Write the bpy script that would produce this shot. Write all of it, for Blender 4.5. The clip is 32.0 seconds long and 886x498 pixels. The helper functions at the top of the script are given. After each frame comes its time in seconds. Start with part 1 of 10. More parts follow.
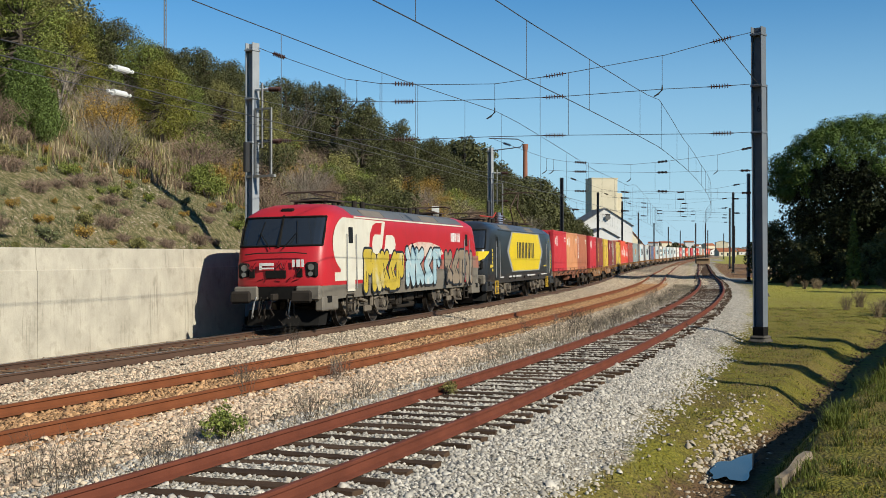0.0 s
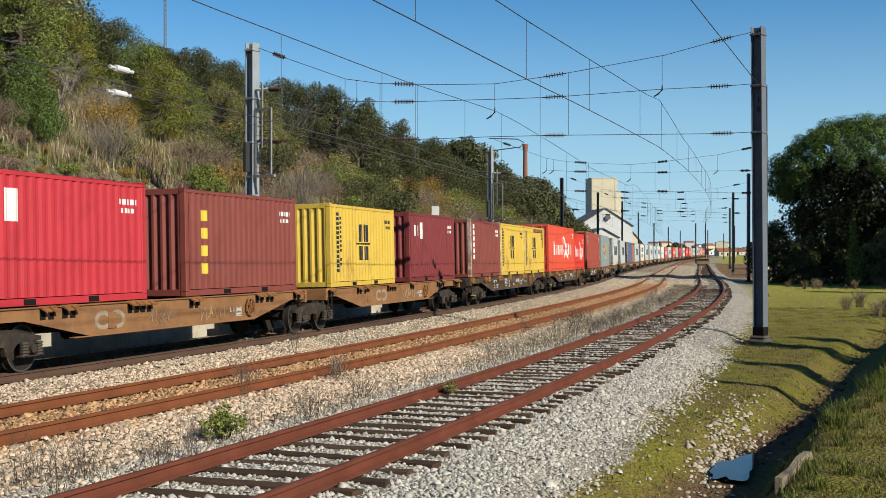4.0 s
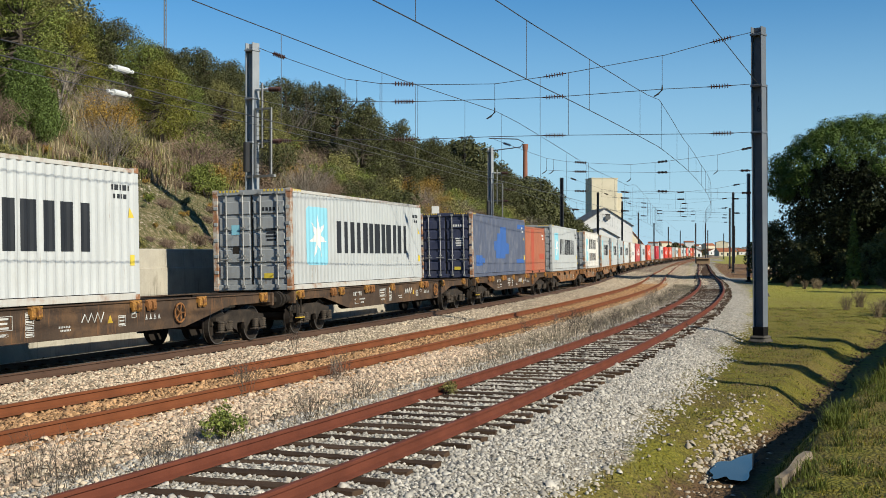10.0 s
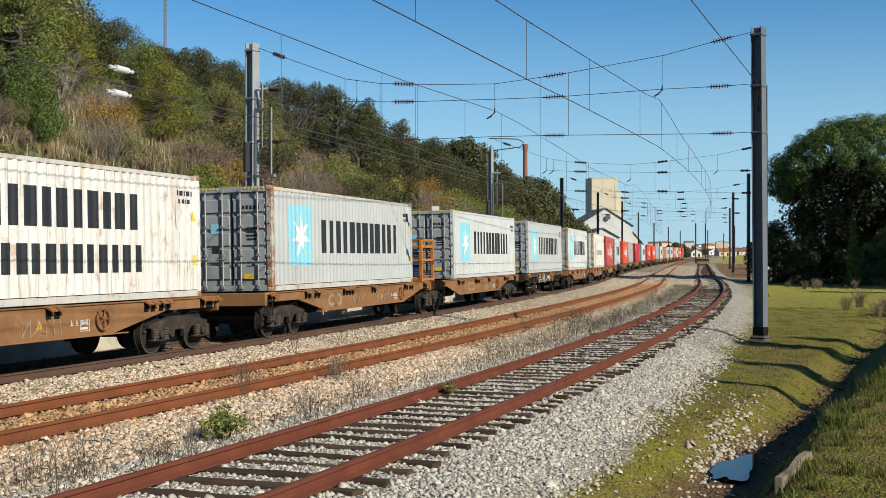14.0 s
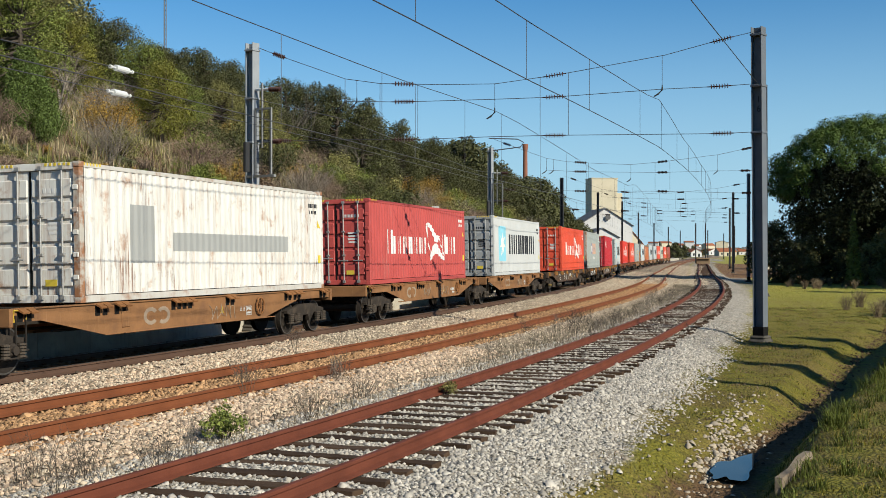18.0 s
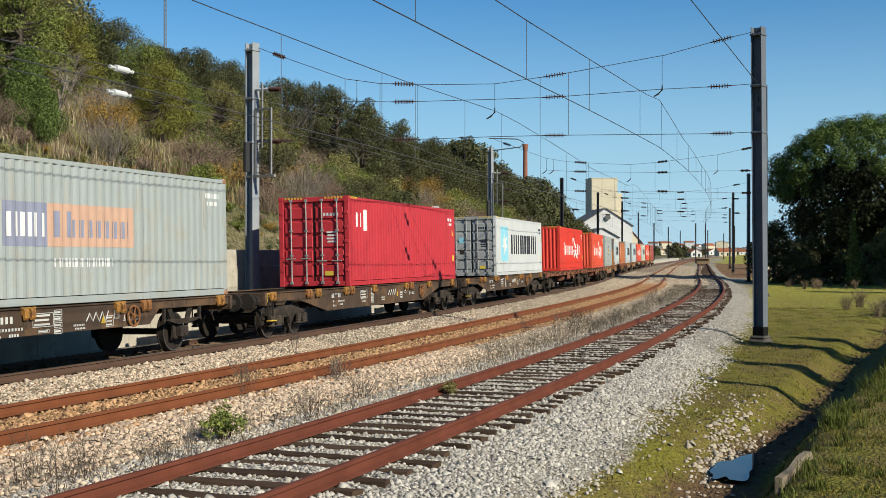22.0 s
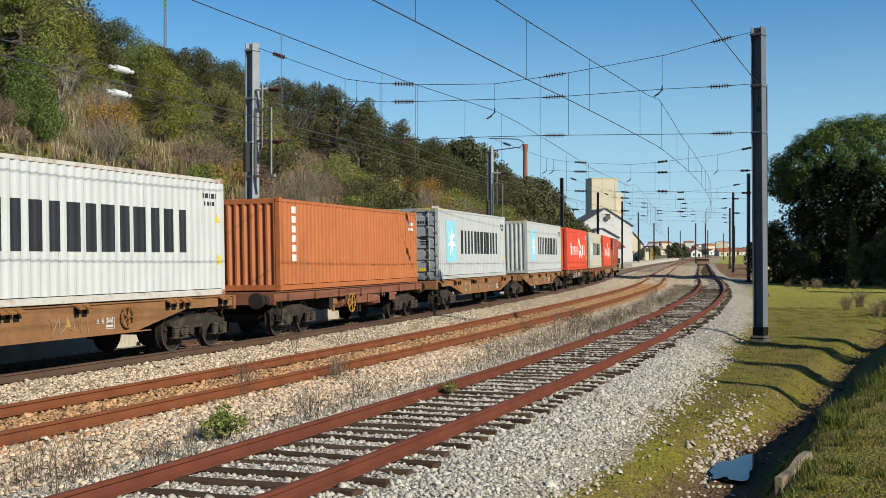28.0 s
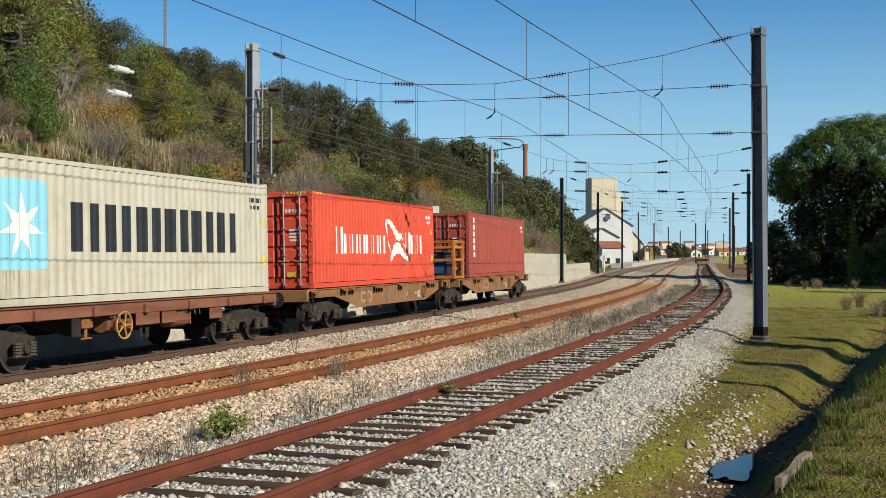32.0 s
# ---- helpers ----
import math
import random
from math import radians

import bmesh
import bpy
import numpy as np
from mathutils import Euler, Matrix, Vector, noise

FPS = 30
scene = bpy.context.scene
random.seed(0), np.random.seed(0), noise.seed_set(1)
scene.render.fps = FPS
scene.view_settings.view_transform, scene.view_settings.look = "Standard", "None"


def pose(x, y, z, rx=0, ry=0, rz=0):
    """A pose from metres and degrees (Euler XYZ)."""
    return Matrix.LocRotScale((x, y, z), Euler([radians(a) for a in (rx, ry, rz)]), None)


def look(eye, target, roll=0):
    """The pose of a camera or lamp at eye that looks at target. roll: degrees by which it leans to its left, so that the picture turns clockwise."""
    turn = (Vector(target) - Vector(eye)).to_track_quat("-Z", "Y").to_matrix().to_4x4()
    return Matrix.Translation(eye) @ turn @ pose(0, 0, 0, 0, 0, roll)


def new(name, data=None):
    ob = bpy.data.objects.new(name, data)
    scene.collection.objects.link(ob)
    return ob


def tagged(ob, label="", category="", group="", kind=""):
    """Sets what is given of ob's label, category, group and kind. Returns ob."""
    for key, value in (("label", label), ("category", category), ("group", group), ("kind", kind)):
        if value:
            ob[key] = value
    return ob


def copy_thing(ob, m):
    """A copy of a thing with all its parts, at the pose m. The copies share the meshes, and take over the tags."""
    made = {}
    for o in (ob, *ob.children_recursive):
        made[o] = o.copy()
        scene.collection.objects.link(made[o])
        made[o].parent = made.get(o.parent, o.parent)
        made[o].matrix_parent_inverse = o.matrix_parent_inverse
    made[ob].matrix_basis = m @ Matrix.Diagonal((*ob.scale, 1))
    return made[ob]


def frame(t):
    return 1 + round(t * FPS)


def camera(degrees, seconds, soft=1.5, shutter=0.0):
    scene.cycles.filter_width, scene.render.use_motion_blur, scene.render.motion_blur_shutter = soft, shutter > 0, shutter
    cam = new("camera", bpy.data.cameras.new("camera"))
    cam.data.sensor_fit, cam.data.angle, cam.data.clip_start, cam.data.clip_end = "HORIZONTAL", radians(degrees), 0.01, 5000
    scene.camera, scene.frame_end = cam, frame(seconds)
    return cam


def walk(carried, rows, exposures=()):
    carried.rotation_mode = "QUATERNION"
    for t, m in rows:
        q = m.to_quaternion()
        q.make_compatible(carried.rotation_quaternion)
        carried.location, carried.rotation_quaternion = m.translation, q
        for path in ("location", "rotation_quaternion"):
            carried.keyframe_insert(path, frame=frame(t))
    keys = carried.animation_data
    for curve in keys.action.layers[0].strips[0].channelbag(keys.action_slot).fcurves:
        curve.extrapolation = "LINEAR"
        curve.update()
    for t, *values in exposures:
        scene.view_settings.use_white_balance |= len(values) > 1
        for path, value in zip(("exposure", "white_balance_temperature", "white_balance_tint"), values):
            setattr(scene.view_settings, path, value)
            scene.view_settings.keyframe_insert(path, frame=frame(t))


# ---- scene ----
SECONDS = 32.0
EYE = (0.0, 0.0, 2.40)
cam = camera(40.94, SECONDS, soft=0.4)
CAMERA_POSE = pose(*EYE, 90.062, -0.031, 0)
walk(cam, [(0.0, CAMERA_POSE), (SECONDS, CAMERA_POSE)], [(0.0, 0.56, 6300, 10), (SECONDS, 0.56, 6300, 10)])

# ---- light ----
SUN_TO = Vector((0.745, -0.667, 0)).normalized()
SUN_ELEV = radians(30.5)
world = bpy.data.worlds.new("sky")
scene.world = world
world.use_nodes = True
wn = world.node_tree.nodes
sky = wn.new("ShaderNodeTexSky")
sky.sky_type = "NISHITA"
sky.sun_disc = False
sky.sun_elevation = SUN_ELEV
sky.sun_rotation = math.atan2(SUN_TO.x, SUN_TO.y)
sky.air_density = 1.0
sky.dust_density = 0.0
sky.ozone_density = 1.6
wn["Background"].inputs[1].default_value = 0.053
tint = wn.new("ShaderNodeMix")
tint.data_type, tint.blend_type = "RGBA", "MULTIPLY"
tint.inputs[0].default_value = 1.0
tint.inputs[7].default_value = (0.42, 0.945, 1.32, 1)
world.node_tree.links.new(sky.outputs[0], tint.inputs[6])
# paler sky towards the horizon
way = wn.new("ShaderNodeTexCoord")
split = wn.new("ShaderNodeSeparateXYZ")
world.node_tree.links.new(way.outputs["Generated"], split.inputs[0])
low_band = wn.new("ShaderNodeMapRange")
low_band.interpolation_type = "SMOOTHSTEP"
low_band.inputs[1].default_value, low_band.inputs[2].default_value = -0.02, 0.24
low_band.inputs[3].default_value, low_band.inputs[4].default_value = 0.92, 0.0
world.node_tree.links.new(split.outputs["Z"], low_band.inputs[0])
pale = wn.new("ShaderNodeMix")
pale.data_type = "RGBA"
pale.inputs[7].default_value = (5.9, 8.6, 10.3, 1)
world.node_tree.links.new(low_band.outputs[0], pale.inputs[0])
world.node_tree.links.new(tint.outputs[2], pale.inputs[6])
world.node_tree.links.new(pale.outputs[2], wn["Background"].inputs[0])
sun_data = bpy.data.lights.new("sun", "SUN")
sun_data.energy = 4.55
sun_data.angle = radians(0.55)
sun_data.color = (1.0, 0.945, 0.79)
sun = new("sun", sun_data)
sun_dir = SUN_TO * math.cos(SUN_ELEV) + Vector((0, 0, math.sin(SUN_ELEV)))
sun.matrix_basis = look(sun_dir * 60, (0, 0, 0))

# ---- materials ----
MATS = {}
ALBEDO_SCALE = 0.80  # every base colour cut by a fifth so that shade renders deeper


def mat(name, colour, rough=0.7, metal=0.0, dark=0.6, scale=3.0, amount=0.5, fine=40.0, bump=0.15, island=0.0, rnd=0.0,
        stain=None, stain_scale=1.5, stain_amount=0.0, spec=0.2, coords="Object", streak=0.0, stain_from=0.52, drip=None):
    """Base colour with two scales of mottling, optional stains, per-piece variation and fine relief."""
    if name in MATS:
        return MATS[name]
    colour = tuple(c * ALBEDO_SCALE for c in colour)
    stain = stain and tuple(c * ALBEDO_SCALE for c in stain)
    m = bpy.data.materials.new(name)
    m.use_nodes = True
    n, l = m.node_tree.nodes, m.node_tree.links
    b = n["Principled BSDF"]
    b.inputs["Roughness"].default_value = rough
    b.inputs["Metallic"].default_value = metal
    b.inputs["Specular IOR Level"].default_value = spec
    tc = n.new("ShaderNodeTexCoord")
    big = n.new("ShaderNodeTexNoise")
    big.inputs["Scale"].default_value = scale
    big.inputs["Detail"].default_value = 5
    l.new(tc.outputs[coords], big.inputs["Vector"])
    small = n.new("ShaderNodeTexNoise")
    small.inputs["Scale"].default_value = fine
    small.inputs["Detail"].default_value = 3
    l.new(tc.outputs[coords], small.inputs["Vector"])
    add = n.new("ShaderNodeMath")
    add.operation = "MULTIPLY_ADD"
    l.new(small.outputs["Fac"], add.inputs[0])
    add.inputs[1].default_value = 0.4
    l.new(big.outputs["Fac"], add.inputs[2])
    ramp = n.new("ShaderNodeMapRange")
    ramp.inputs[1].default_value = 0.5
    ramp.inputs[2].default_value = 0.95
    ramp.inputs[3].default_value = 0.0
    ramp.inputs[4].default_value = amount
    l.new(add.outputs[0], ramp.inputs[0])
    mix = n.new("ShaderNodeMix")
    mix.data_type = "RGBA"
    l.new(ramp.outputs[0], mix.inputs[0])
    mix.inputs[6].default_value = (*colour, 1)
    mix.inputs[7].default_value = (*[c * dark for c in colour], 1)
    out = mix.outputs[2]
    if stain:
        sn = n.new("ShaderNodeTexNoise")
        sn.inputs["Scale"].default_value = stain_scale
        sn.inputs["Detail"].default_value = 6
        sn.inputs["Roughness"].default_value = 0.65
        l.new(tc.outputs[coords], sn.inputs["Vector"])
        sr = n.new("ShaderNodeMapRange")
        sr.inputs[1].default_value = stain_from
        sr.inputs[2].default_value = stain_from + 0.16
        sr.inputs[4].default_value = stain_amount
        l.new(sn.outputs["Fac"], sr.inputs[0])
        m2 = n.new("ShaderNodeMix")
        m2.data_type = "RGBA"
        l.new(sr.outputs[0], m2.inputs[0])
        l.new(out, m2.inputs[6])
        m2.inputs[7].default_value = (*stain, 1)
        out = m2.outputs[2]
    if streak:
        # dirt washed down the sheet
        mp = n.new("ShaderNodeMapping")
        mp.inputs["Scale"].default_value = (7.0, 7.0, 0.55)
        l.new(tc.outputs[coords], mp.inputs[0])
        kn = n.new("ShaderNodeTexNoise")
        kn.inputs["Scale"].default_value = 1.0
        kn.inputs["Detail"].default_value = 5
        kn.inputs["Roughness"].default_value = 0.7
        l.new(mp.outputs[0], kn.inputs["Vector"])
        kr = n.new("ShaderNodeMapRange")
        kr.inputs[1].default_value, kr.inputs[2].default_value = 0.50, 0.80
        kr.inputs[4].default_value = streak
        l.new(kn.outputs["Fac"], kr.inputs[0])
        m3 = n.new("ShaderNodeMix")
        m3.data_type = "RGBA"
        l.new(kr.outputs[0], m3.inputs[0])
        l.new(out, m3.inputs[6])
        m3.inputs[7].default_value = (*(stain or [c * 0.5 for c in colour]), 1)
        out = m3.outputs[2]
    if drip:
        # thin rust runs, in patches
        dm = n.new("ShaderNodeMapping")
        dm.inputs["Scale"].default_value = (19.0, 19.0, 0.85)
        l.new(tc.outputs[coords], dm.inputs[0])
        dn = n.new("ShaderNodeTexNoise")
        dn.inputs["Scale"].default_value = 1.0
        dn.inputs["Detail"].default_value = 4
        dn.inputs["Roughness"].default_value = 0.75
        l.new(dm.outputs[0], dn.inputs["Vector"])
        pn = n.new("ShaderNodeTexNoise")
        pn.inputs["Scale"].default_value = 0.75
        pn.inputs["Detail"].default_value = 4
        l.new(tc.outputs[coords], pn.inputs["Vector"])
        ps = n.new("ShaderNodeMath")
        ps.operation = "MULTIPLY_ADD"
        ps.inputs[1].default_value = 0.55
        l.new(pn.outputs["Fac"], ps.inputs[0])
        l.new(dn.outputs["Fac"], ps.inputs[2])
        dr = n.new("ShaderNodeMapRange")
        dr.inputs[1].default_value, dr.inputs[2].default_value = drip[2], drip[2] + 0.10
        dr.inputs[4].default_value = drip[1]
        l.new(ps.outputs[0], dr.inputs[0])
        m4 = n.new("ShaderNodeMix")
        m4.data_type = "RGBA"
        l.new(dr.outputs[0], m4.inputs[0])
        l.new(out, m4.inputs[6])
        m4.inputs[7].default_value = (*[c * ALBEDO_SCALE for c in drip[0]], 1)
        out = m4.outputs[2]
    if island or rnd:
        src = n.new("ShaderNodeNewGeometry").outputs["Random Per Island"] if island else n.new("ShaderNodeObjectInfo").outputs["Random"]
        k = island or rnd
        vr = n.new("ShaderNodeMapRange")
        vr.inputs[3].default_value = 1 - k
        vr.inputs[4].default_value = 1 + k * 0.6
        l.new(src, vr.inputs[0])
        hs = n.new("ShaderNodeHueSaturation")
        l.new(vr.outputs[0], hs.inputs["Value"])
        l.new(out, hs.inputs["Color"])
        out = hs.outputs["Color"]
    l.new(out, b.inputs["Base Color"])
    if bump:
        bp = n.new("ShaderNodeBump")
        bp.inputs["Strength"].default_value = bump
        bp.inputs["Distance"].default_value = 0.02
        l.new(small.outputs["Fac"], bp.inputs["Height"])
        l.new(bp.outputs["Normal"], b.inputs["Normal"])
    MATS[name] = m
    return m


# ---- mesh helpers ----
class MB:
    """Collects vertices and faces for one mesh."""

    def __init__(self):
        self.v, self.f = [], []

    def add(self, vs, fs):
        o = len(self.v)
        self.v.extend([tuple(p) for p in vs])
        self.f.extend([tuple(i + o for i in q) for q in fs])
        return self

    def box(self, cx, cy, cz, sx, sy, sz, c=0.0, rz=0.0, m=None):
        hx, hy, hz = sx / 2, sy / 2, sz / 2
        if c <= 0:
            vs = [(x, y, z) for x in (-hx, hx) for y in (-hy, hy) for z in (-hz, hz)]
            fs = [(0, 1, 3, 2), (4, 6, 7, 5), (0, 4, 5, 1), (2, 3, 7, 6), (0, 2, 6, 4), (1, 5, 7, 3)]
        else:
            c = min(c, hx * 0.9, hy * 0.9, hz * 0.9)
            vs, idx = [], {}
            for x in (-1, 1):
                for y in (-1, 1):
                    for z in (-1, 1):
                        for a in range(3):
                            p = [x * (hx - c), y * (hy - c), z * (hz - c)]
                            p[a] = (x * hx, y * hy, z * hz)[a]
                            idx[(x, y, z, a)] = len(vs)
                            vs.append(tuple(p))
            fs = []
            for s in (-1, 1):
                fs.append([idx[(s, y, z, 0)] for y, z in ((-1, -1), (1, -1), (1, 1), (-1, 1))][::s])
                fs.append([idx[(x, s, z, 1)] for x, z in ((-1, -1), (-1, 1), (1, 1), (1, -1))][::s])
                fs.append([idx[(x, y, s, 2)] for x, y in ((-1, -1), (1, -1), (1, 1), (-1, 1))][::s])
            for p in (-1, 1):
                for q in (-1, 1):
                    s = p * q
                    fs.append([idx[(-1, p, q, 1)], idx[(1, p, q, 1)], idx[(1, p, q, 2)], idx[(-1, p, q, 2)]][::s])
                    fs.append([idx[(p, -1, q, 2)], idx[(p, 1, q, 2)], idx[(p, 1, q, 0)], idx[(p, -1, q, 0)]][::s])
                    fs.append([idx[(p, q, -1, 0)], idx[(p, q, 1, 0)], idx[(p, q, 1, 1)], idx[(p, q, -1, 1)]][::s])
                    for z in (-1, 1):
                        fs.append([idx[(p, q, z, 0)], idx[(p, q, z, 1)], idx[(p, q, z, 2)]][::s * z])
        if rz:
            cr, sr = math.cos(rz), math.sin(rz)
            vs = [(x * cr - y * sr, x * sr + y * cr, z) for x, y, z in vs]
        vs = [(x + cx, y + cy, z + cz) for x, y, z in vs]
        if m is not None:
            vs = [m @ Vector(p) for p in vs]
        return self.add(vs, fs)

    def cyl(self, p0, p1, r0, r1=None, n=10, caps=True):
        r1 = r0 if r1 is None else r1
        a, b = Vector(p0), Vector(p1)
        d = (b - a).normalized()
        u = d.orthogonal().normalized()
        w = d.cross(u)
        vs = []
        for p, r in ((a, r0), (b, r1)):
            for i in range(n):
                t = 2 * math.pi * i / n
                vs.append(p + (u * math.cos(t) + w * math.sin(t)) * r)
        fs = [(i, (i + 1) % n, n + (i + 1) % n, n + i) for i in range(n)]
        if caps:
            fs += [tuple(range(n - 1, -1, -1)), tuple(range(n, 2 * n))]
        return self.add(vs, fs)

    def tube(self, pts, r, n=5):
        pts = [Vector(p) for p in pts]
        rs = r if isinstance(r, (list, tuple)) else [r] * len(pts)
        vs, fs = [], []
        for i, p in enumerate(pts):
            d = (pts[min(i + 1, len(pts) - 1)] - pts[max(i - 1, 0)]).normalized()
            ref = Vector((0, 0, 1)) if abs(d.z) < 0.9 else Vector((1, 0, 0))
            u = d.cross(ref).normalized()
            w = u.cross(d)
            for k in range(n):
                t = 2 * math.pi * k / n
                vs.append(p + (u * math.cos(t) + w * math.sin(t)) * rs[i])
        for i in range(len(pts) - 1):
            for k in range(n):
                fs.append((i * n + k, i * n + (k + 1) % n, (i + 1) * n + (k + 1) % n, (i + 1) * n + k))
        fs += [tuple(range(n)), tuple(range((len(pts) - 1) * n, len(pts) * n))[::-1]]
        return self.add(vs, fs)

    def ext(self, poly, lo, hi, plane="xz"):
        """A polygon drawn in a plane and extruded along the third axis."""
        put = {"xz": lambda a, b, c: (a, c, b), "yz": lambda a, b, c: (c, a, b), "xy": lambda a, b, c: (a, b, c)}[plane]
        n = len(poly)
        vs = [put(a, b, lo) for a, b in poly] + [put(a, b, hi) for a, b in poly]
        fs = [(i, (i + 1) % n, n + (i + 1) % n, n + i) for i in range(n)] + [tuple(range(n))[::-1], tuple(range(n, 2 * n))]
        return self.add(vs, fs)

    def weld(self):
        """Join vertices that lie in one place."""
        seen, to, vs = {}, [], []
        for p in self.v:
            key = (round(p[0], 4), round(p[1], 4), round(p[2], 4))
            if key not in seen:
                seen[key] = len(vs)
                vs.append(p)
            to.append(seen[key])
        self.v = vs
        self.f = [q for q in (tuple(dict.fromkeys(to[i] for i in q)) for q in self.f) if len(q) > 2]
        return self

    def mesh(self, name, smooth=False, fix=False):
        me = bpy.data.meshes.new(name)
        me.from_pydata(self.v, [], self.f)
        if fix:
            bm = bmesh.new()
            bm.from_mesh(me)
            bmesh.ops.recalc_face_normals(bm, faces=bm.faces)
            bm.to_mesh(me)
            bm.free()
        if smooth:
            me.polygons.foreach_set("use_smooth", [True] * len(me.polygons))
        return me


# marks and growth too small to pick apart
SMALL = {"serial_mark", "door_word", "lettering", "weathered_text", "door_markings", "stencilled_markings", "hazard_stripes", "branchwork", "dry_growth", "roof_seams", "guard_mesh"}


def part(name, mb, material, parent=None, label="", smooth=False, at=None, fix=True):
    """One mesh object under a thing or a part; mb may be a mesh that is shared."""
    me = mb if isinstance(mb, bpy.types.Mesh) else mb.mesh(name, smooth, fix)
    if material and not me.materials:
        me.materials.append(material)
    ob = new(name, me)
    if parent is not None:
        ob.parent = parent
    if at is not None:
        ob.matrix_basis = at if isinstance(at, Matrix) else Matrix.Translation(at)
    if label:
        tagged(ob, label)
    if name in SMALL:
        tagged(ob, kind="stuff")
    return ob


def thing(name, label, category, group="", kind="", at=None):
    ob = tagged(new(name), label, category, group, kind)
    ob.empty_display_size = 0.2
    if at is not None:
        ob.matrix_basis = at if isinstance(at, Matrix) else Matrix.Translation(at)
    return ob


# ---- the line: one curve that everything follows ----
S_AX = np.arange(-720.0, 1500.5, 0.5)
KAPPA = np.interp(S_AX, [-720, -70, -40, 11.4, 62.9, 114, 166, 217, 269, 330, 420],
                  [0.0008, 0.0012, 0.0044, 0.0013, 0.0014, -0.0006, -0.0002, -0.0002, -0.0003, -0.0001, 0])
_i0 = int(np.argmin(abs(S_AX)))
_h = np.concatenate([[0], np.cumsum((KAPPA[1:] + KAPPA[:-1]) * 0.25)])
HEAD = radians(72.71) + _h - _h[_i0]
_x = np.concatenate([[0], np.cumsum((np.cos(HEAD[1:]) + np.cos(HEAD[:-1])) * 0.25)])
_y = np.concatenate([[0], np.cumsum((np.sin(HEAD[1:]) + np.sin(HEAD[:-1])) * 0.25)])
LX, LY = _x - _x[_i0] - 5.254, _y - _y[_i0] + 34.325
CANT = 0.0225
SPEED = 18.987


def level(y):
    """Height of the rail plane: the line falls gently away from the viewer."""
    return np.interp(y, [8, 30, 60, 110, 180, 300], [0.126, 0, -0.120, -0.398, -0.654, -0.876])


def on_line(s, o=0.0, z=0.0):
    """A point o metres to the right of the line at s, z metres over the rails."""
    a = np.interp(s, S_AX, HEAD)
    x = np.interp(s, S_AX, LX) + o * math.sin(a)
    y = np.interp(s, S_AX, LY) - o * math.cos(a)
    return Vector((float(x), float(y), float(level(y)) + z))


def heading(s):
    return float(np.interp(s, S_AX, HEAD))


def line_pose(s, o=0.0, z=0.0, turn=0.0):
    p = on_line(s, o, z)
    return Matrix.Translation(p) @ Matrix.Rotation(heading(s) + turn, 4, "Z")


def off_mid(s):
    return float(np.interp(s, [-40, -15, 10, 45, 90, 140, 210, 290, 420], [5.3, 5.38, 5.45, 5.65, 5.75, 6.15, 5.7, 4.4, 3.6]))


def off_siding(s):
    return float(np.interp(s, [-60, -20, 0, 20, 60, 96, 140, 210, 270, 316], [9.8, 10.1, 10.28, 10.46, 10.5, 10.95, 11.72, 11.6, 10.6, 9.6]))


def train_pose(sa, sb):
    """Pose of a vehicle that stands on the line from sa to sb: x along it to the rear, origin at its front on the rail plane."""
    inset = 0.14 * (sb - sa)
    a, b = on_line(sa + inset), on_line(sb - inset)
    x = (b - a).normalized()
    y0 = Vector((0, 0, 1)).cross(x).normalized()
    z0 = x.cross(y0)
    y = y0 * math.cos(CANT) - z0 * math.sin(CANT)
    z = z0 * math.cos(CANT) + y0 * math.sin(CANT)
    m = Matrix((x, y, z)).transposed().to_4x4()
    m.translation = a - x * inset
    return m

# ---- ground ----
NEAR_S = S_AX[::8]
NX_, NY_ = LX[::8], LY[::8]


def line_coords(x, y):
    """Station and offset from the line, for arrays of points."""
    x, y = np.atleast_1d(np.asarray(x, float)), np.atleast_1d(np.asarray(y, float))
    s_out, o_out = np.empty(len(x)), np.empty(len(x))
    for a in range(0, len(x), 20000):
        px, py = x[a:a + 20000], y[a:a + 20000]
        i = ((px[:, None] - NX_[None]) ** 2 + (py[:, None] - NY_[None]) ** 2).argmin(1)
        s = NEAR_S[i]
        for _ in range(3):
            h = np.interp(s, S_AX, HEAD)
            s = s + (px - np.interp(s, S_AX, LX)) * np.cos(h) + (py - np.interp(s, S_AX, LY)) * np.sin(h)
        h = np.interp(s, S_AX, HEAD)
        o_out[a:a + 20000] = (px - np.interp(s, S_AX, LX)) * np.sin(h) - (py - np.interp(s, S_AX, LY)) * np.cos(h)
        s_out[a:a + 20000] = s
    return s_out, o_out


MID_S, MID_O = [-40, -15, 10, 45, 90, 140, 210, 290, 420], [5.3, 5.38, 5.45, 5.65, 5.75, 6.15, 5.7, 4.4, 3.6]
SID_S, SID_O = [-60, -20, 0, 20, 60, 96, 140, 210, 270, 316], [9.8, 10.1, 10.28, 10.46, 10.5, 10.95, 11.72, 11.6, 10.6, 9.6]


DITCH_S, DITCH_O = [-60, -18, -12, -6, 5, 14, 30, 60], [3.9, 4.02, 4.2, 5.15, 6.3, 7.6, 10, 14]


def waves(x, y, k, seed=0):
    r = np.random.RandomState(seed)
    out = 0
    for i in range(6):
        a, p, q = r.uniform(0, 6.28), r.uniform(0, 6.28), k * (1 + 0.55 * i)
        out = out + np.sin((x * math.cos(a) + y * math.sin(a)) * q + p) / (1 + 0.5 * i)
    return out / 3.0


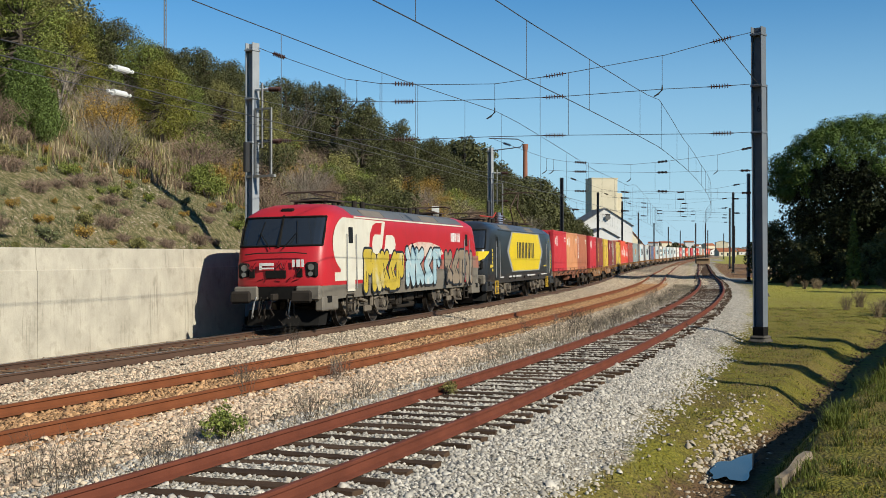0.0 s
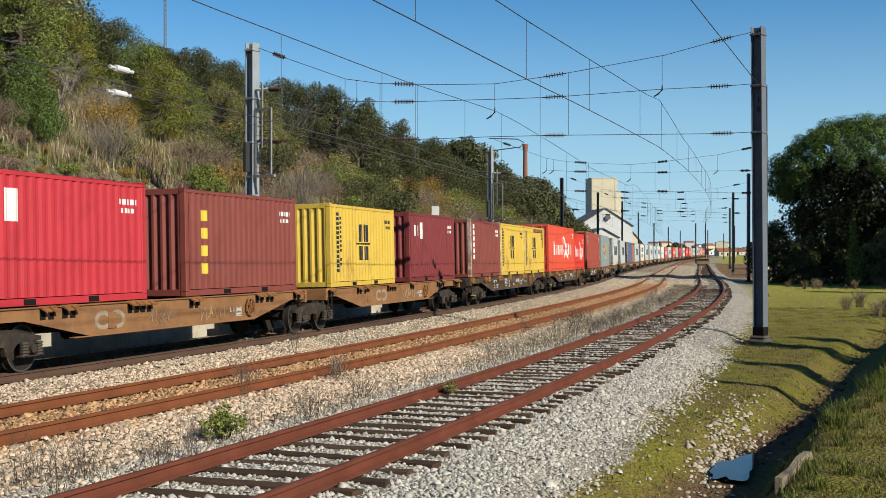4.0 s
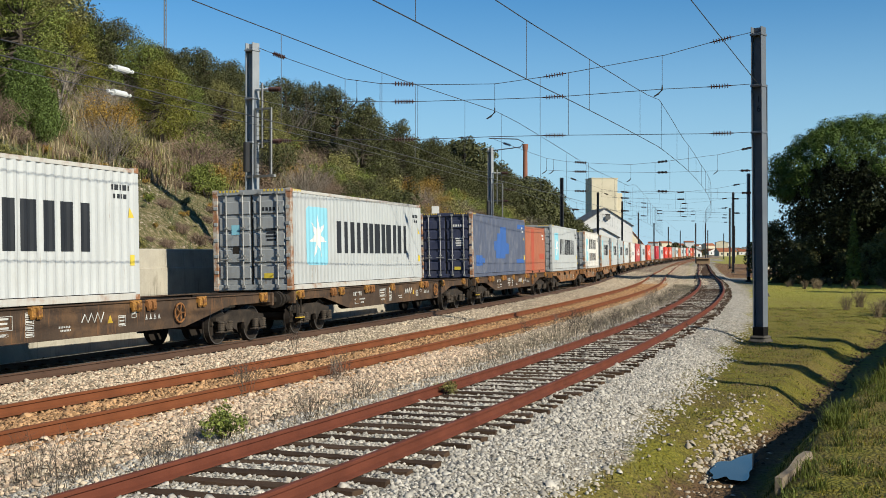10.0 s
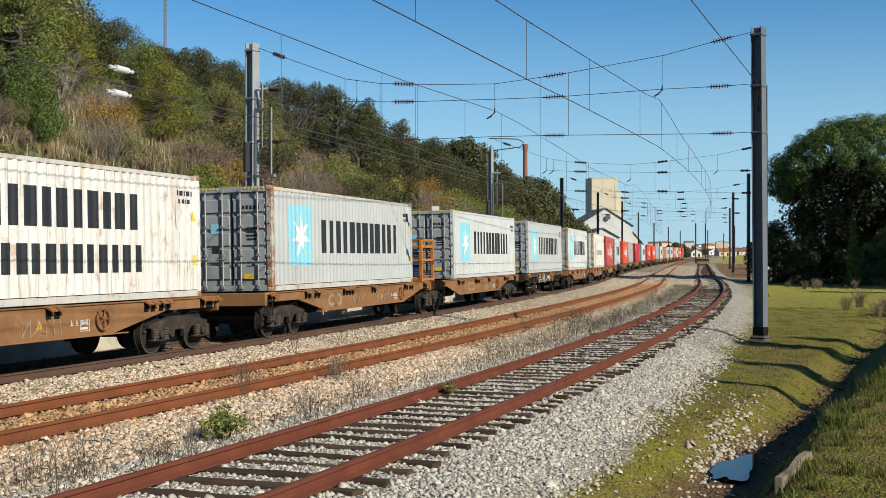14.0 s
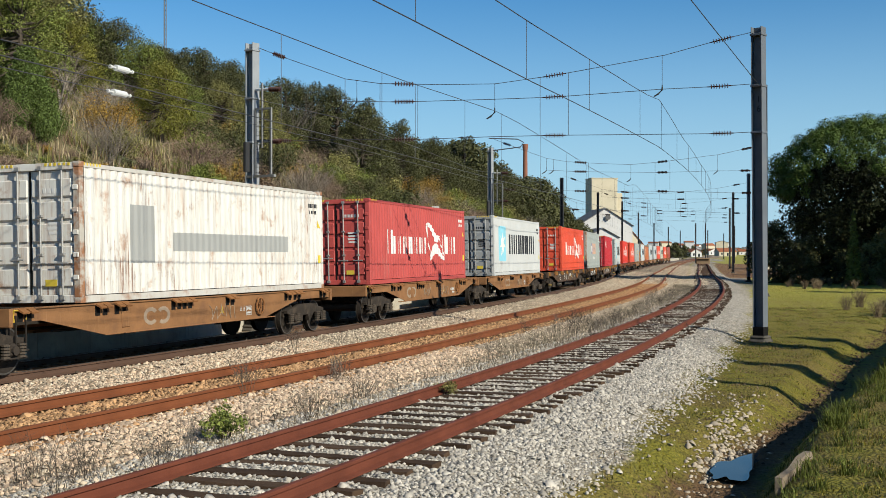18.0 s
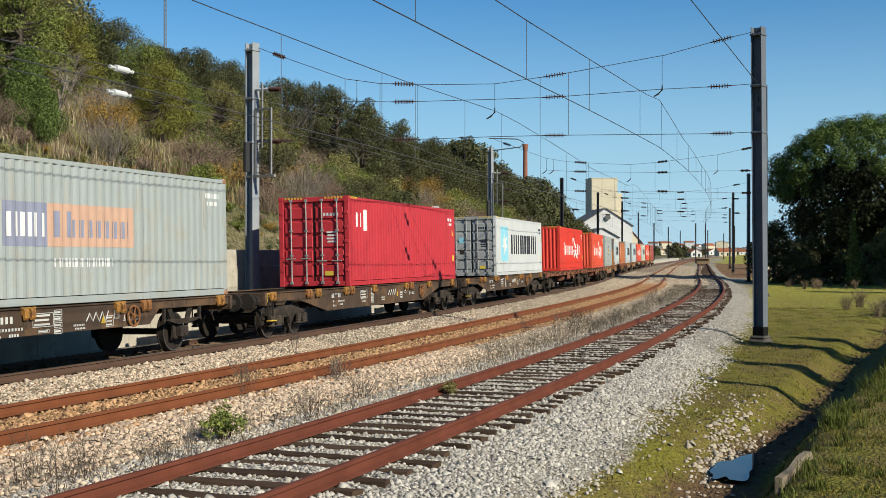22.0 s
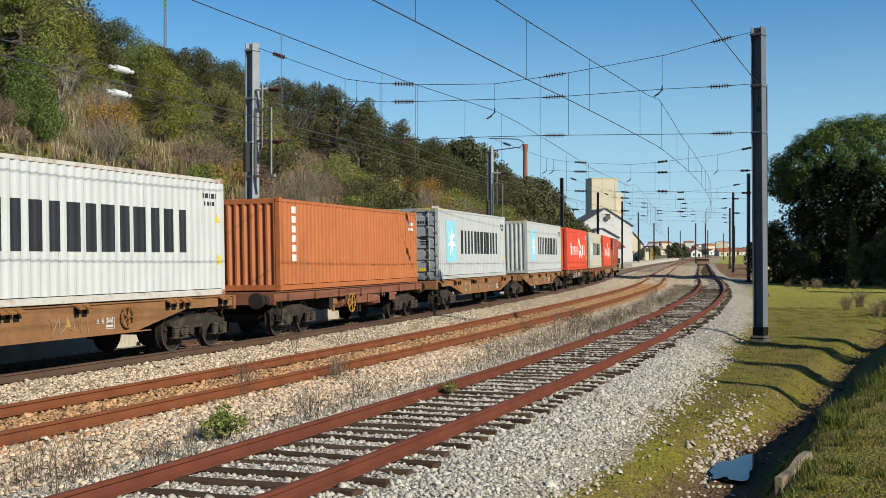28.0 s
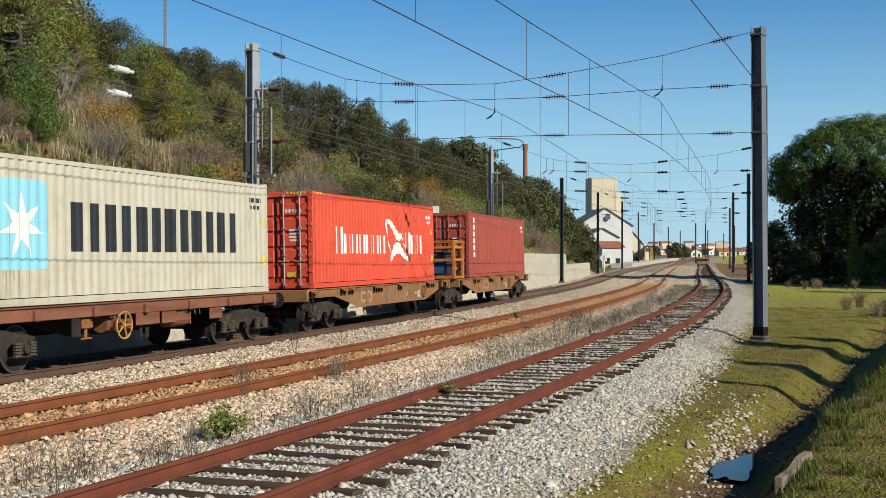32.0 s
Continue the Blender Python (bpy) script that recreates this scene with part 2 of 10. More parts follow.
def hill_shape(s, w):
    crest = np.interp(s, [-400, -150, -60, 25, 50, 75, 105, 130], [6, 11, 13.2, 12.8, 10.2, 6.3, 2.6, 0.0])
    foot = np.interp(s, [88, 90, 128, 140], [2.35, 1.3, 1.0, -0.3])
    rise = 0.60 * np.maximum(w - 0.3, 0)
    return foot + crest * (1 - np.exp(-rise / np.maximum(crest, 0.1) * 1.25)) * np.clip((w - 0.1) / 1.5, 0, 1)


def ground_rel(s, o, x, y):
    om, osd = np.interp(s, MID_S, MID_O), np.interp(s, SID_S, SID_O)
    e = o - osd
    z = np.interp(o, [-3.5, -2.2, -1.5, 1.5, 2.5, 3.4], [-0.34, -0.24, -0.17, -0.17, -0.26, -0.26])
    z = np.where(o > 3.2, np.interp(o - om, [-1.9, -1.4, 1.4, 2.4], [-0.26, -0.09, -0.09, -0.22]), z)
    z = np.where((o > om + 2.2), np.interp(e, [-2.4, -1.75, -1.4, -1.1, 1.1, 1.4, 1.8, 2.3, 3.1], [-0.22, -0.19, -0.165, -0.130, -0.130, -0.175, -0.21, -0.32, -0.52]), z)
    ditch = osd + np.interp(s, DITCH_S, DITCH_O)
    depth = np.interp(s, [-60, -8, 8, 25, 45], [-1.02, -1.02, -0.85, -0.6, -0.5])
    bank = np.interp(s, [-60, -14, -10, 3, 22, 42], [-0.28, -0.28, -0.14, 0.0, -0.05, -0.40])
    w = o - ditch
    right = np.interp(w, [-3.0, -1.1, -0.45], [0, 0.12, 1.0])
    zr = np.where(w < -0.4, -0.52 + right * (depth + 0.52), depth)
    zb = depth + np.clip((w - 0.55) / 0.65, 0, 1) ** 0.8 * (bank - depth) + 0.06 * np.clip(w - 1.5, 0, 6)
    zr = np.where(w > 0.35, zb, zr)
    blend = np.clip((e - 2.2) / 0.9, 0, 1)
    z = z * (1 - blend) + zr * blend
    z = z + np.where(w > -0.6, 0.25, 1.0) * np.where(e > 1.7, 0.035 * waves(x, y, 1.9, 3) + 0.03 * waves(x, y, 5.0, 4), 0.012 * waves(x, y, 3.1, 5))
    hill = hill_shape(s, -o - 3.9) + np.clip(-o - 5, 0, 1) * (0.35 * waves(x, y, 0.35, 8) + 0.12 * waves(x, y, 1.3, 9))
    t = np.clip((-o - 3.6) / 0.3, 0, 1)
    return z * (1 - t) + hill * t


def ground_z(x, y):
    x, y = np.atleast_1d(np.asarray(x, float)), np.atleast_1d(np.asarray(y, float))
    s, o = line_coords(x, y)
    return ground_rel(s, o, x, y) + level(y)


def gz(x, y):
    return float(ground_z(x, y)[0])


def axis(lo, hi, dense, far, grow):
    v = []
    for a, b, st in dense:
        v += list(np.arange(a, b, st))
    a, st = dense[0][0], dense[0][2]
    while a > lo:
        st *= grow
        a -= st
        v.append(a)
    a, st = dense[-1][1], dense[-1][2]
    v.append(a)
    while a < hi:
        st *= grow
        a += st
        v.append(a)
    return np.array(sorted(v))


def build_ground():
    xs = axis(-2600, 3200, [(-30, -14, 0.9), (-14, 18, 0.25), (18, 60, 0.6)], 0, 1.14)
    ys = axis(-900, 4200, [(4, 12, 0.6), (12, 48, 0.3), (48, 90, 0.6), (90, 200, 1.6)], 0, 1.12)
    gx, gy = np.meshgrid(xs, ys)
    fx, fy = gx.ravel(), gy.ravel()
    s, o = line_coords(fx, fy)
    z = ground_rel(s, o, fx, fy) + level(fy)
    me = bpy.data.meshes.new("ground")
    nx, ny = len(xs), len(ys)
    i = (np.arange(ny - 1)[:, None] * nx + np.arange(nx - 1)[None]).ravel()
    faces = np.stack([i, i + 1, i + nx + 1, i + nx], 1)
    me.from_pydata(np.stack([fx, fy, z], 1).tolist(), [], faces.tolist())
    om, osd = np.interp(s, MID_S, MID_O), np.interp(s, SID_S, SID_O)
    e = o - osd
    grey = np.clip((o - om - 3.0) / 1.0, 0, 1) * np.clip((2.95 + 0.5 * waves(fx, fy, 0.9, 11) + np.interp(s, [55, 100, 118, 132], [0.0, 2.4, 2.4, 0.2]) - e) / 0.8, 0, 1)
    tan = np.clip((o + 4.0) / 0.4, 0, 1) * np.clip((om + 3.8 - o) / 1.2, 0, 1)
    rust = np.clip(1.7 - abs(o - om), 0, 1) * 0.9
    rust = np.maximum(rust, np.clip((s - 112) / 16, 0, 1) * np.clip((e - 2.0) / 1.2, 0, 1) * np.clip((15 - e) / 4, 0, 1) * (s < 320))
    hillm = np.clip((-o - 3.6) / 0.3, 0, 1)
    ditch = osd + np.interp(s, DITCH_S, DITCH_O)
    # mask of the bed strip that is painted dark as under-train shade
    train_shade = np.clip((1.75 - abs(o + 0.35)) / 0.5, 0, 1) * np.clip((70 - s) / 25, 0, 1)
    mud = np.clip(1.0 - abs(o - ditch + 0.12) / np.interp(s, [-16, -13, -9, 0], [1.25, 1.0, 0.8, 0.62]), 0, 1) * np.interp(s, [-9, -4, 4], [1.0, 0.75, 0.35]) * (s < 30)
    for name, chan in (("zone", (grey, tan, rust, train_shade)), ("zone_b", (hillm, mud, np.clip((s - 4) / 60, 0, 1), train_shade))):
        at = me.color_attributes.new(name, "FLOAT_COLOR", "POINT")
        data = np.ones((len(fx), 4), np.float32)
        for c in range(4):
            data[:, c] = chan[c]
        at.data.foreach_set("color", data.ravel())
    me.polygons.foreach_set("use_smooth", [True] * len(me.polygons))
    me.materials.append(ground_material())
    tagged(new("ground", me), "gravel railway bed, grassy field and scrubby hillside", "ground", kind="structure")


def ground_material():
    m = bpy.data.materials.new("ground")
    m.use_nodes = True
    n, l = m.node_tree.nodes, m.node_tree.links
    b = n["Principled BSDF"]
    b.inputs["Roughness"].default_value = 0.95
    b.inputs["Specular IOR Level"].default_value = 0.15
    tc = n.new("ShaderNodeTexCoord")

    def noise_at(scale, detail=4, rough=0.6):
        t = n.new("ShaderNodeTexNoise")
        t.inputs["Scale"].default_value = scale
        t.inputs["Detail"].default_value = detail
        t.inputs["Roughness"].default_value = rough
        l.new(tc.outputs["Object"], t.inputs["Vector"])
        return t.outputs["Fac"]

    def ramp(fac, stops):
        r = n.new("ShaderNodeValToRGB")
        el = r.color_ramp.elements
        while len(el) < len(stops):
            el.new(0.5)
        for e_, (p, c) in zip(el, stops):
            e_.position, e_.color = p, (*[v * ALBEDO_SCALE for v in c], 1)
        l.new(fac, r.inputs[0])
        return r.outputs["Color"]

    def blend(fac, a, c, soft=None):
        if soft is not None:
            mm = n.new("ShaderNodeMath")
            mm.operation = "MULTIPLY_ADD"
            l.new(soft, mm.inputs[0])
            mm.inputs[1].default_value = 0.9
            mm.inputs[2].default_value = -0.45
            ad = n.new("ShaderNodeMath")
            l.new(mm.outputs[0], ad.inputs[0])
            l.new(fac, ad.inputs[1])
            mr = n.new("ShaderNodeMapRange")
            mr.interpolation_type = "SMOOTHSTEP"
            mr.inputs[1].default_value, mr.inputs[2].default_value = 0.3, 0.7
            l.new(ad.outputs[0], mr.inputs[0])
            fac = mr.outputs[0]
        x = n.new("ShaderNodeMix")
        x.data_type = "RGBA"
        l.new(fac, x.inputs[0])
        l.new(a, x.inputs[6])
        l.new(c, x.inputs[7])
        return x.outputs[2]

    def zone(name):
        a = n.new("ShaderNodeAttribute")
        a.attribute_name = name
        sp = n.new("ShaderNodeSeparateColor")
        l.new(a.outputs["Color"], sp.inputs[0])
        return sp.outputs

    vor = n.new("ShaderNodeTexVoronoi")
    vor.inputs["Scale"].default_value = 20
    l.new(tc.outputs["Object"], vor.inputs["Vector"])
    sep = n.new("ShaderNodeSeparateColor")
    l.new(vor.outputs["Color"], sep.inputs[0])
    edge = n.new("ShaderNodeTexVoronoi")
    edge.feature = "DISTANCE_TO_EDGE"
    edge.inputs["Scale"].default_value = 20
    l.new(tc.outputs["Object"], edge.inputs["Vector"])
    # stones darken towards the joints: painted gap shade along with dirt
    joint = n.new("ShaderNodeMapRange")
    joint.inputs[1].default_value, joint.inputs[2].default_value = 0.0, 0.20
    joint.inputs[3].default_value, joint.inputs[4].default_value = 0.0, 1.0
    l.new(edge.outputs["Distance"], joint.inputs[0])
    lot = n.new("ShaderNodeMath")
    lot.operation = "MULTIPLY_ADD"
    lot.inputs[1].default_value, lot.inputs[2].default_value = 0.85, 0.15
    l.new(sep.outputs[0], lot.inputs[0])
    pebble = n.new("ShaderNodeMath")
    pebble.operation = "MULTIPLY"
    l.new(lot.outputs[0], pebble.inputs[0])
    l.new(joint.outputs[0], pebble.inputs[1])
    stone = pebble.outputs[0]
    n1, n2, n3 = noise_at(0.45), noise_at(2.2, 5, 0.65), noise_at(14, 4, 0.7)
    grass = ramp(n2, [(0.34, (0.085, 0.058, 0.022)), (0.44, (0.14, 0.128, 0.016)), (0.58, (0.200, 0.172, 0.019)), (0.8, (0.25, 0.190, 0.036))])
    thatch = ramp(n3, [(0.3, (0.055, 0.055, 0.014)), (0.5, (0.19, 0.175, 0.026)), (0.72, (0.36, 0.295, 0.05))])
    grass = blend(noise_at(8.0, 6, 0.75), grass, thatch, n2)
    bare = ramp(n3, [(0.3, (0.075, 0.048, 0.026)), (0.55, (0.22, 0.165, 0.045)), (0.8, (0.30, 0.235, 0.075))])
    grass = blend(noise_at(0.75, 5, 0.7), grass, bare, noise_at(0.22, 3, 0.5))
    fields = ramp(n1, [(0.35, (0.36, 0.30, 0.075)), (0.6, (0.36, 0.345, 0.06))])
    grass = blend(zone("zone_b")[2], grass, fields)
    n4 = noise_at(5.5, 6, 0.75)
    hill = ramp(n4, [(0.32, (0.05, 0.042, 0.022)), (0.44, (0.115, 0.115, 0.042)), (0.56, (0.24, 0.185, 0.10)), (0.66, (0.42, 0.36, 0.26))])
    grey = ramp(stone, [(0.0, (0.07, 0.06, 0.05)), (0.4, (0.42, 0.39, 0.34)), (1.0, (0.78, 0.73, 0.65))])
    trod = ramp(n3, [(0.3, (0.20, 0.15, 0.10)), (0.7, (0.43, 0.33, 0.22))])
    tan = ramp(stone, [(0.0, (0.085, 0.062, 0.043)), (0.4, (0.48, 0.38, 0.27)), (1.0, (0.78, 0.65, 0.49))])
    tan = blend(noise_at(0.9, 5, 0.7), tan, trod, n2)
    dirt = ramp(n3, [(0.3, (0.24, 0.20, 0.145)), (0.7, (0.46, 0.39, 0.29))])
    grey = blend(n1, grey, dirt, n2)
    rust = ramp(stone, [(0.0, (0.08, 0.04, 0.02)), (0.5, (0.34, 0.18, 0.08)), (1.0, (0.46, 0.33, 0.20))])
    # bed colours darkened to stand for the shade under the wagons
    shade_bed = ramp(stone, [(0.0, (0.025, 0.019, 0.014)), (0.5, (0.095, 0.072, 0.052)), (1.0, (0.20, 0.155, 0.115))])
    mud = ramp(n3, [(0.3, (0.075, 0.043, 0.021)), (0.7, (0.21, 0.125, 0.06))])
    z1, z2 = zone("zone"), zone("zone_b")
    c = blend(z2[1], grass, mud, n2)
    c = blend(z2[0], c, hill)
    c = blend(z1[0], c, grey, n2)
    c = blend(z1[1], c, tan, n2)
    c = blend(z1[2], c, rust, n2)
    oa = n.new("ShaderNodeAttribute")
    oa.attribute_name = "zone"
    c = blend(oa.outputs["Alpha"], c, shade_bed, n2)
    l.new(c, b.inputs["Base Color"])
    bp = n.new("ShaderNodeBump")
    bp.inputs["Strength"].default_value = 0.8
    bp.inputs["Distance"].default_value = 0.05
    hmix = n.new("ShaderNodeMath")
    hmix.operation = "MULTIPLY_ADD"
    l.new(vor.outputs["Distance"], hmix.inputs[0])
    hmix.inputs[1].default_value = -1.0
    l.new(n3, hmix.inputs[2])
    l.new(hmix.outputs[0], bp.inputs["Height"])
    l.new(bp.outputs["Normal"], b.inputs["Normal"])
    return m


build_ground()

# ---- rails and sleepers ----
M_RAIL_RUST = mat("rusty_rail", (0.19, 0.056, 0.030), 0.75, 0.15, 0.5, 2.0, 0.7, 60, 0.2)
M_RAIL_MID = mat("orange_rusty_rail", (0.245, 0.080, 0.031), 0.75, 0.15, 0.55, 2.0, 0.7, 60, 0.2)
M_RAIL_RUN = mat("worn_steel_rail", (0.135, 0.078, 0.052), 0.6, 0.2, 0.6, 1.0, 0.6, 60, 0.2)
M_RAIL_TOP = mat("polished_rail_head", (0.42, 0.40, 0.38), 0.32, 0.9, 0.7, 4, 0.4, 80, 0.05)
M_TIE = mat("dark_weathered_sleeper", (0.088, 0.054, 0.033), 0.95, 0, 0.45, 4, 0.7, 30, 0.5, rnd=0.5, spec=0.12)
M_TIE_FAR = mat("buried_sleeper", (0.27, 0.16, 0.09), 0.95, 0, 0.6, 4, 0.6, 40, 0.4, island=0.3)
M_CLIP = mat("rail_clip_rust", (0.13, 0.05, 0.025), 0.8, 0.1, 0.6, 20, 0.5, 60, 0.1)

RAIL = [(-0.075, -0.165), (0.075, -0.165), (0.075, -0.150), (0.014, -0.128), (0.010, -0.045), (0.036, -0.036), (0.036, -0.006),
        (0.026, 0.0), (-0.026, 0.0), (-0.036, -0.006), (-0.036, -0.036), (-0.010, -0.045), (-0.014, -0.128), (-0.075, -0.150)]


def stations(a, b):
    v, s = [], a
    while s < b:
        v.append(s)
        s += 1.5 if -40 < s < 130 else (5.0 if -80 < s < 330 else 20.0)
    return v + [b]


def sweep(prof, a, b, off, dz):
    mb = MB()
    n = len(prof)
    st = stations(a, b)
    for s in st:
        o0 = off(s)
        mb.v += [tuple(on_line(s, o0 + p, dz(s) + q)) for p, q in prof]
    for i in range(len(st) - 1):
        for k in range(n):
            mb.f.append((i * n + k, i * n + (k + 1) % n, (i + 1) * n + (k + 1) % n, (i + 1) * n + k))
    mb.f += [tuple(range(n))[::-1], tuple(range((len(st) - 1) * n, len(st) * n))]
    return mb


def build_track(label, a, b, off, dz, rail_mat, top_mat, gauge=0.87, cant=0.0):
    t = thing("railway_track", label, "railway track", kind="structure")
    for side in (-1, 1):
        r = part("rail", sweep(RAIL, a, b, lambda s: off(s) + side * gauge, lambda s: dz + side * cant), rail_mat, t)
        if top_mat:
            part("railhead", sweep([(-0.028, 0.0005), (0.028, 0.0005), (0.024, 0.003), (-0.024, 0.003)], a, b,
                                   lambda s: off(s) + side * gauge, lambda s: dz + side * cant), top_mat, r)
    return t


SID_Z, MID_Z = 0.065, 0.11
track_main = build_track("running line of worn steel rails on tan ballast", -680, 1100, lambda s: 0.0, 0.0, M_RAIL_RUN, M_RAIL_TOP, cant=0.0196)
track_mid = build_track("disused line of orange-rusty rails in gravel", -300, 420, off_mid, MID_Z, M_RAIL_MID, None)
track_siding = build_track("disused siding of rusty rails on old wooden sleepers", -90, 271, off_siding, SID_Z, M_RAIL_RUST, None)


SLEEPERS = []


def lay_sleepers():
    rs = random.Random(5)
    meshes = []
    for k in range(6):
        mb = MB()
        L, w, h = 2.62 + rs.uniform(-0.12, 0.12), 0.23 + rs.uniform(-0.03, 0.02), 0.15
        vs, fs = [], []
        cuts = 6
        for i in range(cuts + 1):
            x = -L / 2 + L * i / cuts
            for yy, zz in ((-w / 2, -h), (w / 2, -h), (w / 2 - 0.012, 0), (-w / 2 + 0.012, 0)):
                vs.append((x + rs.uniform(-0.02, 0.02) * (i in (0, cuts)), yy + rs.uniform(-0.012, 0.012), zz + rs.uniform(-0.014, 0.006) * (zz == 0)))
        for i in range(cuts):
            for q in range(4):
                fs.append((i * 4 + q, i * 4 + (q + 1) % 4, i * 4 + 4 + (q + 1) % 4, i * 4 + 4 + q))
        fs += [(3, 2, 1, 0), tuple(range(cuts * 4, cuts * 4 + 4))]
        mb.add(vs, fs)
        me = mb.mesh("sleeper", fix=True)
        me.materials.append(M_TIE)
        meshes.append(me)
    s = -34.0
    n = 0
    while s < 112:
        m = line_pose(s, off_siding(s) + rs.uniform(-0.09, 0.09), SID_Z - 0.155 - rs.uniform(0, 0.025) - (0.015 if s > 55 else 0.0), math.pi / 2 + rs.uniform(-0.035, 0.035))
        part("sleeper", meshes[n % 6], None, track_siding, at=m)
        SLEEPERS.append(s)
        s += 0.60 + rs.uniform(-0.05, 0.05)
        n += 1
    far = MB()
    while s < 268:
        far.box(0, 0, -0.06, 2.6, 0.22, 0.12, m=line_pose(s, off_siding(s), SID_Z - 0.16, math.pi / 2))
        s += 0.62
    tagged(part("sleepers", far, M_TIE, track_siding, fix=False), kind="stuff")
    for t, off, dz, a, b, cz in ((track_main, lambda q: 0.0, -0.158, -60, 300, 1), (track_mid, off_mid, MID_Z - 0.215, -60, 250, 0)):
        mb, cl = MB(), MB()
        s = a
        while s < b:
            m = line_pose(s, off(s), dz, math.pi / 2) @ Matrix.Rotation(-0.0225 if cz else 0, 4, "Y")
            mb.box(0, 0, -0.06, 2.55, 0.26, 0.12, 0.015, m=m)
            if s < 120:
                for g in (-0.87, 0.87):
                    for q in (-0.10, 0.10):
                        cl.box(g + q, 0, 0.012, 0.07, 0.09, 0.05, 0.01, m=m)
            s += 0.6
        tagged(part("sleepers", mb, M_TIE_FAR, t, fix=False), kind="stuff")
        tagged(part("rail_clips", cl, M_CLIP, t, fix=False), kind="stuff")


lay_sleepers()

# ---- loose stones ----
M_STONE_GREY = mat("grey_ballast", (0.52, 0.468, 0.392), 0.9, 0, 0.75, 8, 0.5, 60, 0.3, island=0.45)
M_STONE_TAN = mat("tan_ballast", (0.62, 0.50, 0.36), 0.9, 0, 0.75, 8, 0.5, 60, 0.3, island=0.5)
M_STONE_PEACH = mat("peach_ballast", (0.66, 0.485, 0.335), 0.9, 0, 0.75, 8, 0.5, 60, 0.3, island=0.5)
# dark stone colour in place of shade below the train
M_STONE_SHADE = mat("oil_stained_ballast", (0.19, 0.142, 0.10), 0.85, 0, 0.7, 8, 0.5, 60, 0.3, island=0.5)
M_STONE_RUST = mat("rust_stained_ballast", (0.54, 0.31, 0.15), 0.9, 0, 0.7, 8, 0.5, 60, 0.3, island=0.5)
M_CLOD = mat("earth_clod", (0.16, 0.10, 0.055), 0.95, 0, 0.6, 8, 0.6, 60, 0.3, island=0.6)
M_STONE_PALE = mat("pale_limestone", (0.48, 0.40, 0.30), 0.9, 0, 0.75, 8, 0.5, 60, 0.3, island=0.3)


def stone_field(name, label, material, s, o, size, seed, sink=0.2, parent=None):
    """Many irregular stones as one mesh, lying on the ground at stations s and offsets o."""
    r = np.random.RandomState(seed)
    n = len(s)
    base = np.array([(1, 0, 0), (-1, 0, 0), (0, 1, 0), (0, -1, 0), (0, 0, 1), (0, 0, -1), (.6, .6, .55), (-.6, .6, .5), (.6, -.6, .5), (-.6, -.6, .55)], float)
    tri = np.array([(4, 0, 6), (6, 2, 4), (4, 2, 7), (7, 1, 4), (4, 1, 9), (9, 3, 4), (4, 3, 8), (8, 0, 4),
                    (0, 2, 6), (2, 1, 7), (1, 3, 9), (3, 0, 8)])
    h = np.interp(s, S_AX, HEAD)
    x = np.interp(s, S_AX, LX) + o * np.sin(h)
    y = np.interp(s, S_AX, LY) - o * np.cos(h)
    z = ground_rel(s, o, x, y) + level(y)
    sz = size * np.exp(r.normal(0, 0.33, n))
    v = base[None] * (1 + r.uniform(-0.42, 0.34, (n, 10, 3)))
    v = v * np.stack([r.uniform(0.7, 1.25, n), r.uniform(0.7, 1.25, n), r.uniform(0.6, 1.1, n)], 1)[:, None]
    v = v * (sz / 2)[:, None, None]
    a, t = r.uniform(0, 6.28, n), r.uniform(-0.6, 0.6, n)
    ca, sa, ct, st = np.cos(a), np.sin(a), np.cos(t), np.sin(t)
    vx, vy, vz = v[..., 0], v[..., 1] * ct[:, None] - v[..., 2] * st[:, None], v[..., 1] * st[:, None] + v[..., 2] * ct[:, None]
    v = np.stack([vx * ca[:, None] - vy * sa[:, None] + x[:, None], vx * sa[:, None] + vy * ca[:, None] + y[:, None],
                  vz + (z + sz * (0.5 - sink) * 0.6)[:, None]], -1)
    f = (tri[None] + (np.arange(n) * 10)[:, None, None]).reshape(-1, 3)
    me = bpy.data.meshes.new(name)
    me.vertices.add(n * 10)
    me.vertices.foreach_set("co", v.astype(np.float32).ravel())
    me.loops.add(len(f) * 3)
    me.loops.foreach_set("vertex_index", f.astype(np.int32).ravel())
    me.polygons.add(len(f))
    me.polygons.foreach_set("loop_start", np.arange(0, len(f) * 3, 3, dtype=np.int32))
    me.update(calc_edges=True)
    me.materials.append(material)
    return tagged(new(name, me), label, "stones", kind="stuff")


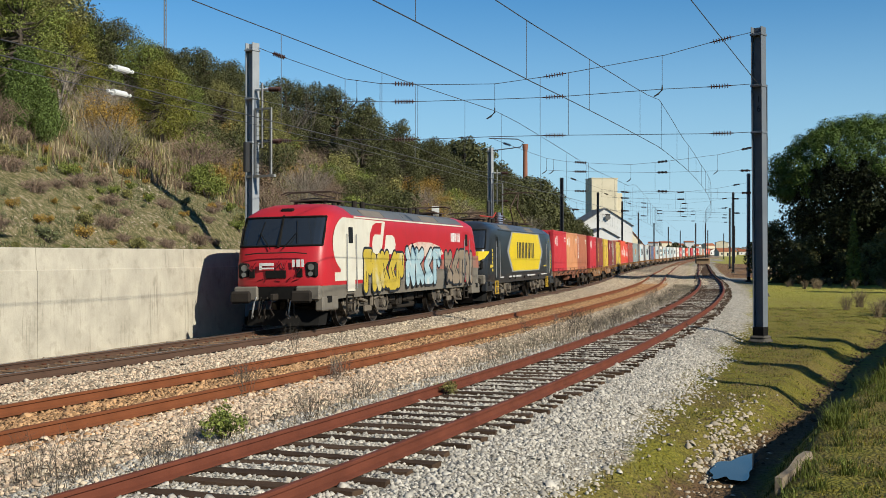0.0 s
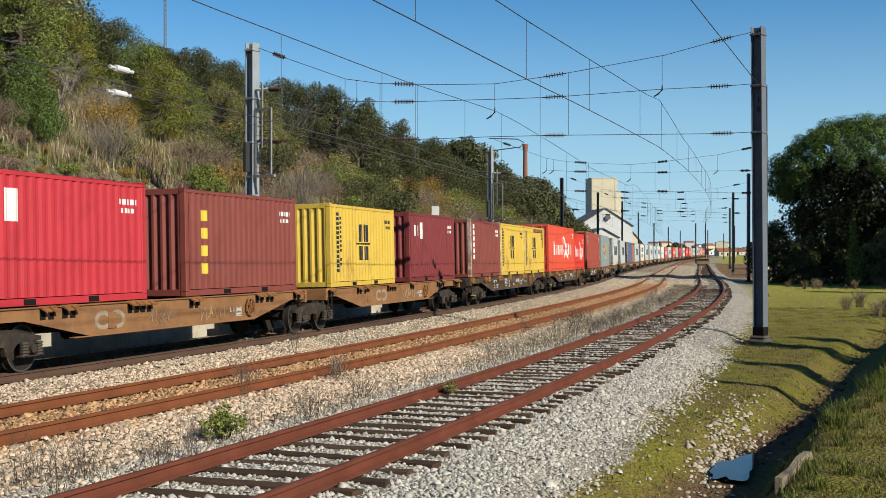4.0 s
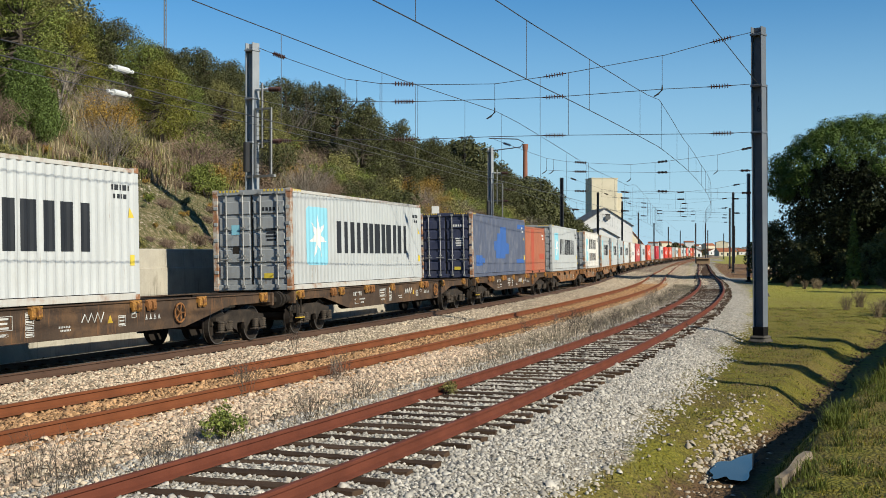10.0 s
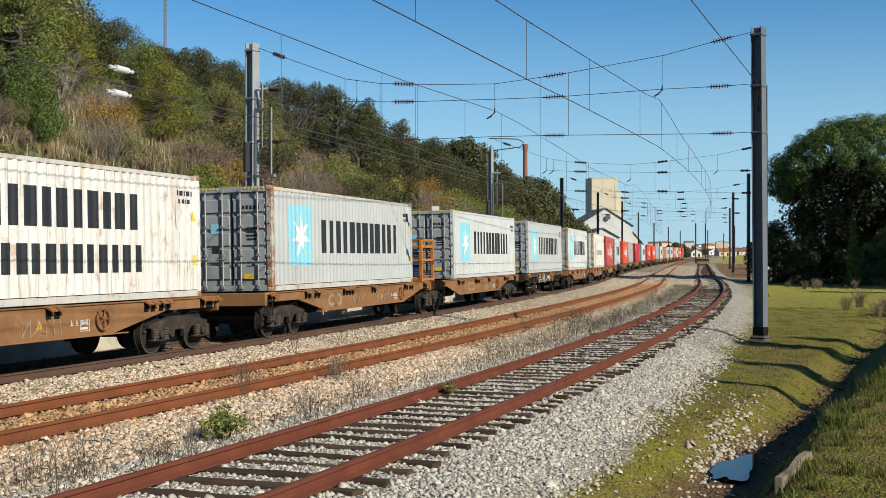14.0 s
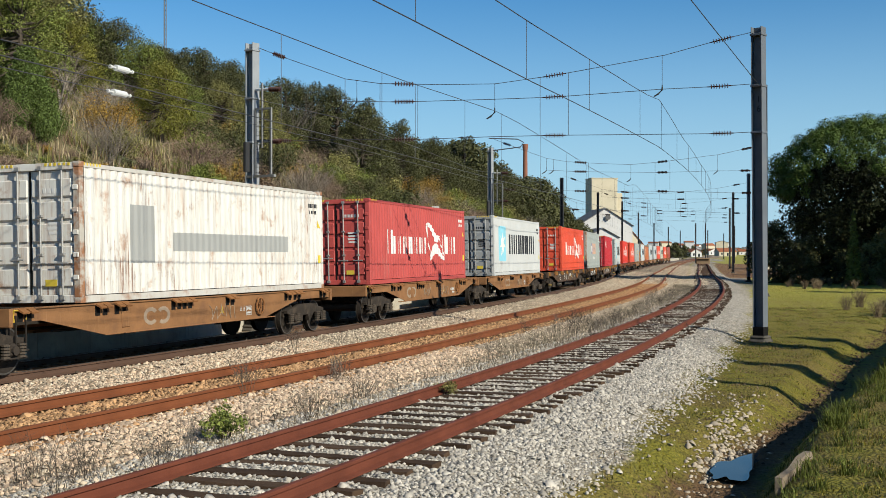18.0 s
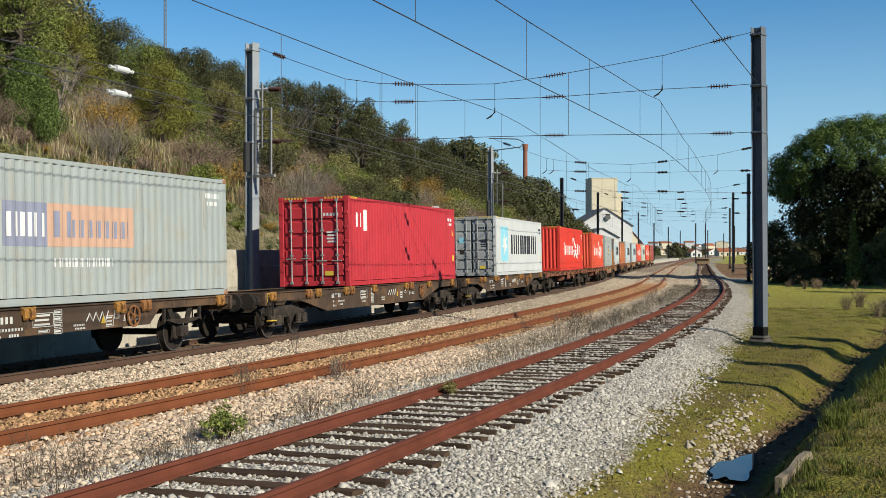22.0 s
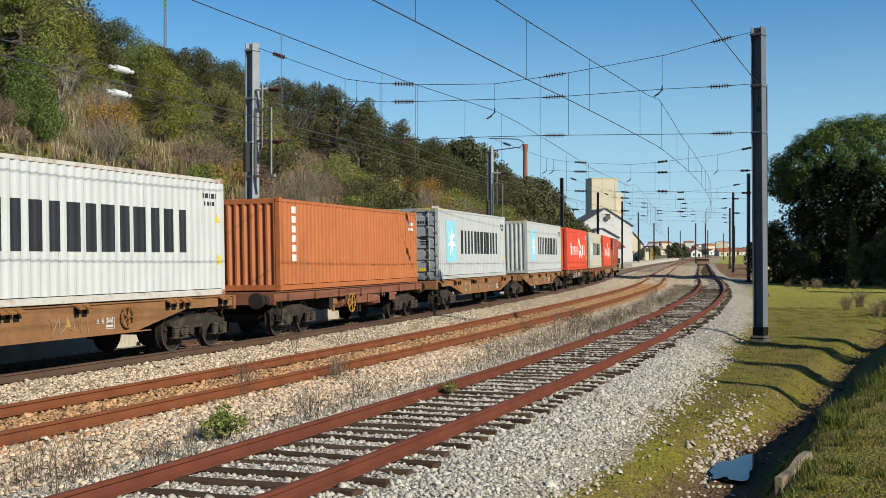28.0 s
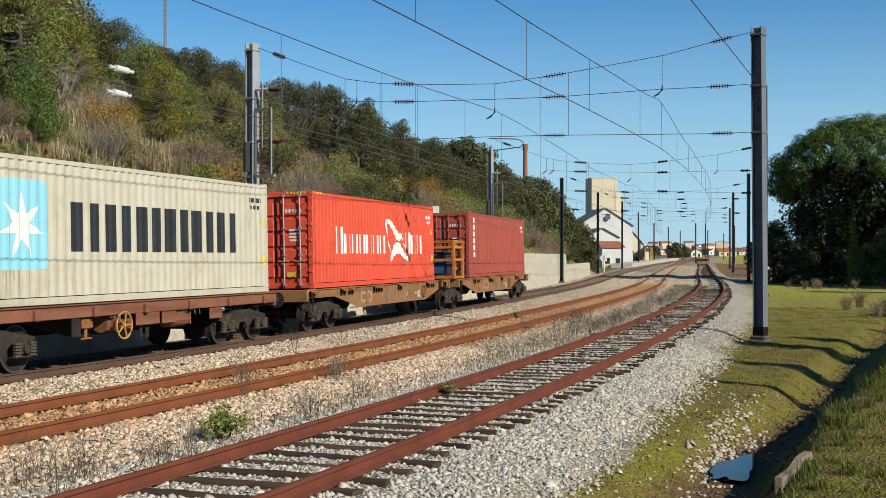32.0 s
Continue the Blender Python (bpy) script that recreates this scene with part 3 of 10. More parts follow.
def scatter_ballast():
    r = np.random.RandomState(21)

    def sow(n, s0, s1, o0, o1, p=1.0):
        u = r.uniform(0, 1, n) ** p
        return s0 + u * (s1 - s0), r.uniform(o0, o1, n)

    # siding: between sleepers and on the shoulder towards the field
    parts_s, parts_o = [], []
    for n, s0, s1, lo, hi in ((46000, -23, 2, -2.2, 3.1), (32000, 2, 45, -2.0, 2.9), (15000, 45, 130, -1.9, 2.8), (15000, -21, 2, 1.2, 3.2)):
        s, e = sow(n, s0, s1, lo, hi)
        keep = (e < 1.9) | (r.uniform(0, 1, n) < np.clip((3.0 - e) / 0.8, 0.012, 1))
        parts_s.append(s[keep])
        parts_o.append((e + np.interp(s, SID_S, SID_O))[keep])
    s, o = np.concatenate(parts_s), np.concatenate(parts_o)
    # sleepers lie clear of the stones
    ties = np.array(SLEEPERS)
    gap = abs(s - ties[np.clip(np.searchsorted((ties[1:] + ties[:-1]) / 2, s), 0, len(ties) - 1)])
    clear = (gap > 0.122) | (abs(o - np.interp(s, SID_S, SID_O)) > 1.36) | (s > 112)
    s, o = s[clear], o[clear]
    stone_field("grey_ballast", "pale grey crushed stone ballast along the siding", M_STONE_GREY, s, o, 0.045, 1, 0.42)
    # main line and the strip before it
    parts_s, parts_o = [], []
    for n, s0, s1, lo, hi in ((17000, -19, 20, 1.0, 3.9), (14000, 20, 95, 1.0, 4.0), (6000, 60, 150, 1.0, 4.2), (3000, 25, 140, -3.1, -1.8)):
        s, o = sow(n, s0, s1, lo, hi)
        parts_s.append(s)
        parts_o.append(o)
    stone_field("tan_ballast", "tan crushed stone ballast beside the running line", M_STONE_TAN, np.concatenate(parts_s), np.concatenate(parts_o), 0.050, 2, 0.3)
    # stones under the train, darkened in colour as its shade
    s, o = sow(9000, -19, 60, -2.2, 0.98)
    stone_field("oil_stained_ballast", "stones under the running line coloured dark as shade", M_STONE_SHADE, s[abs(abs(o) - 0.87) > 0.1], o[abs(abs(o) - 0.87) > 0.1], 0.056, 9)
    s, e = sow(54000, -22, 75, -1.45, 3.1, 1.35)
    o = e + np.interp(s, MID_S, MID_O)
    rusty = abs(e) < 1.4
    s2, o2 = sow(14000, 68, 230, 4.2, 10.5, 1.3)
    stone_field("yard_gravel", "tan gravel of the far yard", M_STONE_TAN, s2, o2 + 0.008 * (s2 - 68), 0.075, 8)
    stone_field("rust_stained_ballast", "rust-stained stones between orange rails", M_STONE_RUST, s[rusty], o[rusty], 0.049, 3, 0.35)
    for n, lo, hi, seed in ((15000, 0.98, 2.5, 31), (5000, -0.75, 0.75, 32)):
        s3, e3 = sow(n, -24, -2, lo, hi)
        k3 = r.uniform(0, 1, n) < np.interp(e3, [0.9, 1.6, 2.5], [1.0, 1.0, 0.35])
        stone_field("peach_gravel", "peach-coloured crushed stones beside the orange rails", M_STONE_PEACH if lo > 0 else M_STONE_RUST, s3[k3], (e3 + np.interp(s3, MID_S, MID_O))[k3], 0.051, seed, 0.35)
    s3, o3 = sow(9000, -22, 0, 1.02, 3.6)
    stone_field("tan_ballast", "tan crushed stone ballast heaped beside the line", M_STONE_PEACH, s3, o3, 0.051, 33, 0.35)
    stone_field("weedy_gravel", "tan stones scattered among dry weeds", M_STONE_TAN, s[~rusty], o[~rusty], 0.042, 4, 0.3)
    # pale stones round the puddle and in the grass
    s, o = sow(150, -20, -6, 2.6, 4.0)
    c = r.normal(0, 1, (520, 2))
    s = np.concatenate([s, -11.6 + c[:330, 0] * 1.25, -9.4 + c[330:, 0] * 1.6])
    o = np.concatenate([o, 3.74 + c[:330, 1] * 0.17, 3.95 + c[330:, 1] * 0.25])
    stone_field("limestone_rubble", "pale limestone rubble at the edge of the puddle", M_STONE_PALE, s, o + np.interp(s, SID_S, SID_O), 0.066, 6)

    s = r.uniform(-13, 24, 900)
    o = np.interp(s, SID_S, SID_O) + np.interp(s, DITCH_S, DITCH_O) - 0.28 + r.normal(0, 0.17, 900)
    stone_field("earth_clods", "brown earth clods and stones along the ditch", M_CLOD, s, o, 0.06, 10, 0.3)
    c = r.normal(0, 1, (1500, 2)) * np.array([1.3, 0.30])
    k = r.randint(0, 24, 1500)
    s, o = r.uniform(-27, 14, 24)[k] + c[:, 0], np.minimum(r.uniform(-9.5, -4.6, 24)[k] + c[:, 1], -4.1)
    stone_field("hillside_rubble", "pale limestone rubble on the grassy slope", M_STONE_PALE, s, o, 0.06, 7, 0.35)


scatter_ballast()

# ---- retaining wall ----
M_CONC = mat("board_marked_concrete", (0.56, 0.50, 0.395), 0.9, 0, 0.68, 1.6, 0.8, 26, 0.3, stain=(0.30, 0.265, 0.20), stain_scale=2.1, stain_amount=0.6, streak=0.25, stain_from=0.54, drip=((0.20, 0.17, 0.125), 0.55, 0.88))


def build_wall():
    w = thing("retaining_wall", "long weathered cream concrete retaining wall beside the line", "wall", kind="structure")

    def run(a, b, top, face=-3.25, thick=0.75):
        prof = [(face, -0.55), (face - thick, -0.55), (face - thick + 0.05, top), (face - 0.10, top), (face - 0.07, top - 0.02), (face - 0.045, top - 0.56), (face - 0.015, top - 0.58)]
        return sweep(prof, a, b, lambda s: 0.0, lambda s: 0.0)

    edges = list(np.arange(-130, 88, 7.3)) + [88.5]
    for a, b in zip(edges, edges[1:]):
        part("wall_panel", run(a, b - 0.02, 2.46), M_CONC, w)
    for a, b in zip(np.arange(88.5, 124, 7.1), np.arange(95.6, 131.2, 7.1)):
        part("wall_panel", run(a, b - 0.02, 1.36), M_CONC, w)


build_wall()

# ---- the train: materials ----
M_WHEEL = mat("wheel_steel", (0.036, 0.028, 0.022), 0.7, 0.2, 0.6, 6, 0.5, 40, 0.1)
M_TREAD = mat("polished_wheel_tread", (0.16, 0.145, 0.13), 0.45, 0.7, 0.7, 6, 0.4, 60, 0.05)
M_BOGIE = mat("grimy_bogie", (0.048, 0.037, 0.028), 0.9, 0.0, 0.4, 5, 0.8, 30, 0.3, stain=(0.12, 0.085, 0.058), stain_scale=3, stain_amount=0.5)
M_SPRING = mat("dusty_spring", (0.10, 0.078, 0.058), 0.8, 0.2, 0.6, 8, 0.5, 40, 0.1)
# black for rubber parts, also for surfaces that stand in for shade
M_BLACK = mat("black_rubber_and_shade", (0.012, 0.011, 0.010), 0.9, 0, 0.7, 8, 0.4, 40, 0.1, spec=0.1)
M_UNDER = mat("dark_underframe", (0.034, 0.027, 0.021), 0.9, 0.1, 0.5, 4, 0.6, 30, 0.3)
M_CLAMP = mat("rusty_orange_clamp", (0.30, 0.13, 0.045), 0.8, 0.05, 0.6, 8, 0.6, 40, 0.2)
M_YELLOW = mat("worn_yellow_paint", (0.62, 0.40, 0.05), 0.6, 0, 0.6, 6, 0.5, 40, 0.1)
M_LETTER = mat("worn_white_lettering", (0.62, 0.60, 0.55), 0.7, 0, 0.7, 9, 0.5, 60, 0.05)
M_WAGON = {
    "dark": mat("dark_brown_wagon_paint", (0.085, 0.056, 0.038), 0.75, 0.05, 0.5, 2.2, 0.7, 25, 0.15, stain=(0.21, 0.115, 0.055), stain_scale=0.8, stain_amount=0.8, stain_from=0.50, drip=((0.22, 0.105, 0.045), 0.75, 0.86)),
    "brown": mat("orange_brown_wagon_paint", (0.30, 0.145, 0.060), 0.75, 0.05, 0.6, 2.0, 0.6, 25, 0.15, stain=(0.17, 0.085, 0.045), stain_scale=1.2, stain_amount=0.6, drip=((0.40, 0.23, 0.12), 0.4, 0.90)),
    "rust": mat("rust_red_wagon_paint", (0.25, 0.098, 0.055), 0.8, 0.05, 0.55, 2.0, 0.6, 25, 0.2, stain=(0.24, 0.12, 0.075), stain_scale=1.6, stain_amount=0.5),
}
M_ROD = mat("galvanised_rod", (0.42, 0.41, 0.39), 0.5, 0.5, 0.6, 8, 0.5, 60, 0.05)
M_LABEL = mat("pale_label", (0.72, 0.70, 0.64), 0.7, 0, 0.8, 20, 0.4, 80, 0.0)
M_HAZARD = mat("hazard_yellow", (0.70, 0.52, 0.06), 0.6, 0, 0.7, 9, 0.4, 60, 0.0)
M_ROOFMETAL = mat("container_floor_edge", (0.16, 0.13, 0.11), 0.8, 0.1, 0.6, 4, 0.5, 40, 0.1)


def paint(name, c, stain=None, amount=0.35, rough=0.55, drip=None):
    return mat(name, c, rough, 0, 0.78, 0.9, 0.55, 18, 0.06, stain=stain or tuple(v * 0.55 for v in c), stain_scale=1.1, stain_amount=amount, streak=min(0.9, amount * 1.2), spec=0.3, drip=drip)


RUSTY = (0.20, 0.085, 0.04)
GRIME = (0.12, 0.10, 0.08)
COLOURS = {
    "scarlet": paint("scarlet_container_paint", (0.68, 0.050, 0.030), drip=(GRIME, 0.35, 0.93)),
    "tomato": paint("tomato_red_container_paint", (0.70, 0.088, 0.042), drip=(GRIME, 0.4, 0.92)),
    "faded": paint("faded_red_container_paint", (0.52, 0.088, 0.076), drip=((0.42, 0.22, 0.18), 0.5, 0.90)),
    "crimson": paint("crimson_container_paint", (0.52, 0.036, 0.046), drip=(GRIME, 0.3, 0.94)),
    "orange": paint("orange_container_paint", (0.49, 0.155, 0.052), drip=(GRIME, 0.5, 0.91)),
    "apricot": paint("apricot_container_paint", (0.62, 0.27, 0.125)),
    "rustorange": paint("rusty_orange_container_paint", (0.42, 0.145, 0.080), drip=(GRIME, 0.5, 0.91)),
    "brown": paint("red_brown_container_paint", (0.24, 0.060, 0.044), drip=(GRIME, 0.4, 0.92)),
    "oxide": paint("oxide_red_container_paint", (0.36, 0.075, 0.050), drip=(GRIME, 0.4, 0.91)),
    "maroon": paint("maroon_container_paint", (0.22, 0.040, 0.038)),
    "yellow": paint("yellow_container_paint", (0.68, 0.45, 0.06), (0.50, 0.34, 0.09), 0.55, drip=(RUSTY, 0.85, 0.89)),
    "grey": paint("blue_grey_container_paint", (0.26, 0.30, 0.29), (0.33, 0.30, 0.22), 0.3, drip=((0.24, 0.17, 0.10), 0.6, 0.92)),
    "palegrey": paint("pale_grey_container_paint", (0.36, 0.39, 0.37), (0.36, 0.31, 0.22), 0.5, drip=((0.26, 0.17, 0.09), 0.7, 0.89)),
    "white": paint("off_white_container_paint", (0.575, 0.58, 0.56), (0.48, 0.465, 0.42), 0.35, drip=((0.25, 0.17, 0.11), 0.7, 0.93)),
    "cool": paint("cool_grey_white_container_paint", (0.49, 0.50, 0.485), (0.42, 0.40, 0.36), 0.35, drip=((0.24, 0.17, 0.11), 0.7, 0.92)),
    "bright": paint("bright_white_container_paint", (0.64, 0.65, 0.625), (0.40, 0.27, 0.17), 0.3, drip=((0.25, 0.15, 0.09), 0.7, 0.93)),
    "cream": paint("cream_container_paint", (0.54, 0.495, 0.385), (0.38, 0.31, 0.20), 0.5, drip=((0.24, 0.14, 0.07), 0.7, 0.90)),
    "rustwhite": mat("rust_streaked_white_container_paint", (0.74, 0.715, 0.65), 0.6, 0, 0.85, 0.9, 0.5, 18, 0.08, stain=(0.34, 0.15, 0.06), stain_scale=2.2, stain_amount=0.85, streak=0.75, spec=0.3, stain_from=0.575, drip=(RUSTY, 0.85, 0.87)),
    "rustrail": mat("rust_edged_white_rail", (0.58, 0.55, 0.49), 0.7, 0, 0.8, 1.5, 0.5, 18, 0.1, stain=(0.30, 0.13, 0.055), stain_scale=1.6, stain_amount=0.85, spec=0.3, streak=0.3, stain_from=0.53),
    "door": paint("grey_door_paint", (0.33, 0.34, 0.34), (0.22, 0.21, 0.20), 0.4, drip=((0.20, 0.12, 0.07), 0.7, 0.91)),
    "navy": paint("navy_door_paint", (0.040, 0.046, 0.085), (0.10, 0.10, 0.12), 0.4),
    "blue": paint("faded_navy_container_paint", (0.10, 0.115, 0.165), (0.23, 0.23, 0.25), 0.5),
    "rustpost": mat("rusty_post_paint", (0.50, 0.455, 0.385), 0.7, 0, 0.8, 1.5, 0.5, 18, 0.1, stain=(0.30, 0.125, 0.05), stain_scale=3.0, stain_amount=0.95, spec=0.3, streak=0.6, stain_from=0.44),
}
INK = {
    "black": mat("black_marking", (0.022, 0.024, 0.028), 0.6, 0, 1.6, 2, 0.6, 30, 0.03),
    "white": mat("white_marking", (0.74, 0.72, 0.68), 0.6, 0, 0.8, 2, 0.4, 30, 0.03),
    "sky": mat("light_blue_marking", (0.27, 0.58, 0.68), 0.6, 0, 0.85, 2, 0.5, 30, 0.03),
    "navy": mat("navy_marking", (0.035, 0.04, 0.12), 0.6, 0, 1.3, 2, 0.5, 30, 0.03),
    "blue": mat("blue_marking", (0.050, 0.12, 0.33), 0.6, 0, 1.2, 2, 0.5, 30, 0.03),
    "amber": mat("amber_marking", (0.62, 0.30, 0.06), 0.6, 0, 0.8, 2, 0.5, 30, 0.03),
    "grey": mat("grey_painted_out_marking", (0.36, 0.36, 0.34), 0.6, 0, 0.85, 2, 0.5, 30, 0.03),
    "yellow": mat("yellow_marking", (0.70, 0.52, 0.06), 0.6, 0, 0.85, 2, 0.5, 30, 0.03),
    "lilac": mat("faded_lilac_marking", (0.27, 0.28, 0.36), 0.7, 0, 0.8, 3, 0.7, 30, 0.03),
    "peach": mat("faded_peach_marking", (0.58, 0.36, 0.25), 0.7, 0, 0.8, 3, 0.7, 30, 0.03),
    "plum": mat("plum_marking", (0.16, 0.05, 0.11), 0.6, 0, 1.2, 2, 0.5, 30, 0.03),
    "ochre": mat("faded_ochre_marking", (0.40, 0.25, 0.06), 0.7, 0, 0.8, 3, 0.6, 30, 0.03),
    "darkred": mat("dark_red_marking", (0.20, 0.03, 0.025), 0.6, 0, 0.85, 2, 0.5, 30, 0.03),
}
CW = 1.219


def corrugation(L):
    """Break points (x, depth) of the pressed side sheet between the corner posts."""
    a, b = 0.17, L - 0.17
    n = round((b - a) / 0.285)
    p = (b - a) / n
    xs, ds = [a], [0.004]
    for i in range(n):
        x = a + i * p
        for t, dd in ((0.14, 0.004), (0.38, 0.034), (0.62, 0.034), (0.86, 0.004)):
            xs.append(x + t * p)
            ds.append(dd)
    xs.append(b)
    ds.append(0.004)
    return np.array(xs), np.array(ds)


def side_sheet(L, z0, z1, side):
    mb = MB()
    xs, ds = corrugation(L)
    for x, dd in zip(xs, ds):
        mb.v += [(x, side * (CW - dd), z0), (x, side * (CW - dd), z1)]
    for i in range(len(xs) - 1):
        mb.f.append((2 * i, 2 * i + 2, 2 * i + 3, 2 * i + 1) if side < 0 else (2 * i, 2 * i + 1, 2 * i + 3, 2 * i + 2))
    return mb


def decal(polys, L, lift=0.004):
    """Flat marks painted on the pressed side towards -y, following its folds."""
    mb = MB()
    xs, ds = corrugation(L)
    for poly in polys:
        seen = {}
        lo, hi = min(p[0] for p in poly), max(p[0] for p in poly)
        brk = sorted({lo, hi, *[x for x in xs if lo < x < hi], *[p[0] for p in poly]})
        fine = []
        for a, b in zip(brk, brk[1:]):
            k = max(1, int((b - a) / 0.12))
            fine += [a + (b - a) * i / k for i in range(k)]
        fine.append(brk[-1])

        def cuts(x):
            out = []
            for (xa, za), (xb, zb) in zip(poly, poly[1:] + poly[:1]):
                if (xa <= x) != (xb <= x):
                    out.append(za + (zb - za) * (x - xa) / (xb - xa))
            return sorted(out)

        for a, b in zip(fine, fine[1:]):
            if b - a < 1e-5:
                continue
            e = (b - a) * 1e-3
            ca, cb = cuts(a + e), cuts(b - e)
            if len(ca) != len(cb):
                continue
            ya, yb = -(CW - np.interp(a, xs, ds) + lift), -(CW - np.interp(b, xs, ds) + lift)
            for k in range(0, len(ca) - 1, 2):
                q = []
                for p in ((a, ya, ca[k]), (b, yb, cb[k]), (b, yb, cb[k + 1]), (a, ya, ca[k + 1])):
                    key = (round(p[0], 4), round(p[2], 2))
                    if key not in seen:
                        seen[key] = len(mb.v)
                        mb.v.append(p)
                    if seen[key] not in q:
                        q.append(seen[key])
                if len(q) > 2:
                    mb.f.append(tuple(q))
    return mb


def rect(x0, x1, z0, z1):
    return [(x0, z0), (x1, z0), (x1, z1), (x0, z1)]


def rounded(x0, x1, z0, z1, k=0.16):
    """Upright panel with rounded corners."""
    out = []
    for cx, cz, a0 in ((x1 - k, z0 + k, -math.pi / 2), (x1 - k, z1 - k, 0.0), (x0 + k, z1 - k, math.pi / 2), (x0 + k, z0 + k, math.pi)):
        out += [(cx + k * math.cos(a0 + i * math.pi / 8), cz + k * math.sin(a0 + i * math.pi / 8)) for i in range(5)]
    return out


def bars(x0, x1, z0, z1, n, fill=0.66, second=True):
    """A word as a row of plain upright bars, a wide and a narrow one to each place."""
    w = (x1 - x0) / n
    if not second:
        return [rect(x0 + i * w + w * (1 - fill) / 2, x0 + i * w + w * (1 + fill) / 2, z0, z1) for i in range(n)]
    out = []
    for i in range(n):
        a = x0 + i * w + w * 0.09
        out += [rect(a, a + w * fill * 0.52, z0, z1), rect(a + w * (0.84 - fill * 0.40), a + w * 0.84, z0, z1)]
    return out


def star(cx, cz, r, n=7, sx=1.0):
    out = []
    for i in range(2 * n):
        t = math.pi / 2 + math.pi * i / n
        q = r if i % 2 == 0 else r * 0.36
        out.append((cx + q * sx * math.cos(t), cz + q * math.sin(t)))
    return out


def pennant(x0, x1, z0, z1):
    """The two-winged white emblem: an upper and a lower wing and two thin leading edges."""
    f = lambda u, v: (x0 + u * (x1 - x0), z0 + v * (z1 - z0))
    return [[f(*p) for p in ((0.0, 0.95), (0.06, 1.0), (0.17, 0.99), (0.30, 0.92), (0.44, 0.78), (0.54, 0.69), (0.72, 0.67), (0.66, 0.55), (0.58, 0.50), (0.46, 0.52), (0.36, 0.66), (0.22, 0.82), (0.10, 0.90))],
            [f(*p) for p in ((0.20, 0.0), (0.21, 0.16), (0.28, 0.34), (0.40, 0.46), (0.56, 0.48), (0.68, 0.36), (0.84, 0.20), (1.0, 0.10), (0.97, 0.03), (0.80, 0.08), (0.60, 0.20), (0.45, 0.21), (0.30, 0.12))],
            [f(*p) for p in ((0.0, 0.92), (0.03, 0.70), (0.10, 0.44), (0.19, 0.20), (0.21, 0.20), (0.13, 0.46), (0.065, 0.70), (0.04, 0.92))],
            [f(*p) for p in ((0.70, 0.62), (0.80, 0.44), (0.92, 0.26), (1.0, 0.12), (0.965, 0.12), (0.88, 0.26), (0.77, 0.44), (0.67, 0.60))]]


def small_codes(L, H):
    """Serial marks at the upper rear corner of the side and small labels."""
    x = L - 1.05
    return bars(x, x + 0.75, H - 0.52, H - 0.40, 5, second=False) + bars(x + 0.1, x + 0.6, H - 0.70, H - 0.60, 4, second=False)


def word(c, rects, L, ink, name="lettering", lift=0.004):
    """Plain bars in place of lettering, one part to a word."""
    part(name, decal(rects, L, lift), INK[ink], c, "row of plain painted bars", fix=False)


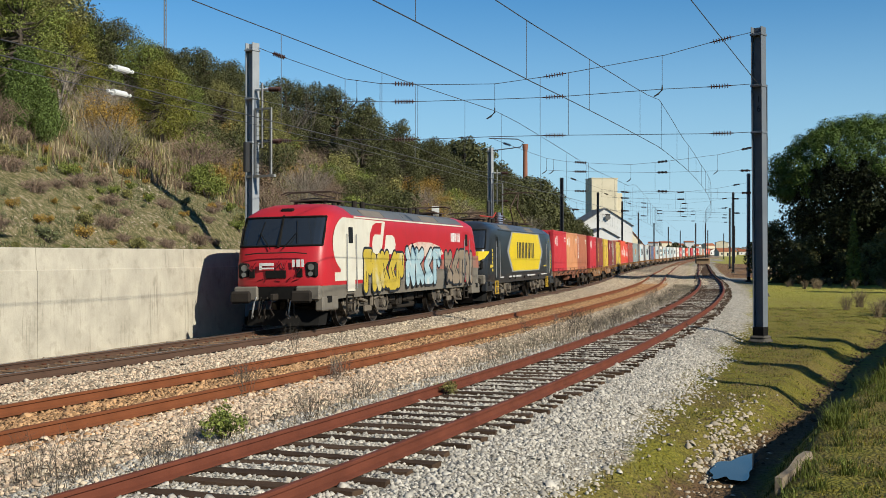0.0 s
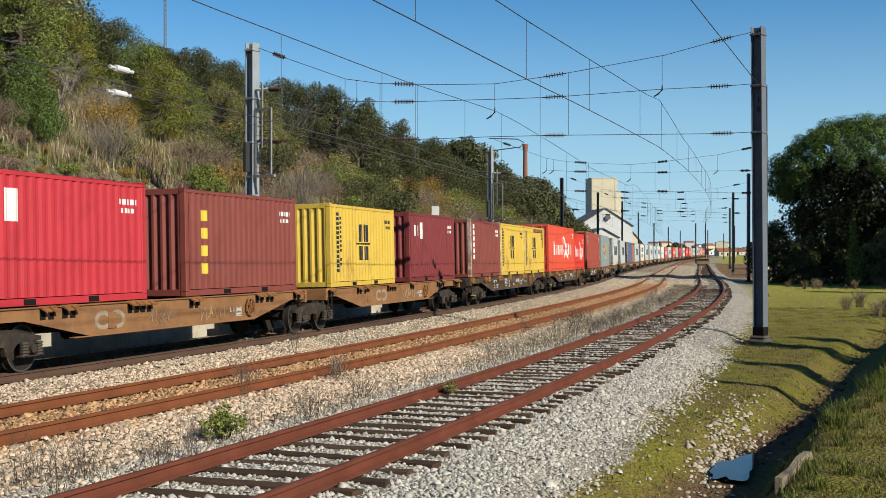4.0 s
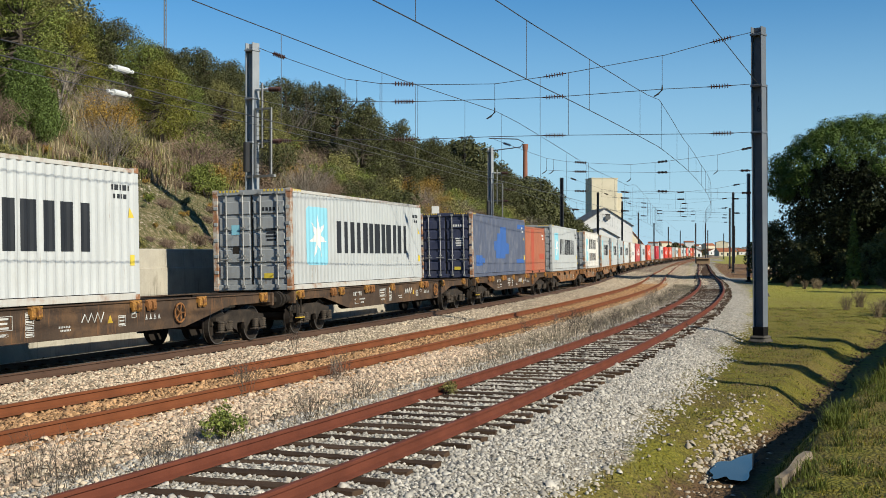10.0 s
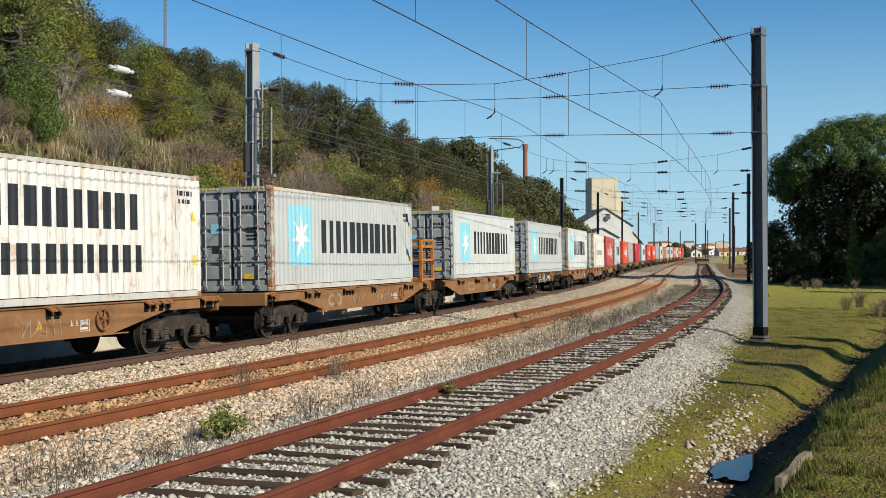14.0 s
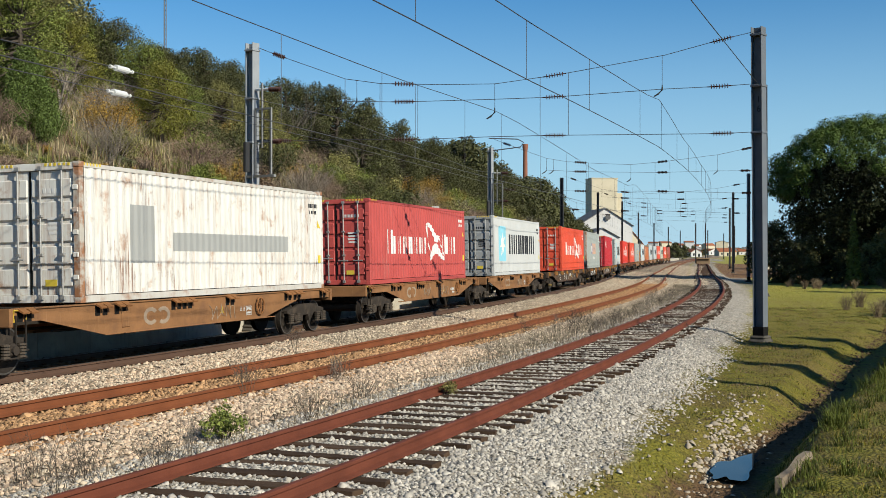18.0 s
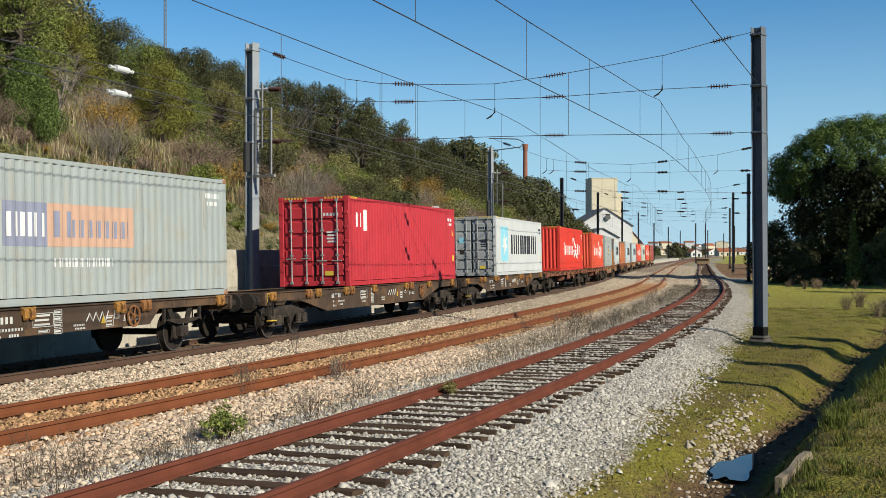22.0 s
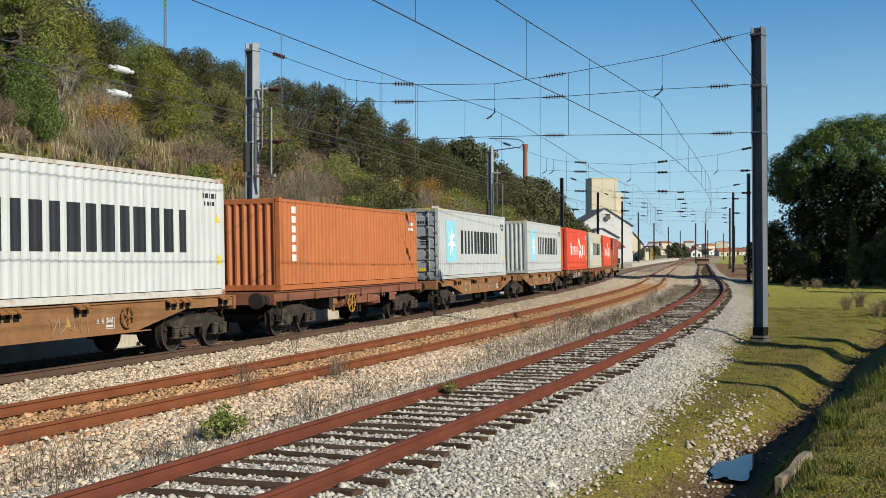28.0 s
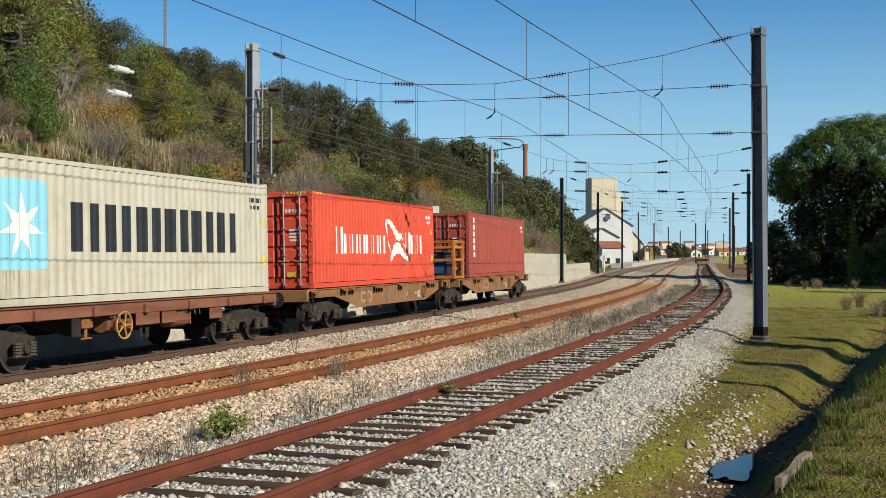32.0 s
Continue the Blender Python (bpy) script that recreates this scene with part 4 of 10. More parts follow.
def livery(c, kind, L, H):
    if kind == "star":
        part("emblem_panel", decal([rounded(0.095 * L, 0.229 * L, 0.24 * H, 0.835 * H)], L), INK["sky"], c, "light blue square")
        part("emblem_star", decal([star(0.165 * L, 0.53 * H, 0.235 * H)], L, 0.008), INK["white"], c, "white star")
        word(c, bars(0.279 * L, 0.862 * L, 0.362 * H, 0.708 * H, 6, 0.72), L, "black")
    elif kind == "star_two":
        part("emblem_panel", decal([rounded(0.085 * L, 0.218 * L, 0.21 * H, 0.80 * H)], L), INK["sky"], c, "faded light blue square")
        part("emblem_star", decal([star(0.152 * L, 0.51 * H, 0.21 * H)], L, 0.008), INK["white"], c, "white star")
        word(c, bars(0.302 * L, 0.79 * L, 0.53 * H, 0.80 * H, 6, 0.72) + bars(0.304 * L, 0.80 * L, 0.21 * H, 0.415 * H, 7, 0.72), L, "black")
    elif kind == "wings":
        w = bars(0.145 * L, 0.203 * L, 0.357 * H, 0.65 * H, 1, 0.46) + bars(0.205 * L, 0.53 * L, 0.36 * H, 0.575 * H, 6, 0.46) + bars(0.705 * L, 0.76 * L, 0.36 * H, 0.63 * H, 1, 0.46) + bars(0.76 * L, 0.872 * L, 0.36 * H, 0.60 * H, 2, 0.46)
        word(c, w, L, "white")
        for wing in pennant(0.535 * L, 0.742 * L, 0.25 * H, 0.78 * H):
            part("emblem_wing", decal([wing], L, 0.006), INK["white"], c, "white wing-shaped emblem")
    elif kind in ("msc", "msc_rusty"):
        word(c, bars(0.405 * L, 0.56 * L, 0.55 * H, 0.77 * H, 2, 0.84) + bars(0.413 * L, 0.56 * L, 0.32 * H, 0.495 * H, 2, 0.84) + [rect(0.383 * L, 0.587 * L, 0.515 * H, 0.535 * H)], L, "black", "emblem_bars")
        v = []
        for i in range(13):
            v.append(rect(0.092 * L, 0.118 * L, (0.855 - 0.0565 * i) * H, (0.895 - 0.0565 * i) * H))
            if i != 8 and i < 11:
                v.append(rect(0.138 * L, 0.158 * L, (0.812 - 0.0555 * i) * H, (0.845 - 0.0555 * i) * H))
        word(c, v, L, "black")
        word(c, [rect(0.80 * L, 0.808 * L, (0.80 - 0.05 * i) * H, (0.835 - 0.05 * i) * H) for i in range(11)] + [rect(0.845 * L, 0.853 * L, (0.88 - 0.05 * i) * H, (0.91 - 0.05 * i) * H) for i in range(6)], L, "ochre")
        if kind == "msc_rusty":
            part("rust_patch", decal([[(0.45 * L, 0.88 * H), (0.89 * L, 0.872 * H), (0.885 * L, 0.955 * H), (0.455 * L, 0.955 * H)], rect(0.89 * L, 0.93 * L, 0.55 * H, 0.95 * H)], L, 0.003), mat("bare_rust_patch", (0.23, 0.10, 0.05), 0.9, 0, 0.6, 3, 0.7, 25, 0.2, stain=(0.50, 0.32, 0.08), stain_scale=3, stain_amount=0.8), c, "brown rusted patch under the roof edge")
            part("grey_patch", decal([rect(0.405 * L, 0.44 * L, 0.14 * H, 0.62 * H)], L, 0.0025), mat("primer_patch", (0.44, 0.36, 0.20), 0.8, 0, 0.7, 4, 0.6, 30, 0.1), c, "dull primer stripe")
            part("scratched_arrow", decal([[(0.25 * L, 0.285 * H), (0.29 * L, 0.33 * H), (0.29 * L, 0.30 * H), (0.35 * L, 0.30 * H), (0.35 * L, 0.27 * H), (0.29 * L, 0.27 * H), (0.29 * L, 0.24 * H)]], L, 0.003), INK["ochre"], c, "faded arrow")
    elif kind == "corner":
        k = 2.0 if L > 8 else 1.0
        word(c, bars(0.10 * L / k, 0.20 * L / k, 0.66 * H, 0.82 * H, 1) + [rect(0.215 * L / k, 0.285 * L / k, 0.62 * H, 0.86 * H)], L, "white", "emblem_bar")
    elif kind == "column":
        v = [rect(0.07 * L, 0.07 * L + 0.30, (0.84 - 0.105 * i) * H, (0.915 - 0.105 * i) * H) for i in range(6)]
        word(c, v, L, "white")
    elif kind == "gold":
        v = [rect(0.12 * L, 0.12 * L + 0.32, (0.70 - 0.165 * i) * H, (0.80 - 0.165 * i) * H) for i in range(4)]
        word(c, v, L, "yellow")
    elif kind in ("duo", "duo_faded"):
        old = kind == "duo_faded"
        part("emblem_panel", decal([rect(0.312 * L, 0.422 * L, 0.395 * H, 0.69 * H)], L), INK["lilac" if old else "navy"], c, "faded lilac panel" if old else "navy panel")
        part("emblem_panel", decal([rect(0.422 * L, 0.662 * L, 0.395 * H, 0.69 * H)], L), INK["peach" if old else "amber"], c, "faded peach panel" if old else "amber panel")
        word(c, bars(0.32 * L, 0.415 * L, 0.46 * H, 0.62 * H, 3, 0.6), L, "white", lift=0.008)
        word(c, bars(0.432 * L, 0.485 * L, 0.46 * H, 0.64 * H, 1, 0.5) + bars(0.485 * L, 0.65 * L, 0.46 * H, 0.585 * H, 7, 0.5), L, "lilac" if old else "plum", lift=0.008)
        word(c, bars(0.436 * L, 0.60 * L, 0.255 * H, 0.315 * H, 9, 0.5), L, "white")
    elif kind == "square":
        part("emblem_panel", decal([rect(0.42 * L, 0.58 * L, 0.37 * H, 0.68 * H)], L), INK["blue"], c, "blue square")
        part("emblem", decal([rect(0.445 * L, 0.565 * L, 0.41 * H, 0.50 * H), rect(0.50 * L, 0.575 * L, 0.52 * H, 0.63 * H)], L, 0.008), INK["yellow"], c)
        word(c, bars(0.34 * L, 0.74 * L, 0.17 * H, 0.24 * H, 9), L, "grey")
    elif kind == "painted_out":
        part("emblem", decal([rect(0.15 * L, 0.235 * L, 0.28 * H, 0.72 * H)], L), INK["grey"], c, "grey overpainted patch")
        part("emblem", decal([rect(0.30 * L, 0.80 * L, 0.37 * H, 0.52 * H)], L), INK["grey"], c, "grey overpainted patch")
    elif kind == "patches":
        part("emblem", decal([[(0.056 * L, 0.17 * H), (0.16 * L, 0.18 * H), (0.16 * L, 0.22 * H), (0.20 * L, 0.22 * H), (0.20 * L, 0.29 * H), (0.165 * L, 0.30 * H), (0.165 * L, 0.335 * H), (0.056 * L, 0.34 * H)], [(0.40 * L, 0.29 * H), (0.575 * L, 0.285 * H), (0.575 * L, 0.36 * H), (0.655 * L, 0.37 * H), (0.655 * L, 0.535 * H), (0.60 * L, 0.56 * H), (0.59 * L, 0.82 * H), (0.49 * L, 0.82 * H), (0.49 * L, 0.71 * H), (0.425 * L, 0.705 * H), (0.425 * L, 0.59 * H), (0.365 * L, 0.565 * H), (0.365 * L, 0.42 * H), (0.40 * L, 0.42 * H)], rect(0.805 * L, 0.965 * L, 0.20 * H, 0.275 * H), rect(0.84 * L, 0.985 * L, 0.82 * H, 0.90 * H)], L), INK["blue"], c, "bright blue touched-up patches")
    elif kind == "tone":
        part("emblem", decal([rect(0.30 * L, 0.44 * L, 0.05 * H, 0.95 * H), rect(0.70 * L, 0.95 * L, 0.30 * H, 0.42 * H)], L), mat("touched_up_red", (0.44, 0.095, 0.055), 0.6, 0, 0.8, 2, 0.5, 30, 0.03), c, "brighter touched-up patches")
    elif kind == "small":
        part("emblem", decal([rect(0.065 * L, 0.105 * L, 0.70 * H, 0.88 * H)], L), INK["white"], c, "white emblem square")
        part("emblem", decal([rect(0.07 * L, 0.10 * L, 0.73 * H, 0.84 * H)], L, 0.008), INK["navy"], c)


BLOCKY = {}


def shared(key, build, material=None, smooth=False):
    """One mesh for alike pieces."""
    k = (key, material.name if material else "")
    if k not in BLOCKY:
        me = build().mesh(key, smooth, True)
        if material:
            me.materials.append(material)
        BLOCKY[k] = me
    return BLOCKY[k]


def container(L, H, colour, kind="", ends="door", end_colour=None, post=None, label="", codes="white", hazard=True):
    """Origin at the front lower edge; x to the rear, near side at -y."""
    col = COLOURS[colour]
    ecol = COLOURS[end_colour or colour]
    pcol = COLOURS[post or colour]
    c = thing("shipping_container", label, "container", "containers on the train")
    rcol = COLOURS["rustrail"] if post == "rustpost" and colour in ("white", "cool", "bright", "rustwhite", "cream") else col
    part("side_wall", side_sheet(L, 0.166, H - 0.11, -1), col, c)
    part("side_wall", side_sheet(L, 0.166, H - 0.11, 1), col, c)
    for side in (-1, 1):
        part("bottom_rail", MB().box(L / 2, side * (CW - 0.035), 0.078, L - 0.3, 0.07, 0.142, 0.008), rcol, c, fix=False)
        part("top_rail", MB().box(L / 2, side * (CW - 0.03), H - 0.075, L - 0.3, 0.06, 0.09, 0.008), rcol, c, fix=False)
        for x in (0.08, L - 0.08):
            part("corner_post", MB().box(x, side * (CW - 0.08), H / 2, 0.16, 0.16, H - 0.24, 0.012), pcol if x < 1 else col, c, fix=False)
            for z in (0.06, H - 0.06):
                part("corner_casting", shared("corner_casting", lambda: MB().box(0, 0, 0, 0.178, 0.162, 0.118, 0.01), pcol), None, c, at=(x + (0.006 if x < 1 else -0.006), side * (CW - 0.078), z))
    if L < 7:
        for x in (L / 2 - 1.03, L / 2 + 1.03):
            # black plate on the rail instead of a hollow and its shade
            part("fork_pocket", shared("fork_pocket", lambda: MB().box(0, 0, 0, 0.36, 0.02, 0.115), M_BLACK), None, c, "dark forklift pocket", at=(x, -CW + 0.007, 0.08))
    roof = MB()
    n = int(L / 0.21)
    for i in range(n + 1):
        x = 0.1 + (L - 0.2) * i / n
        z = H - (0.012 if i % 2 else 0.03)
        roof.v += [(x, -CW + 0.05, z), (x, CW - 0.05, z)]
    roof.f = [(2 * i, 2 * i + 2, 2 * i + 3, 2 * i + 1) for i in range(n)]
    part("roof_sheet", roof, col, c, fix=False)
    part("floor", MB().box(L / 2, 0, 0.12, L - 0.2, 2 * CW - 0.1, 0.05), M_ROOFMETAL, c, fix=False)
    for xe, out in ((0.0, -1), (L, 1)):
        doors = (ends == "door") == (out < 0)
        part("end_header", MB().box(xe - out * 0.06, 0, H - 0.09, 0.10, 2 * CW - 0.3, 0.15, 0.01), ecol, c, fix=False)
        part("end_sill", MB().box(xe - out * 0.06, 0, 0.09, 0.10, 2 * CW - 0.3, 0.16, 0.01), ecol, c, fix=False)
        if not doors:
            mb = MB()
            xs = np.linspace(-CW + 0.15, CW - 0.15, 37)
            for i, y in enumerate(xs):
                dd = 0.01 if i % 4 in (0, 1) else 0.055
                mb.v += [(xe - out * dd, y, 0.16), (xe - out * dd, y, H - 0.15)]
            mb.f = [(2 * i, 2 * i + 2, 2 * i + 3, 2 * i + 1) for i in range(36)]
            part("end_wall", mb, ecol, c, fix=False)
            continue
        for side in (-1, 1):
            yc = side * (CW - 0.15) / 2
            wd = CW - 0.16
            mb = MB().box(xe - out * 0.075, yc, H / 2, 0.04, wd, H - 0.34, 0.01)
            for k in range(5):
                z = 0.30 + (H - 0.6) * (k + 0.5) / 5
                mb.box(xe - out * 0.040, yc, z, 0.05, wd - 0.10, (H - 0.6) / 5 - 0.09, 0.018)
                mb.box(xe - out * 0.004, side * (CW - 0.10), z, 0.05, 0.13, 0.10, 0.01)
            d = part("door", mb, ecol, c, fix=False)
            for q in (-0.28, 0.24):
                rod = part("locking_rod", shared("locking_rod%.2f" % H, lambda: MB().cyl((0, 0, 0.08), (0, 0, H - 0.08), 0.022, n=7).box(0, 0, 0.12, 0.06, 0.09, 0.08).box(0, 0, H - 0.12, 0.06, 0.09, 0.08).box(0, 0, 1.0, 0.07, 0.10, 0.05).box(0, 0, H * 0.62, 0.07, 0.10, 0.05), M_ROD if end_colour or colour in ("tomato", "scarlet", "faded", "crimson", "maroon", "brown", "blue") else ecol), None, d, at=(xe + out * 0.030, yc + q, 0))
                part("door_handle", shared("door_handle", lambda: MB().box(0, 0.13, 0, 0.03, 0.34, 0.035, 0.006), M_ROD), None, d, at=(xe + out * 0.065, yc + q - 0.12, 0.86 + 0.04 * side))
        part("door_gasket", shared("door_gasket%.2f" % H, lambda: MB().box(0, 0, H / 2, 0.012, 0.05, H - 0.36), M_BLACK), None, c, "black rubber door gasket", at=(xe - out * 0.05, 0, 0))
        lab = MB()
        y0 = -CW / 2 if out < 0 else CW / 2
        for i in range(5):
            lab.box(xe - out * 0.010, y0 - 0.02 * out, H * 0.80 - i * 0.002, 0.004, 0.07, 0.10, m=Matrix.Translation((0, out * (0.11 * i - 0.22), 0)))
        for i in range(4):
            lab.box(xe - out * 0.010, y0, H * 0.60 - i * 0.10, 0.004, 0.34 - 0.05 * (i % 2), 0.055)
        part("door_markings", lab, INK["black"] if ecol in (COLOURS["door"], COLOURS["cool"], COLOURS["palegrey"]) else INK["white"], c, "small bars of door markings", fix=False)
        if kind in ("star", "star_two"):
            part("door_emblem", MB().box(xe - out * 0.010, -out * 0.50, H * 0.60, 0.004, 0.26, 0.28), INK["sky" if L > 7 else "white"], c, "small light blue door emblem", fix=False)
            part("door_plate", MB().box(xe - out * 0.010, -out * 0.50, H * 0.40, 0.004, 0.20, 0.19), M_UNDER, c, "dark door plate", fix=False)
        part("notice_plate", MB().box(xe - out * 0.010, y0 - 0.1 * out, 0.42, 0.004, 0.28, 0.14), M_HAZARD, c, "yellow notice plate", fix=False)
    if hazard:
        hz = MB()
        for i in range(6):
            hz.box(0.18 + i * 0.11, -CW + 0.004, H - 0.05, 0.055, 0.012, 0.06)
            hz.box(0.004, -CW + 0.25 + i * 0.11, H - 0.05, 0.012, 0.055, 0.06)
            hz.box(0.004, CW - 0.25 - i * 0.11, H - 0.05, 0.012, 0.055, 0.06)
        part("hazard_stripes", hz, M_HAZARD, c, "yellow and black high-cube stripes", fix=False)
    ink = INK[codes]
    part("serial_mark", decal(small_codes(L, H), L), ink, c, "small bars of serial marks")
    if hazard:
        part("warning_label", decal([rect(L - 0.32, L - 0.2, 0.26 * H, 0.34 * H)], L, 0.006), INK["yellow"], c, "yellow warning label")
        part("warning_label", decal([[(L - 0.42, 0.62 * H), (L - 0.2, 0.62 * H), (L - 0.31, 0.70 * H)]], L, 0.006), INK["yellow"], c, "yellow warning triangle")
    livery(c, kind, L, H)
    return c


# ---- bogies and wagons ----
def wheelset_mesh(r):
    def build():
        mb = MB()
        mb.cyl((0, -1.08, 0), (0, 1.08, 0), 0.075, n=10)
        for side in (-1, 1):
            y = side * 0.87
            mb.cyl((0, y - 0.065, 0), (0, y + 0.065, 0), r, n=28)
            mb.cyl((0, y - side * 0.095, 0), (0, y - side * 0.065, 0), r + 0.028, n=28)
            mb.cyl((0, y + side * 0.064, 0), (0, y + side * 0.085, 0), r * 0.42, r * 0.30, n=16)
            for k in range(6):
                t = math.pi * k / 3
                mb.box(r * 0.62 * math.cos(t), y + side * 0.066, r * 0.62 * math.sin(t), 0.07, 0.012, 0.07, 0.01)
        return mb
    return shared("wheelset%.2f" % r, build, M_WHEEL)


def tread_mesh(r, sd):
    def build():
        mb = MB()
        for side in (sd,):
            y = side * 0.936
            n = 28
            vs = []
            for q in (r * 0.92, r * 0.995):
                vs += [(q * math.cos(2 * math.pi * i / n), y + side * 0.002, q * math.sin(2 * math.pi * i / n)) for i in range(n)]
            mb.add(vs, [(i, (i + 1) % n, n + (i + 1) % n, n + i) for i in range(n)])
        return mb
    return shared("wheel_rim%.2f%d" % (r, sd), build, M_TREAD)


WHEELS = []


def wheelset(parent, x, r, owner):
    w = part("wheelset", wheelset_mesh(r), None, parent, at=(x, 0, r))
    for sd in (-1, 1):
        part("wheel_rim", tread_mesh(r, sd), None, w)
    WHEELS.append((w, owner, x, r))
    return w


def frame_mesh():
    mb = MB()
    for side in (-1, 1):
        y = side * 1.06
        prof = [(-1.27, 0.68), (-1.27, 0.60), (-0.56, 0.56), (-0.34, 0.36), (-0.22, 0.34), (-0.18, 0.52), (0.18, 0.52), (0.22, 0.34), (0.34, 0.36), (0.56, 0.56), (1.27, 0.60), (1.27, 0.68),
                (0.75, 0.76), (0.40, 0.84), (-0.40, 0.84), (-0.75, 0.76)]
        mb.ext(prof, y - 0.05, y + 0.05, "xz")
        for x in (-0.9, 0.9):
            mb.box(x, y + side * 0.04, 0.47, 0.22, 0.18, 0.25, 0.04)
            mb.cyl((x, y, 0.46), (x, y + side * 0.17, 0.46), 0.09, n=10)
            mb.box(x, y + side * 0.08, 0.315, 0.66, 0.16, 0.03, 0.01)
        mb.box(0, y - side * 0.1, 0.60, 0.46, 0.16, 0.22, 0.03)
    mb.box(0, 0, 0.72, 0.50, 2.0, 0.20, 0.03)
    mb.box(-1.24, 0, 0.56, 0.08, 2.0, 0.12)
    mb.box(1.24, 0, 0.56, 0.08, 2.0, 0.12)
    return mb


def spring_mesh():
    mb = MB().cyl((0, 0, 0), (0, 0, 0.26), 0.062, n=8)
    for k in range(5):
        mb.cyl((0, 0, k * 0.055), (0, 0, 0.03 + k * 0.055), 0.09, n=9)
    return mb


def bogie(parent, x, owner):
    b = part("bogie", shared("bogie", frame_mesh, M_BOGIE), None, parent, at=(x, 0, 0))
    for q in (-1.12, -0.68, 0.68, 1.12):
        for y in (-1.16, 1.16):
            part("spring", shared("spring", spring_mesh, M_SPRING), None, b, at=(q, y, 0.33))
    for q in (-0.9, 0.9):
        w = wheelset(b, q, 0.46, owner)
    return b


def buffer_mesh():
    return MB().cyl((0.0, 0, 0), (0.10, 0, 0), 0.22, 0.23, n=14).cyl((0.10, 0, 0), (0.42, 0, 0), 0.10, n=10).cyl((0.42, 0, 0), (0.62, 0, 0), 0.14, n=10)


def hand_wheel_mesh(rad=0.22):
    mb = MB()
    n = 16
    mb.tube([(rad * math.cos(2 * math.pi * i / n), 0, rad * math.sin(2 * math.pi * i / n)) for i in range(n + 1)], 0.024, 6)
    for k in range(5):
        t = 2 * math.pi * k / 5
        mb.cyl((0, 0, 0), (rad * 0.97 * math.cos(t), 0, rad * 0.97 * math.sin(t)), 0.018, n=5)
    mb.cyl((0, -0.03, 0), (0, 0.06, 0), 0.05, n=8)
    return mb


def clamp_mesh():
    """Two hinged flaps standing out over the slots of the sill."""
    mb = MB()
    for x in (-0.13, 0.13):
        mb.ext([(0.0, 0.10), (-0.03, 0.11), (-0.17, 0.03), (-0.16, 0.0), (-0.02, 0.07), (0.0, 0.07)], x - 0.10, x + 0.10, "yz")
    return mb.box(0, -0.01, 0.105, 0.52, 0.05, 0.03, 0.005)


def sill_paint(w, L, seed):
    """Faded emblem on the deep sill."""
    M = mat("faded_sill_spray", (0.36, 0.27, 0.19), 0.85, 0, 0.7, 6, 0.7, 30, 0.0)
    y, x, z = -1.186, L * 0.34, 0.88
    e = MB()
    for cx, a0, a1 in ((x, 0.6, 5.6), (x + 0.52, -2.2, 2.4)):
        pts = [(cx + 0.30 * math.cos(a0 + (a1 - a0) * i / 12), z + 0.20 * math.sin(a0 + (a1 - a0) * i / 12)) for i in range(13)]
        ins = [(cx + (a - cx) * 0.6, z + (b - z) * 0.55) for a, b in pts]
        o = len(e.v)
        e.v += [(a, y, b) for a, b in pts] + [(a, y, b) for a, b in ins]
        e.f += [(o + i, o + i + 1, o + 13 + i + 1, o + 13 + i) for i in range(12)]
    part("faded_emblem", e, M, w, "faded pale emblem")


